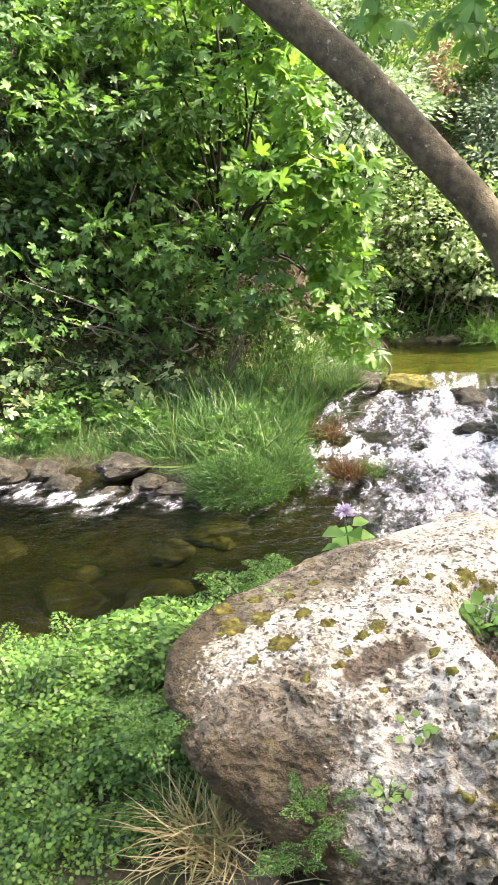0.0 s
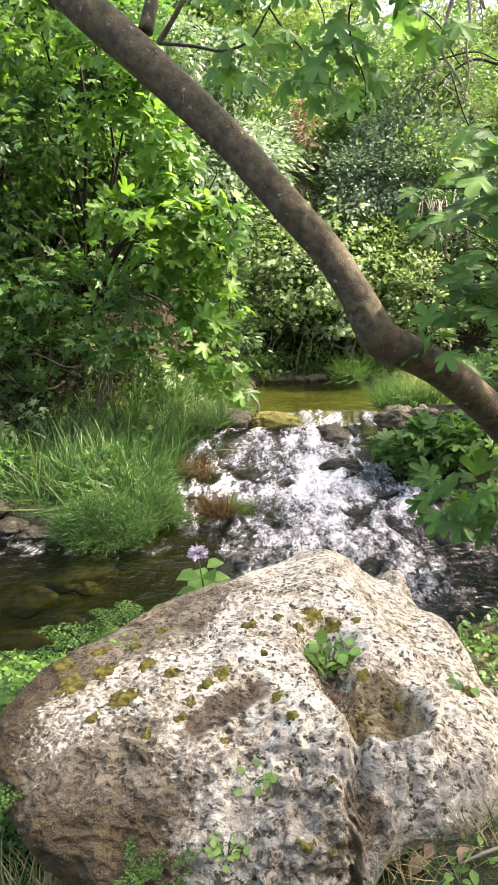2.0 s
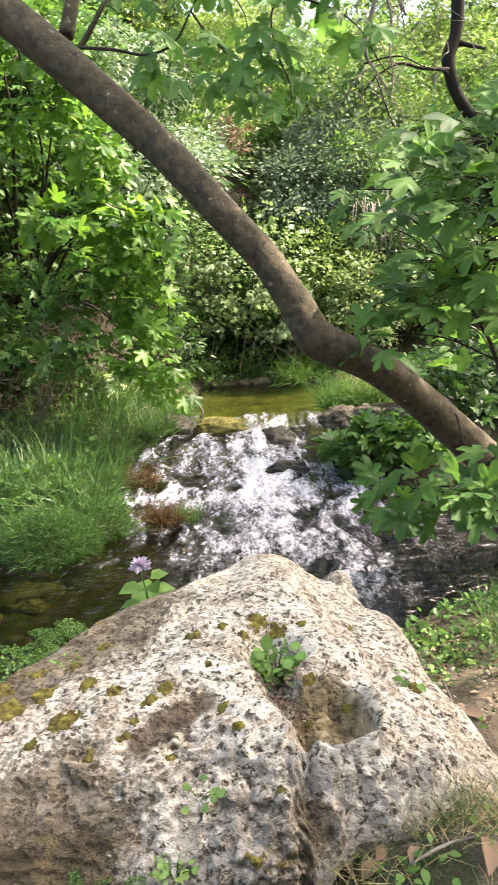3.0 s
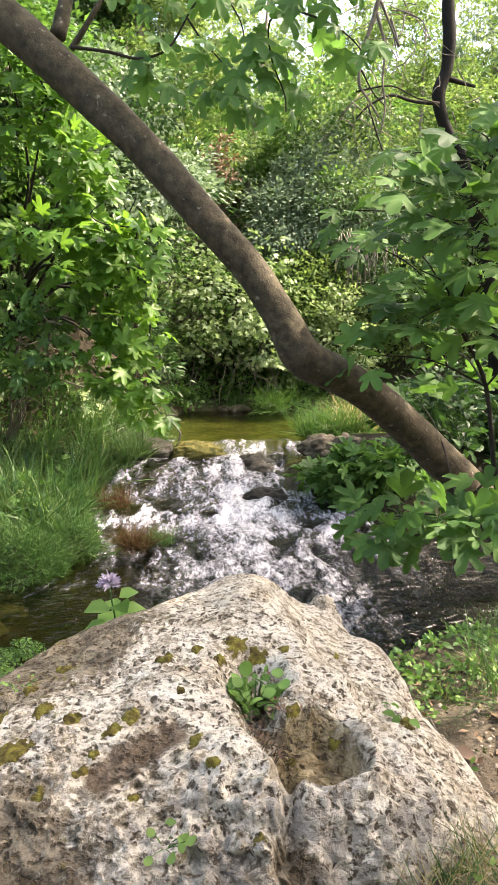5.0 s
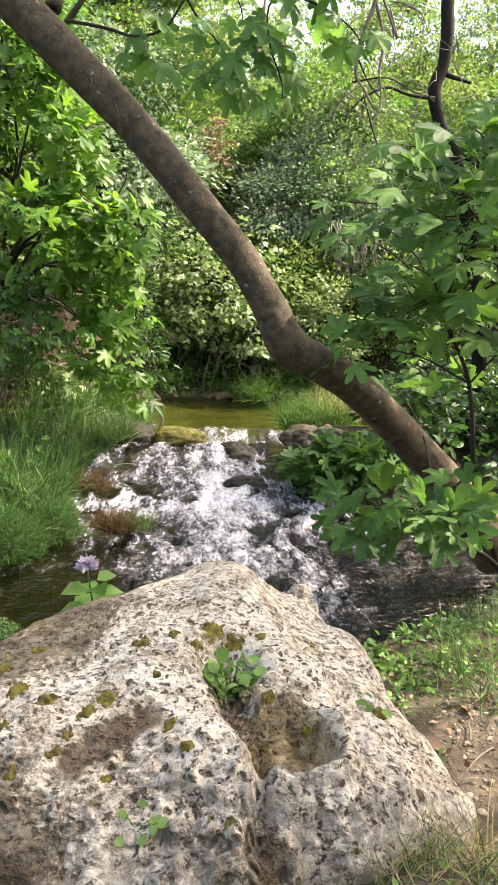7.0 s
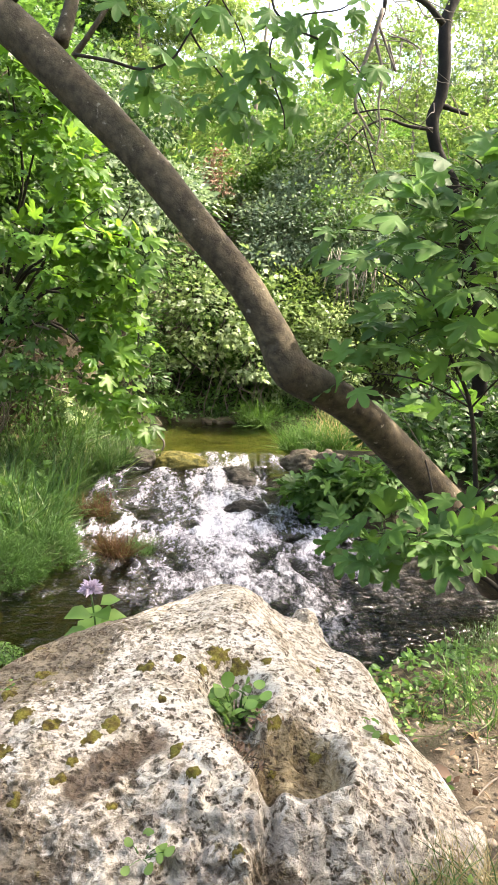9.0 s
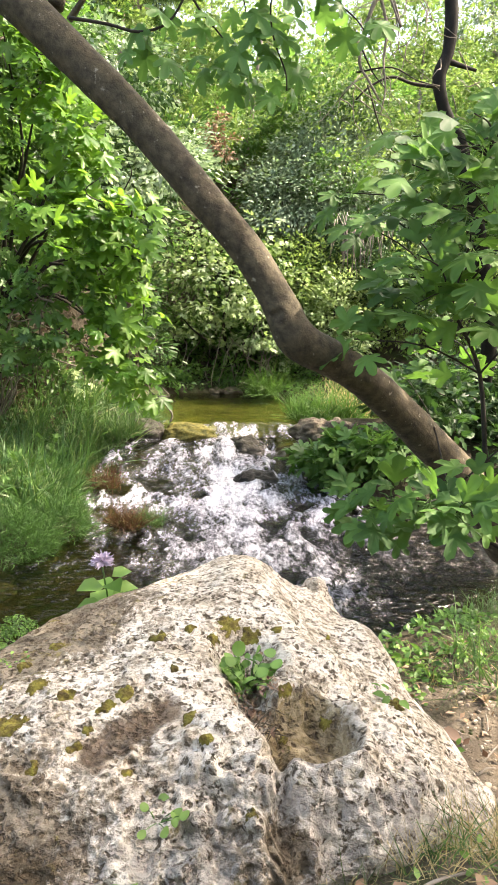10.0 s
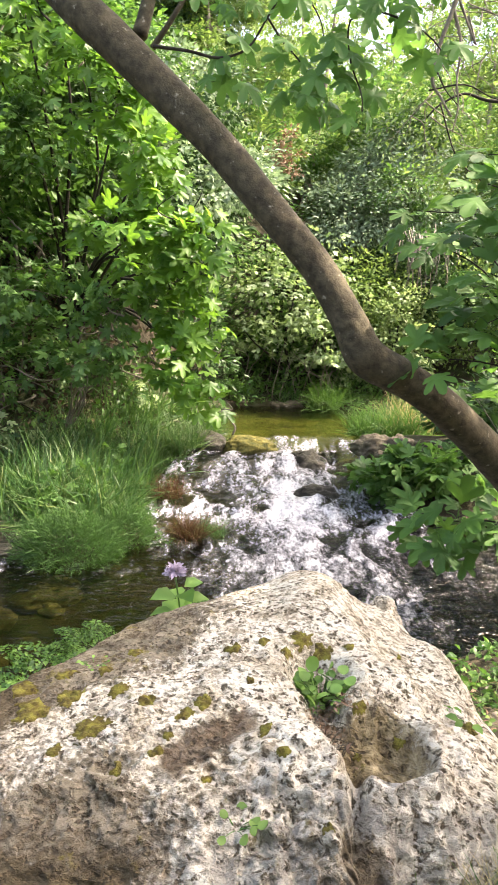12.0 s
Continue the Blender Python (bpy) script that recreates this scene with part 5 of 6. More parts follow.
litter = new("leaf_litter", mesh_of("leaf_litter", *scatter(QUAD, lp, frames_of(unit(np.array([0, -0.5, 1.0]) + 0.6 * r.normal(size=(n, 3))), r.normal(size=(n, 3))), r.uniform(0.05, 0.12, n)), LITTER_SHADED))
tagged(litter, "brown dead leaves lying on the slope", "leaf litter", kind="stuff")
n = 17000
lx = r.uniform(-8, -0.8, n)
ly = np.interp(lx, FOOT_X, FOOT_Y) + r.uniform(-0.4, 3.0, n)
sel = fbm(np.stack([lx, ly, 0 * lx], 1), 1.2, 3, 77) > 0.40
lx, ly = lx[sel], ly[sel]
lp = np.stack([lx, ly, ground_z(lx, ly) + r.uniform(0.01, 0.15, len(lx))], 1)
ivy = new("creeper", mesh_of("creeper", *scatter(OVAL, lp, frames_of(unit(np.array([0, -0.6, 0.9]) + 0.5 * r.normal(size=(len(lx), 3))), r.normal(size=(len(lx), 3))), r.uniform(0.05, 0.11, len(lx))), LEAF_MID))
tagged(ivy, "creeping green leaves covering the slope", "creeper", kind="stuff")

# ---- beyond the pool ----
shrub("pale_shrub", (0.4, 12.9, gz(0.4, 12.9)), [((0.2, 12.3, 1.7), (0.85, 0.6, 0.6), 620), ((-0.35, 12.4, 1.15), (0.6, 0.5, 0.4), 300), ((1.0, 12.4, 1.7), (0.7, 0.6, 0.6), 420), ((-0.5, 12.5, 2.4), (0.8, 0.6, 0.6), 420), ((0.6, 12.6, 2.5), (0.8, 0.6, 0.5), 340), ((1.0, 12.3, 0.95), (0.55, 0.4, 0.30), 260), ((1.25, 12.25, 0.5), (0.35, 0.3, 0.3), 150), ((0.55, 12.35, 0.75), (0.45, 0.3, 0.22), 120)],
      FIG_LEAF_FAR, (0.06, 0.13), LEAF_SOFT, "pale leaved shrub with crooked arching stems beyond the pool", 43, 6)
# added shrub layer that fills the dark hollow under the pale shrub
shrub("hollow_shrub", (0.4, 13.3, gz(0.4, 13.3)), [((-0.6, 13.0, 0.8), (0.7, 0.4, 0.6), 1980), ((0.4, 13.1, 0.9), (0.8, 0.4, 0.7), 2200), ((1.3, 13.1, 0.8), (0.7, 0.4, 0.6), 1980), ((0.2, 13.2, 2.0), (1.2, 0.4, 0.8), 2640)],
      QUAD, (0.06, 0.12), LEAF_MID, "shrub added to fill the shaded hollow behind the pool", 48, 4)
shrub("pool_shrub", (2.2, 13.2, gz(2.2, 13.2)), [((1.8, 12.9, 1.8), (0.7, 0.6, 0.8), 2420), ((2.5, 13.1, 1.3), (0.7, 0.6, 0.8), 1980), ((3.6, 13.1, 1.6), (1.0, 0.8, 1.0), 2640), ((4.8, 13.0, 1.6), (1.0, 0.8, 1.0), 1980), ((2.0, 12.7, 0.8), (0.5, 0.4, 0.4), 880)],
      QUAD, (0.06, 0.11), LEAF_YELLOW, "sunny yellow-green shrub beyond the pool", 44, 5)
shrub("sunny_shrub", (2.2, 12.5, gz(2.2, 12.5)), [((2.1, 12.3, 1.25), (0.5, 0.35, 0.5), 900), ((2.5, 12.4, 0.9), (0.45, 0.35, 0.4), 600), ((1.75, 12.4, 0.75), (0.35, 0.3, 0.3), 350), ((2.35, 12.4, 1.75), (0.4, 0.35, 0.35), 500)],
      QUAD, (0.06, 0.11), LEAF_PALE, "pale sunlit shrub at the far pool edge", 49, 4)
shrub("grey_shrub", (1.8, 14.5, gz(1.8, 14.5)), [((1.4, 14.0, 3.4), (0.9, 0.7, 0.7), 2860), ((2.3, 14.2, 3.8), (0.9, 0.7, 0.8), 2860), ((3.2, 14.2, 3.2), (0.9, 0.7, 0.7), 2420), ((2.6, 14.4, 4.8), (0.9, 0.8, 0.7), 1980)],
      QUAD, (0.06, 0.11), LEAF_GREY, "grey-green shrub on the slope behind the pool", 45, 5)
# dark leaves added here paint the slope's shaded hollow
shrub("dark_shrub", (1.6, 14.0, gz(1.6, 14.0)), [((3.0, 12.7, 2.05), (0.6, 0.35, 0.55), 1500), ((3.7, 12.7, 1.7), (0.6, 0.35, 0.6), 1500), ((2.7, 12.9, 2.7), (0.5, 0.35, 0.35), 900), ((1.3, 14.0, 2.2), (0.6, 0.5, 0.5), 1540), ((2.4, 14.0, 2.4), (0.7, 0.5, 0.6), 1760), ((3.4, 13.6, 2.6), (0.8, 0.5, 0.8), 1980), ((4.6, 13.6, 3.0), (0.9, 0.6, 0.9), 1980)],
      QUAD, (0.06, 0.11), LEAF_DARK, "dark-leaved shrub added as the shaded hollow of the slope", 46, 4)
shrub("willow_shrub", (-1.2, 12.6, gz(-1.2, 12.6)), [((-1.4, 11.8, 1.6), (0.6, 0.5, 0.7), 1980), ((-1.2, 11.6, 2.7), (0.7, 0.5, 0.6), 1980), ((-1.9, 11.2, 3.2), (0.8, 0.6, 0.7), 2200), ((-0.9, 12.2, 3.6), (0.9, 0.6, 0.7), 2420), ((-1.0, 11.5, 0.8), (0.4, 0.4, 0.5), 880)],
      SLIM, (0.09, 0.16), LEAF_DARK, "dark narrow-leaved shrub at the head of the pool", 47, 5)
for x, y, rad, s in ((-0.45, 12.15, 0.18, 21), (0.15, 12.25, 0.15, 22), (0.42, 12.2, 0.20, 23), (0.75, 12.3, 0.12, 24)):
    stone("pool_stone", (x, y, -0.10), (rad, rad * 0.7, rad * 0.55), s, STONE, "small grey stone at the far edge of the pool", "stone", "stones of the pool")

r = np.random.default_rng(180)
edge_cl = [((x, np.interp(x, [-1, 0.5, 3.5, 7], [11.85, 12.25, 12.15, 11.9]) + r.uniform(0, 0.5), r.uniform(-0.05, 0.35)), (0.32, 0.25, 0.25), 280) for x in np.arange(-1.2, 7.0, 0.28)]
shrub("pool_edge_plants", (2.5, 12.5, gz(2.5, 12.5)), edge_cl, OVAL, (0.05, 0.11), LEAF_MID, "low leafy plants along the far edge of the pool", 181, 0, category="undergrowth")
right_cl = [((x, y + r.uniform(-0.3, 0.3), gz(x, y) + r.uniform(0.1, 0.9)), (0.4, 0.35, 0.35), 300) for x, y in ((2.4, 7.6), (2.9, 7.8), (3.4, 7.9), (3.9, 8.0), (2.7, 8.5), (3.3, 8.7), (4.0, 8.8), (4.6, 8.2), (5.2, 8.6), (5.8, 8.3), (3.6, 7.3), (4.4, 7.5), (5.2, 7.6))]
shrub("bank_thicket", (3.6, 8.2, gz(3.6, 8.2)), right_cl, OVAL, (0.06, 0.12), LEAF_DARK, "leafy thicket on the spit between the pools", 182, 5, 0.02, category="thicket")
shrub("dry_shrub", (0.11, 14.2, gz(0.11, 14.2)), [((0.06, 13.20, 4.46), (0.28, 0.2, 0.35), 260), ((0.22, 13.10, 4.10), (0.25, 0.2, 0.25), 200)], QUAD, (0.05, 0.10), LITTER, "reddish-brown withered shrub on the hillside", 183, 2, 0.015)
roots = thing("hanging_roots", (2.35, 11.20, 2.75), "bundle of dry grey roots hanging on the shaded slope", "roots")
r = np.random.default_rng(184)
for k in range(30):
    a = np.array((2.35, 11.20, 2.75)) + r.normal(size=3) * np.array([0.22, 0.1, 0.06])
    b = a + np.array([r.normal() * 0.12 - 0.12, -0.1 + 0.05 * r.normal(), -r.uniform(0.45, 1.0)])
    part("root", tube([a, (a + b) / 2 + np.array([0.05 * r.normal(), -0.05, 0.05]), b], [0.009, 0.007, 0.005], 5, 0.1, k, 3), BARK_GREY, roots)
# woods on the hill
wr = np.random.default_rng(50)


def woodland_tree(x, y, height, material, seed, size):
    """A tree of the hillside: a crooked trunk and a crown of separate leafy masses."""
    r = np.random.default_rng(seed)
    base = np.array([x, y, gz(x, y) - 0.1])
    ob = thing("woodland_tree", base, "leafy woodland tree on the hillside", "tree", "trees of the hillside")
    top = base + np.array([r.normal() * 0.4, r.normal() * 0.3, height])
    part("trunk", tube([base, base + (top - base) * 0.4 + r.normal(size=3) * 0.15, top], [0.08, 0.06, 0.02], 7, 0.1, seed, 4), BARK_GREY, ob)
    cl = []
    for _ in range(15):
        k = r.uniform(0.28, 0.72)
        c = base + np.array([r.normal() * 0.85, r.normal() * 0.6, height * r.uniform(0.25, 1.05)])
        cl.append((c, (k, k, k * 0.62), int(2300 * k * k)))
    part("crown", crown(cl, QUAD, size, 0.75, 0.72, seed, 0.5, 0.14, 0.75), material, ob, kind="stuff")


kinds = [LEAF_MID, LEAF_YELLOW, LEAF_DARK, LEAF_YELLOW, LEAF_GREY, LEAF_YELLOW]
for k in range(64):
    x = wr.uniform(-9, 12)
    y = float(np.interp(x, FOOT_X, FOOT_Y)) + wr.uniform(1.0, 12) ** 1.0
    height = wr.uniform(2.6, 5.6)
    if 2.0 < x * 14 / y < 3.6 and gz(x, y) + height > 0.40 * y + 1.0:
        height = max(1.2, 0.40 * y + 1.0 - gz(x, y))
    woodland_tree(x, y, height, kinds[k % 6], 700 + k, (0.06, 0.12) if k % 3 else (0.08, 0.14))
for k, (x, y, height) in enumerate(((0.4, 17.0, 6.4), (2.4, 19.0, 5.6), (-1.4, 15.5, 6.0), (4.6, 17.5, 6.2), (6.4, 18.5, 7.0), (1.4, 15.5, 4.6), (8.0, 16.5, 7.5), (5.6, 14.8, 4.5), (3.2, 16.0, 4.4), (5.8, 19.5, 6.5), (7.4, 20.0, 7.0), (4.9, 21.0, 6.0))):
    woodland_tree(x, y, height, (LEAF_YELLOW, LEAF_MID, LEAF_PALE, LEAF_YELLOW)[k % 4 if k < 9 else 3], 780 + k, (0.06, 0.12))
woods = thing("hillside_scrub", (0, 20, gz(0, 20)), "low mixed green scrub covering the hillside", "scrub", kind="stuff")
for mat, seed, count in ((LEAF_MID, 51, 60), (LEAF_DARK, 53, 60)):
    cl = []
    for _ in range(count):
        x = wr.uniform(-13, 15)
        y = np.interp(x, FOOT_X, FOOT_Y) + wr.uniform(1.0, 14)
        k = wr.uniform(0.6, 1.2)
        cl.append(((x, y, gz(x, y) + wr.uniform(0.2, 1.4)), (k, k, k * 0.7), int(900 * k)))
    part("foliage", crown(cl, QUAD, (0.08, 0.16), 0.9, 0.6, seed), mat, woods, kind="stuff")

# unseen trees added behind the camera to cut sky light on front faces
for k in range(22):
    x, y = wr.uniform(-11, 11), wr.uniform(-9, -3.2)
    woodland_tree(x, y, wr.uniform(3.5, 6.0), (LEAF_MID, LEAF_DARK)[k % 2], 800 + k, (0.10, 0.2))

# a bank tree, mostly out of view, added so that its crown shades the cascade
bank_tree = thing("bank_tree", (4.2, 7.7, gz(4.2, 7.7)), "leafy tree on the spit between the pools, added to shade the cascade", "tree")
base = np.array([4.2, 7.7, gz(4.2, 7.7) - 0.1])
part("trunk", tube([base, (4.0, 7.7, 1.5), (4.2, 7.6, 3.0), (4.1, 7.6, 4.6)], [0.10, 0.08, 0.06, 0.03], 9, 0.1, 5, 5), BARK_DARK, bank_tree)
part("crown", crown([((3.2, 7.5, 2.9), (0.7, 0.8, 0.6), 900), ((3.7, 7.2, 3.6), (0.8, 1.0, 0.6), 1100), ((4.4, 7.8, 4.4), (1.0, 1.2, 0.7), 1500), ((3.4, 8.3, 3.3), (0.8, 0.7, 0.7), 900), ((3.6, 6.3, 3.2), (0.8, 0.8, 0.6), 900), ((3.9, 6.5, 4.0), (0.9, 0.9, 0.6), 900)], OVAL, (0.07, 0.13), 0.8, 0.3, 760), LEAF_MID, bank_tree, "dense mid-green leaves", "stuff")

# ---- the crooked dark tree with dry hanging branches ----
crooked = thing("crooked_tree", (3.3, 8.6, gz(3.3, 8.6)), "crooked dark tree with dry hanging twigs and sparse small leaves", "tree")
line = [(3.3, 8.6, gz(3.3, 8.6) - 0.1), (3.3, 8.2, 1.0), (2.85, 7.7, 2.3), (2.67, 7.5, 2.56), (2.58, 7.5, 2.91), (2.51, 7.5, 3.10), (2.34, 7.5, 3.36), (2.26, 7.5, 3.65), (2.33, 7.5, 3.88), (2.34, 7.5, 4.19), (2.31, 7.5, 4.49), (2.37, 7.5, 4.74), (2.75, 7.6, 5.5), (2.6, 7.6, 6.4)]
# the trunk's backlit darkness is painted by its bark colour
part("trunk", tube(line, [0.10, 0.09, 0.075, 0.068, 0.065, 0.062, 0.06, 0.066, 0.058, 0.066, 0.064, 0.05, 0.04, 0.03], 10, 0.12, 8, 5), BARK_BACKLIT, crooked)
for pts, rad in (([(2.31, 7.5, 3.81), (2.45, 7.5, 3.77), (2.62, 7.5, 3.73)], 0.035), ([(2.18, 7.2, 3.48), (1.93, 7.2, 3.50), (1.72, 7.2, 3.55), (1.51, 7.2, 3.45), (1.40, 7.2, 3.34)], 0.018), ([(2.11, 6.9, 4.28), (1.90, 6.9, 4.46), (1.60, 6.9, 4.50), (1.56, 6.9, 4.34), (1.51, 6.9, 4.18)], 0.03),
                 ([(1.46, 6.5, 4.19), (1.39, 6.5, 3.93), (1.32, 6.5, 3.71), (1.28, 6.5, 3.44), (1.36, 6.5, 3.31), (1.46, 6.5, 3.16)], 0.022), ([(1.44, 6.5, 4.06), (1.53, 6.5, 3.87), (1.61, 6.5, 3.71), (1.53, 6.5, 3.93), (1.60, 6.5, 3.63)], 0.012), ([(1.41, 6.5, 3.97), (1.49, 6.5, 3.71), (1.48, 6.5, 3.45), (1.51, 6.5, 3.25), (1.48, 6.5, 3.04)], 0.014),
                 ([(1.30, 6.5, 3.53), (1.40, 6.5, 3.36), (1.51, 6.5, 3.25)], 0.008), ([(1.26, 6.5, 3.36), (1.55, 6.5, 3.41), (1.77, 6.5, 3.32), (1.97, 6.5, 3.28)], 0.008), ([(1.38, 6.6, 3.30), (1.55, 6.6, 2.88), (1.76, 6.6, 2.70), (1.91, 6.6, 2.61)], 0.008)):
    part("branch", tube(pts, np.linspace(rad, rad * 0.4, len(pts)), 7, 0.15, 6, 4), BARK_GREY if rad in (0.022, 0.014, 0.012) else BARK_DARK, crooked)
r = np.random.default_rng(190)
for k in range(46):
    a = np.array([r.uniform(1.25, 1.75) if k % 3 else r.uniform(1.1, 2.4), r.uniform(6.4, 7.0), r.uniform(3.2, 4.6)])
    part("twig", limb_tree(a, [a + np.array([r.normal() * 0.3, r.normal() * 0.1, r.uniform(-0.6, 0.1)])], 0.006, 191 + k, 0.2), BARK_GREY, crooked)
part("foliage", crown([((1.5, 8.6, 3.9), (1.0, 0.6, 0.7), 700), ((2.6, 8.4, 4.3), (1.1, 0.7, 0.8), 800), ((3.4, 8.2, 3.5), (0.9, 0.7, 0.8), 600), ((0.6, 8.8, 4.9), (1.0, 0.7, 0.6), 450), ((2.2, 8.2, 5.6), (1.4, 0.9, 0.7), 600), ((1.9, 8.2, 3.1), (0.7, 0.5, 0.4), 300), ((3.0, 8.0, 4.9), (0.9, 0.6, 0.6), 800), ((1.5, 8.4, 4.4), (0.9, 0.6, 0.6), 800), ((2.4, 8.3, 3.6), (0.9, 0.5, 0.5), 900)], OVAL, (0.035, 0.075), 0.5, 0.2, 192), LEAF_YELLOW, crooked, "small yellow-green leaves", "stuff")

# ---- grass and sedge of the far bank ----
def far_bank(x, y, r):
    s = shore(x, y)
    return (s > 0.12 + 0.25 * r.random(len(x))) & (s < 1.8) & (y < np.interp(x, FOOT_X, FOOT_Y) + 0.3) & (fbm(np.stack([x, y, 0 * x], 1), 1.8, 3, 66) + 0.35 * r.random(len(x)) > 0.55)


p = spots(34000, 200, -5.5, -0.7, 5.3, 9.6, far_bank, 0.02)
r = np.random.default_rng(201)
sward = new("tall_grass", mesh_of("tall_grass", *grass(p, r.uniform(0.16, 0.72, len(p)) * (0.6 + 0.4 * step01(-3.6, -2.0, p[:, 0])), 202, 1.0, None, BLADES, 0.5), GRASS))
tagged(sward, "tall green grass on the far bank", "grass", kind="stuff")
p = spots(20000, 205, -7.0, -1.0, 5.4, 7.4, lambda x, y, r: (shore(x, y) > 0.0) & (shore(x, y) < 0.9))
turf = new("short_turf", mesh_of("short_turf", *grass(p, r.uniform(0.06, 0.24, len(p)), 206, 1.1, None, BLADES, 0.5), GRASS))
tagged(turf, "short yellowish-green turf by the water", "grass", kind="stuff")


def tussock(name, x, y, z, rx, ry, count, lengths, material, label, seed, width=0.8, lean=None, wild=0.5, blades=BLADES):
    pts = disc(count, seed, x, y, rx, ry, z)
    r = np.random.default_rng(seed)
    pts[:, 2] -= 0.01
    ob = new(name, mesh_of(name, *grass(pts - np.array([x, y, z]), r.uniform(*lengths, count), seed, width, lean, blades, wild), material))
    ob.location = (x, y, z)
    return tagged(ob, label, "grass tussock", kind="stuff")


def mound(name, x, y, z, rx, ry, rz, count, lengths, material, label, seed, width=0.5):
    """A feathery mound: short fine blades all over a dome."""
    r = np.random.default_rng(seed)
    d = unit(r.normal(size=(count, 3)))
    d[:, 2] = np.abs(d[:, 2])
    k = r.uniform(0.55, 1.0, (count, 1)) * (0.75 + 0.5 * vnoise(d * 2.3, 1.0, seed)[:, None])
    pts = d * k * np.array([rx, ry, rz])
    ang = unit(d + 0.7 * r.normal(size=(count, 3)) + np.array([0, 0, 0.3]))
    side = unit(np.cross(ang, r.normal(size=(count, 3))))
    geo = scatter((BLADES[1][0] * np.array([width, 1, 1]), BLADES[1][1]), pts, np.stack([side, np.cross(ang, side), ang], 2), r.uniform(*lengths, count))
    ob = new(name, mesh_of(name, *geo, material))
    ob.location = (x, y, z)
    return tagged(ob, label, "plant", kind="stuff")


mound("horsetail_mound", -1.50, 5.62, -0.52, 0.46, 0.34, 0.42, 9500, (0.04, 0.10), HORSETAIL, "dense feathery green horsetail mound at the water's edge", 210, 2.2)
mound("horsetail_mound", -1.15, 5.95, -0.50, 0.30, 0.26, 0.36, 3200, (0.05, 0.11), HORSETAIL, "feathery green plant mound at the water's edge", 211, 2.2)
tussock("rusty_tussock", -0.62, 6.15, -0.46, 0.13, 0.09, 420, (0.15, 0.32), RUST, "rust-brown grass tussock in the stream", 212, 0.7)
tussock("rusty_tussock", -0.95, 7.0, -0.34, 0.14, 0.12, 380, (0.15, 0.34), RUST, "rust-brown grass tussock at the cascade", 213, 0.7)
tussock("sedge_tussock", -0.42, 6.2, -0.46, 0.12, 0.08, 200, (0.12, 0.3), GRASS, "green grass tussock in the stream", 214, 0.6)
tussock("arching_sedge", 0.98, 12.0, -0.08, 0.24, 0.14, 420, (0.35, 0.68), LEAF_MID, "green arching sedge tussock at the far pool edge", 215, 0.6, (0, -1.0, 0), 0.5)
tussock("pool_grass", 1.70, 9.75, -0.1, 0.55, 0.35, 1100, (0.25, 0.75), SEDGE, "tall grass clump between the pool and the cascade", 216, 0.6)
for k, x in enumerate((-0.3, 0.3, 1.7, 2.3, 2.9, 3.6)):
    tussock("edge_sedge", x, 12.3, -0.06, 0.2, 0.12, 160, (0.2, 0.42), GRASS, "dark green sedge at the far pool edge", 660 + k, 0.9, (0, -0.6, 0), 0.4)
tussock("pool_grass", 2.0, 9.95, -0.05, 0.4, 0.3, 260, (0.35, 0.85), STRAW, "tall dry grass clump beside the pool", 681, 0.5, None, 0.35)
bare = thing("bare_stems", (0.3, 12.35, gz(0.3, 12.35)), "thin grey arching stems at the far pool edge", "stems")
r = np.random.default_rng(682)
for k in range(22):
    x = r.uniform(-0.75, 1.3)
    a = np.array([x, 12.3 + r.uniform(0, 0.25), -0.08])
    b = a + np.array([r.normal() * 0.5, -0.15 + 0.1 * r.normal(), r.uniform(0.7, 1.5)])
    part("stem", limb_tree(a, [b], r.uniform(0.007, 0.016), 683 + k, 0.18), BARK_GREY, bare)
tussock("pool_grass", 1.2, 12.4, -0.05, 0.4, 0.2, 500, (0.3, 0.7), GRASS, "grass clump at the far pool edge", 217, 0.7)
tussock("bank_grass", -0.95, 8.6, -0.1, 0.2, 0.5, 900, (0.15, 0.4), GRASS, "grass clump beside the lip of the cascade", 218, 0.7)
for k, (x, y) in enumerate(((-0.64, 8.95), (-0.60, 9.2), (-0.70, 9.4), (-0.78, 9.1), (-0.76, 9.8), (-0.82, 10.2), (-0.86, 10.6), (-0.84, 11.0))):
    tussock("lip_grass", x, y, gz(x, y), 0.14, 0.14, 260, (0.08, 0.28), GRASS, "grass clump at the lip of the cascade", 670 + k, 0.7, None, 0.7)
tussock("bank_grass", -0.85, 9.6, -0.05, 0.2, 0.6, 700, (0.15, 0.4), GRASS, "grass clump beside the pool", 219, 0.7)

# bush of low leaves by the cascade
shrub("bank_bush", (1.45, 7.3, -0.3), [((1.25, 7.2, -0.12), (0.34, 0.25, 0.20), 260), ((1.6, 7.15, -0.05), (0.32, 0.25, 0.25), 220), ((1.9, 7.0, 0.0), (0.4, 0.3, 0.3), 220)], FIG_LEAF_FAR, (0.12, 0.22), LEAF_MID, "low leafy bush hanging over the cascade", 220, 3, 0.01)
mound("mossy_bank", 1.28, 7.65, -0.32, 0.32, 0.35, 0.30, 2600, (0.05, 0.10), SEDGE, "dark green mossy plants on the bank of the cascade", 221, 0.8)

# dark leaves on the bank behind the leaning trunk
r = np.random.default_rng(224)
shade = []
for k in range(46):
    x, y = r.uniform(2.0, 5.6), r.uniform(7.1, 9.2)
    shade.append(((x, y, gz(x, y) + r.uniform(0.05, 0.5)), (0.32, 0.28, 0.24), 90))
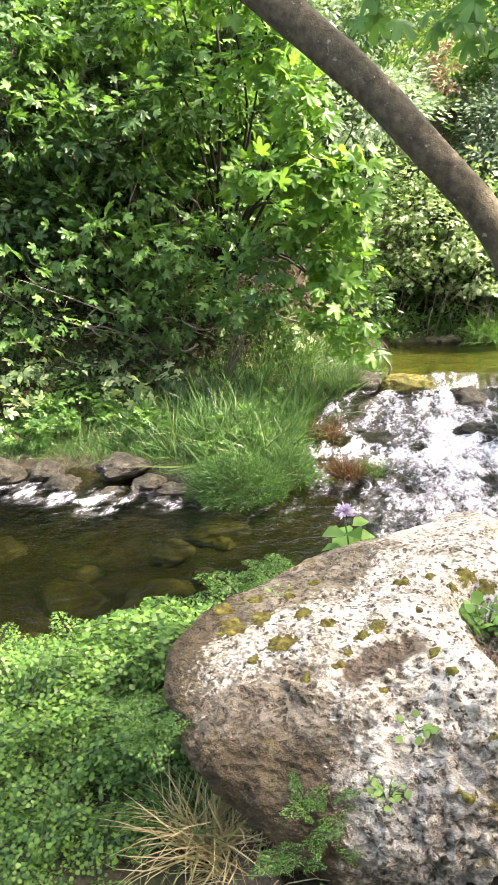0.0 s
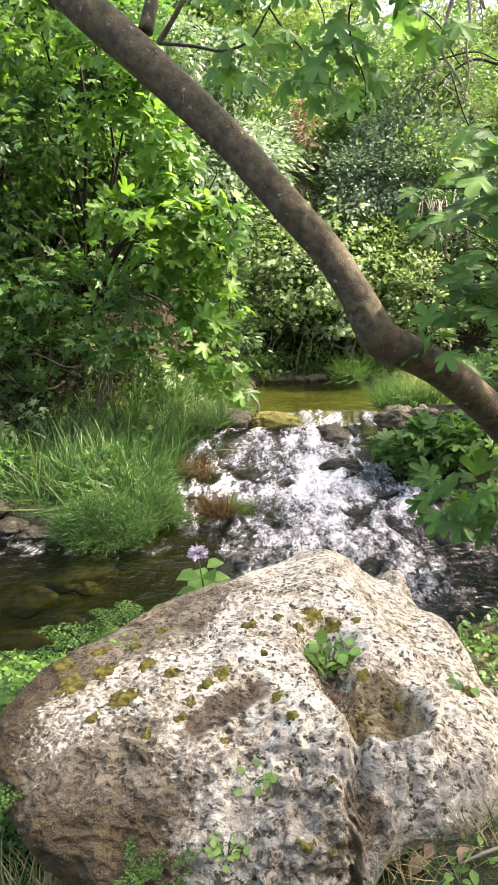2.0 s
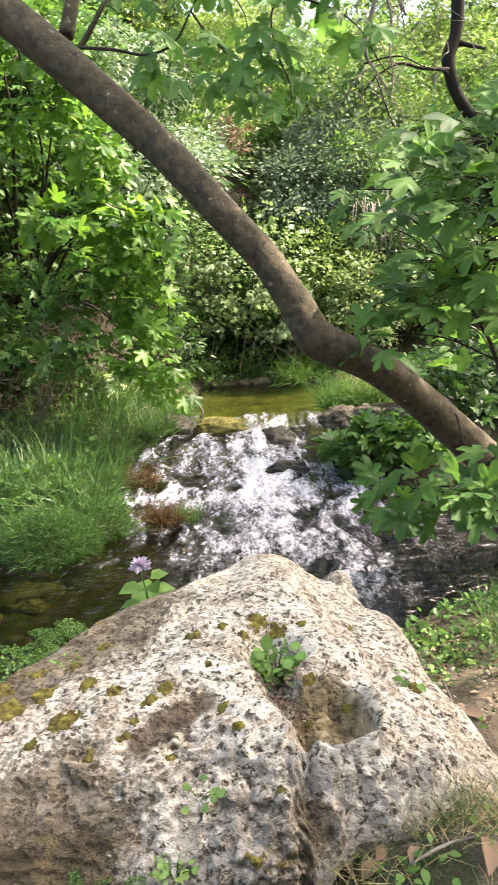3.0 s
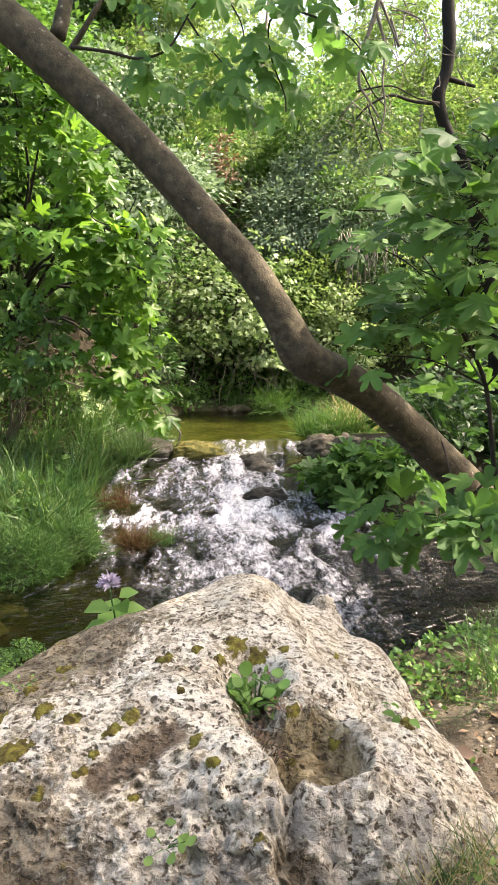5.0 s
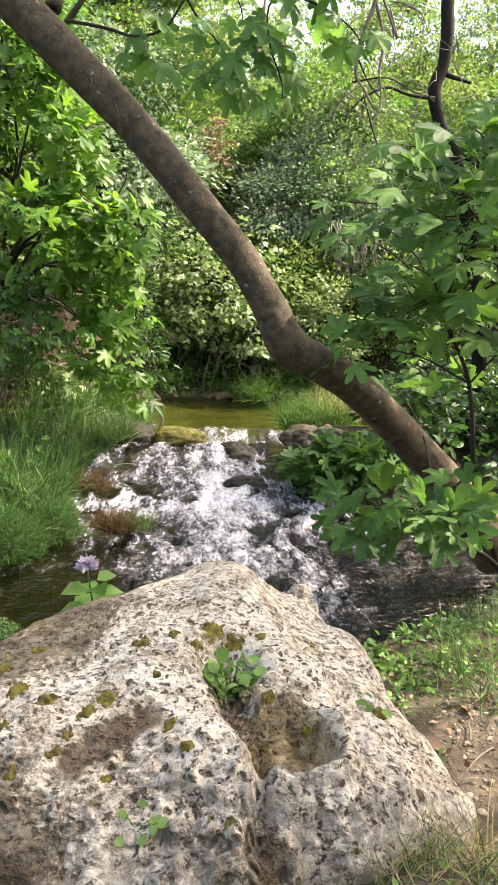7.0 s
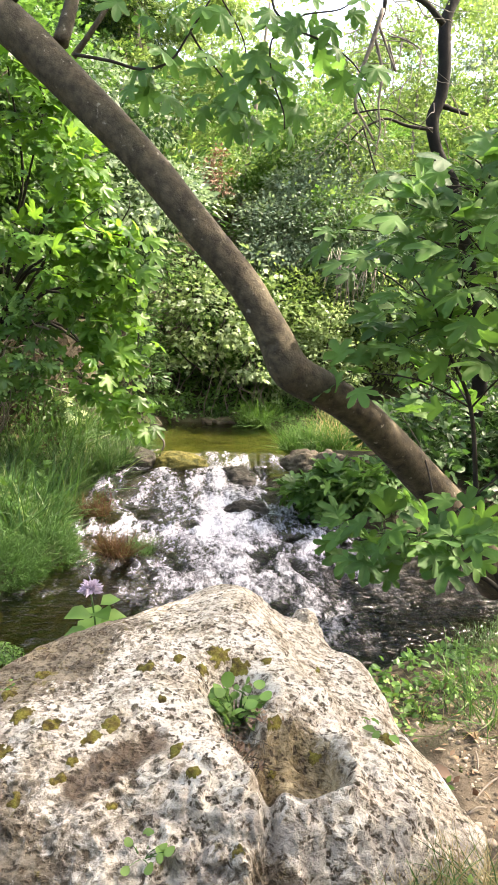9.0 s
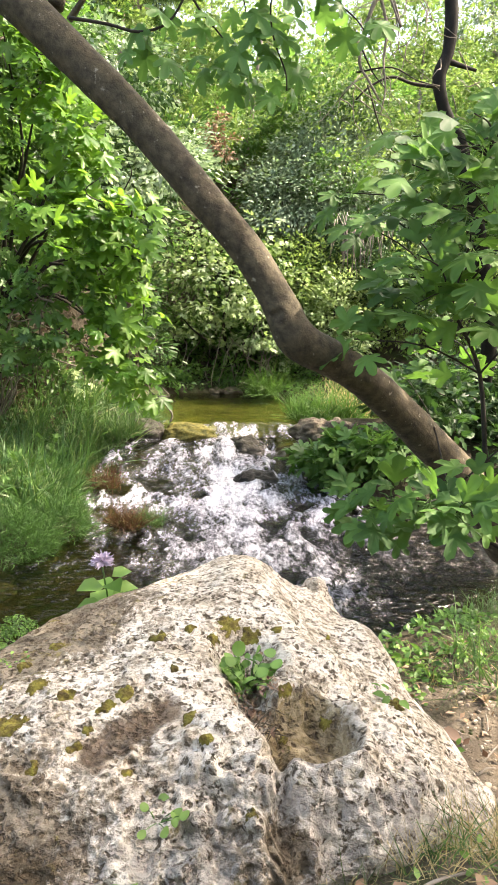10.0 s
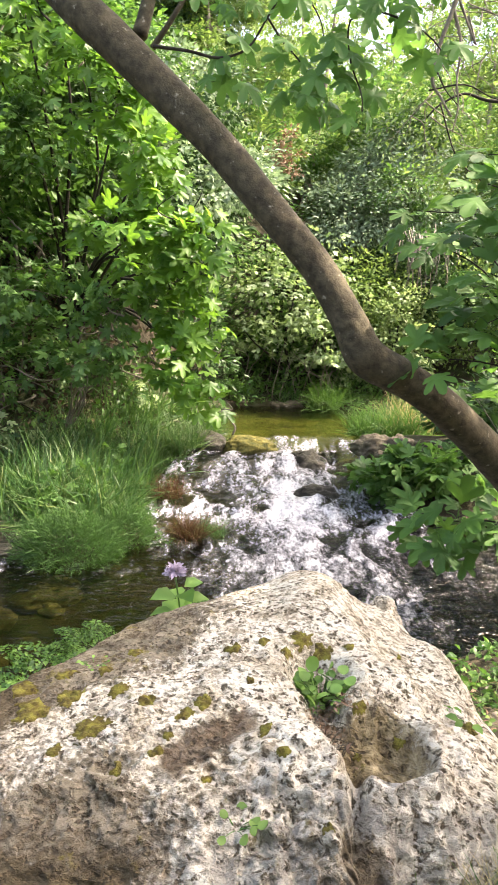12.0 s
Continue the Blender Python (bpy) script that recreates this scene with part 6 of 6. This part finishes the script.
shrub("bank_undergrowth", (3.4, 8.0, gz(3.4, 8.0)), shade, OVAL, (0.08, 0.16), LEAF_DARK, "dark leafy undergrowth on the bank behind the leaning trunk", 227, 0, category="undergrowth")

r = np.random.default_rng(225)
weeds = []
for k in range(24):
    x = r.uniform(-5.0, -1.2)
    y = r.uniform(6.0, 7.3)
    if shore(np.array([x]), np.array([y]))[0] > 0.15:
        weeds.append(((x, y, gz(x, y) + r.uniform(0.05, 0.3)), (0.16, 0.14, 0.13), 60))
shrub("bank_weeds", (-3.0, 6.6, gz(-3.0, 6.6)), weeds, FIG_LEAF_FAR, (0.06, 0.13), LEAF_MID, "broad-leaved weeds among the grass of the far bank", 226, 0, category="weeds", shell=0.2)

# ---- stones of the riffle and the bed ----
for k, (x, y, z, rad) in enumerate(((-4.10, 5.72, -0.44, 0.32), (-2.80, 5.98, -0.40, 0.25), (-2.45, 5.80, -0.50, 0.20), (-3.30, 5.70, -0.53, 0.24), (-2.15, 5.70, -0.56, 0.22), (-1.92, 5.86, -0.48, 0.18), (-2.75, 5.60, -0.58, 0.20), (-3.60, 5.92, -0.46, 0.20), (-4.70, 5.50, -0.50, 0.26), (-3.62, 5.46, -0.60, 0.20))):
    stone("riffle_stone", (x, y, z), (rad, rad * 0.75, rad * 0.48), 230 + k, STONE_WET, "rounded brown stone in the shallow riffle", "stone", "stones of the riffle", turn=k * 0.7, rough=0.35)
r = np.random.default_rng(240)
for k in range(28):
    x, y = r.uniform(-3.6, 1.8), r.uniform(3.2, 5.4)
    if shore(np.array([x]), np.array([y]))[0] > -0.25 or x > -0.3:
        continue
    rad = r.uniform(0.10, 0.28)
    stone("bed_stone", (x, y, gz(x, y) - 0.05 * rad), (rad, rad * r.uniform(0.6, 0.9), rad * 0.5), 241 + k, STONE_BED, "ochre stone lying under the clear water", "stone", "stones of the streambed", n=12, rough=0.4, turn=r.uniform(0, 3))
for k in range(20):
    x, y = r.uniform(-0.7, 1.3), r.uniform(6.2, 9.0)
    rad = r.uniform(0.10, 0.2)
    stone("cascade_rock", (x, y, float(water_level(np.array(x), np.array(y))) - 0.08 - 0.5 * rad), (rad, rad * 0.8, rad * 0.7), 300 + k, STONE_WET, "wet dark rock under the cascade", "rock", "rocks of the cascade", n=9, turn=r.uniform(0, 3))

# ---- the near bank: maidenhair ferns ----
def fan_leaflet():
    v = [(0, 0, 0), (-0.45, 0.55, 0.04), (-0.18, 0.86, 0.0), (0.18, 0.86, 0.0), (0.45, 0.55, 0.04)]
    return np.array(v), np.array([(0, 1, 2), (0, 2, 3), (0, 3, 4)])


def fern_frond(seed, pinnae=9):
    """A maidenhair frond of unit length: a dark arching stalk and fan leaflets on side stalks."""
    r = np.random.default_rng(seed)
    k = np.linspace(0, 1, 9)
    ang = 0.2 + 1.25 * k
    y, z = np.concatenate([[0], np.cumsum(np.sin(ang[1:]) / 8)]), np.concatenate([[0], np.cumsum(np.cos(ang[1:]) / 8)])
    spine = np.stack([0.03 * np.sin(5 * k + seed), y, z], 1)
    places, turns, sizes = [], [], []
    for i in range(pinnae):
        at = 0.28 + 0.68 * i / (pinnae - 1)
        root = np.array([np.interp(at, k, spine[:, c]) for c in range(3)])
        fwd = unit(np.array([np.interp(min(at + 0.05, 1), k, spine[:, c]) for c in range(3)]) - root)
        for side in (-1, 1):
            ln = 0.34 * (1 - 0.75 * (i / (pinnae - 1))) * r.uniform(0.8, 1.15)
            way = unit(fwd * 0.55 + np.array([side, 0, -0.15]))
            count = max(2, int(8 * ln / 0.34))
            for j in range(count):
                q = root + way * ln * (j + 0.6) / count
                for s2 in (-1, 1):
                    d = unit(way * 0.4 + fwd * 0.8 * s2 + 0.25 * r.normal(size=3))
                    places.append(q)
                    turns.append((unit(np.array([0, -0.25, 1.0]) + 0.6 * r.normal(size=3)), d))
                    sizes.append(r.uniform(0.04, 0.068))
    n, a = np.array([t[0] for t in turns]), np.array([t[1] for t in turns])
    leaves = scatter(fan_leaflet(), np.array(places), frames_of(n, a), np.array(sizes))
    return leaves, tube(spine, np.linspace(0.006, 0.002, 9), 4, cap=False)


FROND = []
for k in range(4):
    lv, st = fern_frond(400 + k)
    v, f = join([lv, st])
    me = mesh_of("fern_frond", v, f, [FERN, BARK_DARK])
    idx = np.zeros(len(f), np.int32)
    idx[len(lv[1]):] = 1
    me.polygons.foreach_set("material_index", idx)
    FROND.append(me)


def fern(x, y, z, count, length, seed, spread=0.12, label="bright green maidenhair fern on the bank"):
    ob = thing("maidenhair_fern", (x, y, z), label, "fern", "maidenhair ferns of the bank")
    r = np.random.default_rng(seed)
    for k in range(count):
        a = r.uniform(0, 6.283)
        out = np.array([math.cos(a), math.sin(a), 0])
        lean = r.uniform(0.05, 0.9)
        zax = unit(np.array([0, 0, 1.0]) + out * lean * 0.8)
        yax = unit(out - zax * (out @ zax))
        xax = np.cross(yax, zax)
        p = np.array([x, y, z]) + np.array([r.normal() * spread, r.normal() * spread, -0.02])
        m = Matrix.Translation(p) @ Matrix(np.stack([xax, yax, zax], 1).tolist()).to_4x4() @ Matrix.Scale(r.uniform(*length), 4)
        place_part("frond", FROND[k % 4], m, ob)
    return ob


for k, (x, y, cnt, lo, hi) in enumerate(((-1.0, 1.75, 46, 0.24, 0.40), (-1.35, 2.05, 46, 0.25, 0.42), (-0.95, 2.25, 44, 0.26, 0.42), (-1.15, 2.6, 40, 0.24, 0.40), (-1.6, 2.4, 40, 0.22, 0.38), (-0.78, 2.62, 34, 0.26, 0.42), (-1.3, 1.5, 40, 0.22, 0.36), (-0.92, 1.4, 34, 0.18, 0.30), (-1.75, 1.9, 38, 0.22, 0.36), (-0.42, 2.66, 20, 0.22, 0.36), (-1.2, 1.1, 26, 0.2, 0.3), (-0.85, 2.0, 30, 0.25, 0.4), (-1.85, 2.55, 26, 0.2, 0.34), (-1.6, 1.4, 26, 0.2, 0.32))):
    fern(x, y, gz(x, y), int(0.7 * cnt), (lo, hi), 420 + k)
for k, (x, y, cnt, lo, hi) in enumerate(((-0.21, 1.47, 6, 0.08, 0.13), (-0.18, 1.44, 6, 0.07, 0.12), (-0.16, 1.37, 6, 0.07, 0.12), (-0.25, 1.40, 4, 0.06, 0.1), (-0.66, 1.60, 10, 0.10, 0.2))):
    fern(x, y, on_boulder(x, y) - 0.01, cnt, (lo, hi), 440 + k, 0.03, "small maidenhair fern growing at the boulder's foot")

for k, (x, y, cnt, lo, hi) in enumerate(((-0.47, 2.36, 9, 0.10, 0.20), (-0.36, 2.50, 9, 0.10, 0.18), (-0.22, 2.60, 8, 0.10, 0.18), (-0.08, 2.70, 6, 0.08, 0.14), (-0.58, 2.22, 9, 0.14, 0.24))):
    fern(x, y, on_boulder(x, y) - 0.03, cnt, (lo, hi), 450 + k, 0.03, "small maidenhair fern behind the boulder")
for k, (x, y) in enumerate(((-0.80, 2.36), (-0.95, 2.46), (-0.70, 2.50))):
    fern(x, y, gz(x, y), 26, (0.36, 0.56), 456 + k)

# ---- small things on and by the boulder ----
def round_leaf(n=10):
    """A nearly round cupped leaf, stalk end at the origin."""
    a = np.linspace(0, 2 * np.pi, n, endpoint=False)
    v = np.concatenate([[(0, 0.5, -0.04)], np.stack([0.44 * np.sin(a), 0.5 - 0.5 * np.cos(a), 0.07 * np.cos(2 * a)], 1)])
    return v, np.array([(0, 1 + (i + 1) % n, 1 + i) for i in range(n)])


PLANT_LEAF = leaf_material("rock_plant_leaf", (0.05, 0.12, 0.022), (0.17, 0.30, 0.07), (0.20, 0.38, 0.06), 0.33, 0.45)
ROUND_MESH = mesh_of("round_leaf", *round_leaf(), PLANT_LEAF)
OVAL_MESH = mesh_of("oval_leaf", *simple_leaf(1.0, 0.6, 0.1, 0.12), PLANT_LEAF)
YOUNG = leaf_material("young_leaf", (0.12, 0.21, 0.05), (0.19, 0.30, 0.08), (0.28, 0.44, 0.08), 0.35, 0.5)
YOUNG_MESH = mesh_of("young_leaf", *round_leaf(), YOUNG)


def rock_plant(name, x, y, z, count, height, size, mesh, label, seed, spread=0.1):
    ob = thing(name, (x, y, z), label, "plant")
    r = np.random.default_rng(seed)
    geos = []
    for k in range(count):
        a, h = r.uniform(0, 6.283), r.uniform(0.3, 1.0) * height
        out = np.array([math.cos(a), math.sin(a), 0])
        foot = np.array([x, y, z - 0.01]) + 0.15 * spread * out
        tip = foot + out * spread * r.uniform(0.05, 1.0) + np.array([0, 0, h])
        geos.append(tube([foot, (foot + tip) / 2 + np.array([0, 0, 0.15 * h]), tip], [0.0012, 0.001, 0.0008], 4, cap=False))
        n = unit(np.array([0, -0.35, 1.0]) + 0.35 * r.normal(size=3))
        t = frames_of(n[None], unit(out + 0.4 * r.normal(size=3))[None])[0]
        place_part("leaf", mesh, Matrix.Translation(tip) @ Matrix(t.tolist()).to_4x4() @ Matrix.Scale(r.uniform(*size), 4), ob)
    part("stalk_tuft", join(geos), SEDGE, ob)
    return ob


rock_plant("rock_plant", 0.215, 2.03, on_boulder(0.215, 2.03), 76, 0.09, (0.016, 0.042), ROUND_MESH, "small round-leaved green plant in a hollow of the boulder", 500, 0.06)
rock_plant("seedling", 0.02, 1.605, on_boulder(0.02, 1.605), 9, 0.025, (0.017, 0.034), YOUNG_MESH, "pale green seedling with round leaves on the boulder", 501, 0.04)
rock_plant("weed", -0.03, 1.49, on_boulder(-0.03, 1.49), 24, 0.03, (0.011, 0.024), YOUNG_MESH, "tiny pale weed on the boulder's front", 502, 0.04)
rock_plant("weed", 0.62, 2.10, on_boulder(0.62, 2.10), 6, 0.02, (0.025, 0.04), OVAL_MESH, "small flat weed on the boulder's shoulder", 503, 0.04)
rock_plant("weed", -0.40, 2.10, on_boulder(-0.40, 2.10), 14, 0.02, (0.010, 0.018), OVAL_MESH, "small weed on the boulder's top", 504, 0.04)
for k, (x, y, n) in enumerate(((0.82, 2.75, 50), (1.02, 2.95, 56), (0.92, 3.15, 40), (1.25, 3.1, 40), (0.86, 2.45, 20))):
    rock_plant("bank_weed", x, y, gz(x, y), n, 0.05, (0.016, 0.032), OVAL_MESH, "low leafy green weed on the bank beside the boulder", 510 + k, 0.10)

low = [((x, y, gz(x, y) + 0.015), (0.10, 0.09, 0.022), 44) for x, y in ((0.80, 2.85), (0.92, 3.05), (1.02, 3.25), (0.88, 3.22), (1.12, 3.4), (1.2, 3.2), (1.3, 3.45), (1.08, 3.05), (0.75, 2.68), (1.4, 3.6), (1.45, 3.3), (1.25, 3.6), (0.98, 2.85), (1.5, 3.75), (1.6, 3.5))]
shrub("creeping_weed", (1.0, 3.1, gz(1.0, 3.1)), low, OVAL, (0.03, 0.055), LEAF_MID, "low-green leafy weeds along the bank beside the boulder", 515, 0, category="weeds", shell=0.2)

# the flowering plant behind the boulder
FLOWER_LEAF = mesh_of("flower_leaf", *simple_leaf(1.0, 0.80, 0.16, 0.12), PLANT_LEAF)
flower = thing("flowering_plant", (-0.25, 2.70, 0.20), "leafy plant with one lilac flower head behind the boulder", "flower")
flower_stem = part("stem", tube([(-0.25, 2.70, 0.15), (-0.24, 2.70, 0.38), (-0.262, 2.69, 0.585)], [0.004, 0.0035, 0.003], 6, 0, 0, 4), SEDGE, flower)
r = np.random.default_rng(520)
d = unit(r.normal(size=(130, 3)))
d[:, 2] = np.abs(d[:, 2]) - 0.25
part("flower_head", scatter(simple_leaf(1.0, 0.3), np.array([-0.262, 2.69, 0.60]) + d * 0.008, frames_of(r.normal(size=(130, 3)), unit(d)), r.uniform(0.025, 0.042, 130)), PETAL, flower, "pale lilac spiky flower head", "stuff")
for k in range(9):
    h = 0.40 + 0.15 * k / 9
    a = 1.6 * k + 0.3
    out = np.array([math.cos(a), math.sin(a), 0.15])
    p = np.array([-0.245, 2.70, h]) + out * 0.015
    t = frames_of(unit(np.array([0, -0.35, 1.0]) + 0.2 * r.normal(size=3))[None], unit(out)[None])[0]
    place_part("leaf", FLOWER_LEAF, Matrix.Translation(p) @ Matrix(t.tolist()).to_4x4() @ Matrix.Scale(r.uniform(0.085, 0.12) * (1.2 - 0.45 * k / 9), 4), flower_stem)

# dry litter in the boulder's hollow
r = np.random.default_rng(560)
hollow_litter = thing("twig_litter", (0.24, 1.84, on_boulder(0.24, 1.84)), "brown twig and leaf litter in the boulder's hollow", "litter")
for k in range(60):
    k2 = r.uniform(-1, 1)
    x, y = 0.232 + r.normal() * 0.02 - 0.02 * k2, 1.90 + 0.10 * k2 + r.normal() * 0.02
    z = on_boulder(x, y) + r.uniform(0.002, 0.012)
    a = r.uniform(0, 3.14)
    d = np.array([math.cos(a), math.sin(a), r.normal() * 0.15]) * r.uniform(0.008, 0.035)
    part("twig", tube([np.array([x, y, z]) - d, np.array([x, y, z + 0.004]), np.array([x, y, z]) + d], [0.0010, 0.0012, 0.0008], 4), BARK_GREY if k % 4 == 0 else BARK, hollow_litter)
n = 150
pts = np.stack([0.238 + r.normal(size=n) * 0.025, 1.91 + r.normal(size=n) * 0.06, np.zeros(n)], 1)
pts[:, 2] = [on_boulder(a, b) + 0.006 for a, b in pts[:, :2]]
part("dead_leaves", scatter(QUAD, pts, frames_of(unit(np.array([0, 0, 1.0]) + 0.5 * r.normal(size=(n, 3))), r.normal(size=(n, 3))), r.uniform(0.008, 0.022, n)), LITTER, hollow_litter, kind="stuff")

# dry grass at the boulder's foot and on the bank
tussock("dry_tussock", -0.50, 1.62, gz(-0.50, 1.62) + 0.02, 0.10, 0.06, 330, (0.18, 0.40), STRAW, "dry straw-coloured grass tussock at the boulder's foot", 570, 0.55, None, 0.6, BLADES[1:])
tussock("dry_tussock", -0.40, 1.55, gz(-0.40, 1.55), 0.10, 0.06, 220, (0.14, 0.32), STRAW, "dry straw-coloured grass tussock on the bank", 571, 0.5, None, 0.9)
tussock("green_tussock", -0.60, 1.66, gz(-0.60, 1.66), 0.10, 0.08, 110, (0.15, 0.34), SEDGE, "green grass tussock at the boulder's foot", 572, 0.9, None, 0.6)
tussock("foot_grass", 0.72, 1.66, gz(0.72, 1.66), 0.14, 0.07, 170, (0.10, 0.26), STRAW, "half dry grass tussock before the boulder", 573, 0.5, None, 0.8)
tussock("foot_grass", 0.68, 1.64, gz(0.68, 1.64), 0.14, 0.07, 110, (0.10, 0.24), GRASS, "green grass tussock before the boulder", 574, 0.6, None, 0.8)
for k, (x, y) in enumerate(((0.42, 1.56), (0.56, 1.60), (0.34, 1.50), (0.70, 1.58))):
    tussock("foot_grass", x, y, gz(x, y), 0.10, 0.06, 90, (0.06, 0.18), STRAW, "half dry grass tussock before the boulder", 690 + k, 0.5, None, 0.9, BLADES[1:])
    tussock("foot_grass", x + 0.05, y, gz(x + 0.05, y), 0.10, 0.06, 50, (0.06, 0.16), GRASS, "green grass tussock before the boulder", 695 + k, 0.6, None, 0.8)
rr = np.random.default_rng(699)
for k in range(7):
    x, y = rr.uniform(0.30, 0.75), rr.uniform(1.42, 1.58)
    fern(x, y, gz(x, y), 4, (0.05, 0.09), 620 + k, 0.03, "tiny fern among the dry grass before the boulder") if k % 3 == 0 else rock_plant("bank_weed", x, y, gz(x, y), 9, 0.04, (0.02, 0.035), OVAL_MESH, "small green weed among the dry grass", 630 + k, 0.05)
tussock("foot_grass", 0.95, 1.85, gz(0.95, 1.85), 0.12, 0.10, 150, (0.08, 0.22), GRASS, "green grass tussock beside the boulder", 575, 0.6, None, 0.8)
tussock("bank_sedge", 1.45, 3.25, gz(1.45, 3.25), 0.25, 0.2, 120, (0.06, 0.14), GRASS, "long green grass arching on the bank", 576, 0.7, (-0.6, 0.2, 0), 0.5)
tussock("bank_sedge", 1.75, 3.7, gz(1.75, 3.7), 0.3, 0.25, 160, (0.08, 0.16), GRASS, "long green grass arching over the water", 577, 0.7, (-0.6, 0.2, 0), 0.5)
tussock("bank_sedge", 1.15, 2.95, gz(1.15, 2.95), 0.30, 0.25, 200, (0.06, 0.15), STRAW, "dry grass on the bank", 578, 0.6, (0.3, -0.5, 0), 0.8)
for k, (x, y) in enumerate(((1.72, 3.72), (1.9, 3.9), (2.05, 4.1), (1.6, 3.6))):
    tussock("bank_sedge", x, y, gz(x, y), 0.16, 0.14, 120, (0.08, 0.18), GRASS, "long green grass arching over the water", 584 + k, 0.7, (-0.5, 0.3, 0), 0.5)
tussock("bank_sedge", 1.29, 3.14, gz(1.29, 3.14), 0.12, 0.1, 36, (0.18, 0.42), SEDGE, "long green grass arching over the water", 591, 0.8, (-0.7, 0.1, 0), 0.5)
tussock("bank_sedge", 1.28, 2.95, gz(1.28, 2.95), 0.15, 0.2, 90, (0.15, 0.42), GRASS, "long green grass arching on the bank", 580, 0.7, (-0.7, 0.0, 0), 0.6)
tussock("bank_sedge", 1.45, 2.75, gz(1.45, 2.75), 0.30, 0.15, 110, (0.12, 0.30), GRASS, "green grass lying on the bank", 579, 0.6, (-0.8, 0.0, 0), 0.8)

# pebbles, dead leaves and sticks on the bare earth
PEB = [mesh_of("pebble", *stone_geo((0, 0, 0), (1, 0.8, 0.55), 600 + k, n=5, rough=0.3), PEBBLE) for k in range(5)]
pebbles = thing("path_gravel", (1.2, 2.3, gz(1.2, 2.3)), "pale pebbles and grit on the trodden earth", "gravel", kind="stuff")
r = np.random.default_rng(610)
for k in range(260):
    x, y = r.uniform(0.75, 2.0), r.uniform(1.3, 2.9)
    s = 0.005 + 0.020 * r.random() ** 3
    place_part("pebble", PEB[k % 5], Matrix.Translation((x, y, gz(x, y) + 0.2 * s)) @ pose(0, 0, 0, r.uniform(-20, 20), r.uniform(-20, 20), r.uniform(0, 360)) @ Matrix.Scale(s, 4), pebbles)
n = 5200
gp = np.stack([0.75 + 1.5 * r.random(n) ** 0.8, r.uniform(1.3, 3.2, n), np.zeros(n)], 1)
gp = gp[fbm(gp, 3.0, 3, 611) + 0.25 * r.random(n) > 0.50]
gp[:, 2] = ground_z(gp[:, 0], gp[:, 1]) + 0.001
n = len(gp)
grit_v, grit_f = stone_geo((0, 0, 0), (1, 0.8, 0.6), 605, n=3, rough=0.3)
for name, part_, mat in (("clods", slice(0, n * 2 // 3), STONE), ("grit", slice(n * 2 // 3, n), PEBBLE)):
    q = gp[part_]
    part(name, scatter((grit_v, grit_f), q, frames_of(np.array([0, 0, 1.0]) + 0.4 * r.normal(size=(len(q), 3)), r.normal(size=(len(q), 3))), 0.0025 + 0.010 * r.random(len(q)) ** 2.5), mat, pebbles, kind="stuff", smooth=False)
n = 900
lp = np.stack([0.7 + 1.5 * r.random(n), r.uniform(1.4, 3.3, n), np.zeros(n)], 1)
lp[:, 2] = ground_z(lp[:, 0], lp[:, 1]) + r.uniform(0.002, 0.012, n)
bits = new("litter_bits", mesh_of("litter_bits", *scatter(QUAD, lp, frames_of(unit(np.array([0, 0, 1.0]) + 0.35 * r.normal(size=(n, 3))), r.normal(size=(n, 3))), r.uniform(0.012, 0.045, n)), LITTER))
tagged(bits, "small brown leaf fragments strewn over the trodden earth", "leaf litter", kind="stuff")
for k in range(14):
    x, y = (r.uniform(0.2, 0.9), r.uniform(1.45, 1.8)) if k < 8 else (r.uniform(0.9, 1.7), r.uniform(1.7, 2.8))
    me = mesh_of("dead_leaf", *simple_leaf(1.0, 0.55, 0.25, 0.2), LITTER)
    ob = new("dead_leaf", me)
    ob.matrix_basis = Matrix.Translation((x, y, gz(x, y) + 0.012)) @ pose(0, 0, 0, r.uniform(-20, 20), r.uniform(-20, 20), r.uniform(0, 360)) @ Matrix.Scale(r.uniform(0.05, 0.10), 4)
    tagged(ob, "curled brown dead leaf on the ground", "leaf", "dead leaves on the ground")
for k in range(26):
    x, y = (r.uniform(-0.8, 0.9), r.uniform(1.1, 1.7)) if k < 14 else (r.uniform(0.9, 1.9), r.uniform(1.7, 3.0))
    a, ln = r.uniform(0, 3.14), r.uniform(0.08, 0.3)
    d = np.array([math.cos(a), math.sin(a), 0]) * ln / 2
    c = np.array([x, y, gz(x, y) + 0.008])
    ob = thing("stick", c, "thin dry stick lying on the ground", "stick", "sticks on the ground")
    part("twig", tube([c - d, c + np.array([0, 0, 0.012]), c + d], [0.003, 0.004, 0.0025], 5, 0.1, k, 3), BARK_GREY, ob)
stone("foot_stone", (-0.36, 1.50, gz(-0.36, 1.50) + 0.01), (0.16, 0.07, 0.06), 640, STONE, "flat brown stone half buried at the boulder's foot", "stone", turn=-0.9)
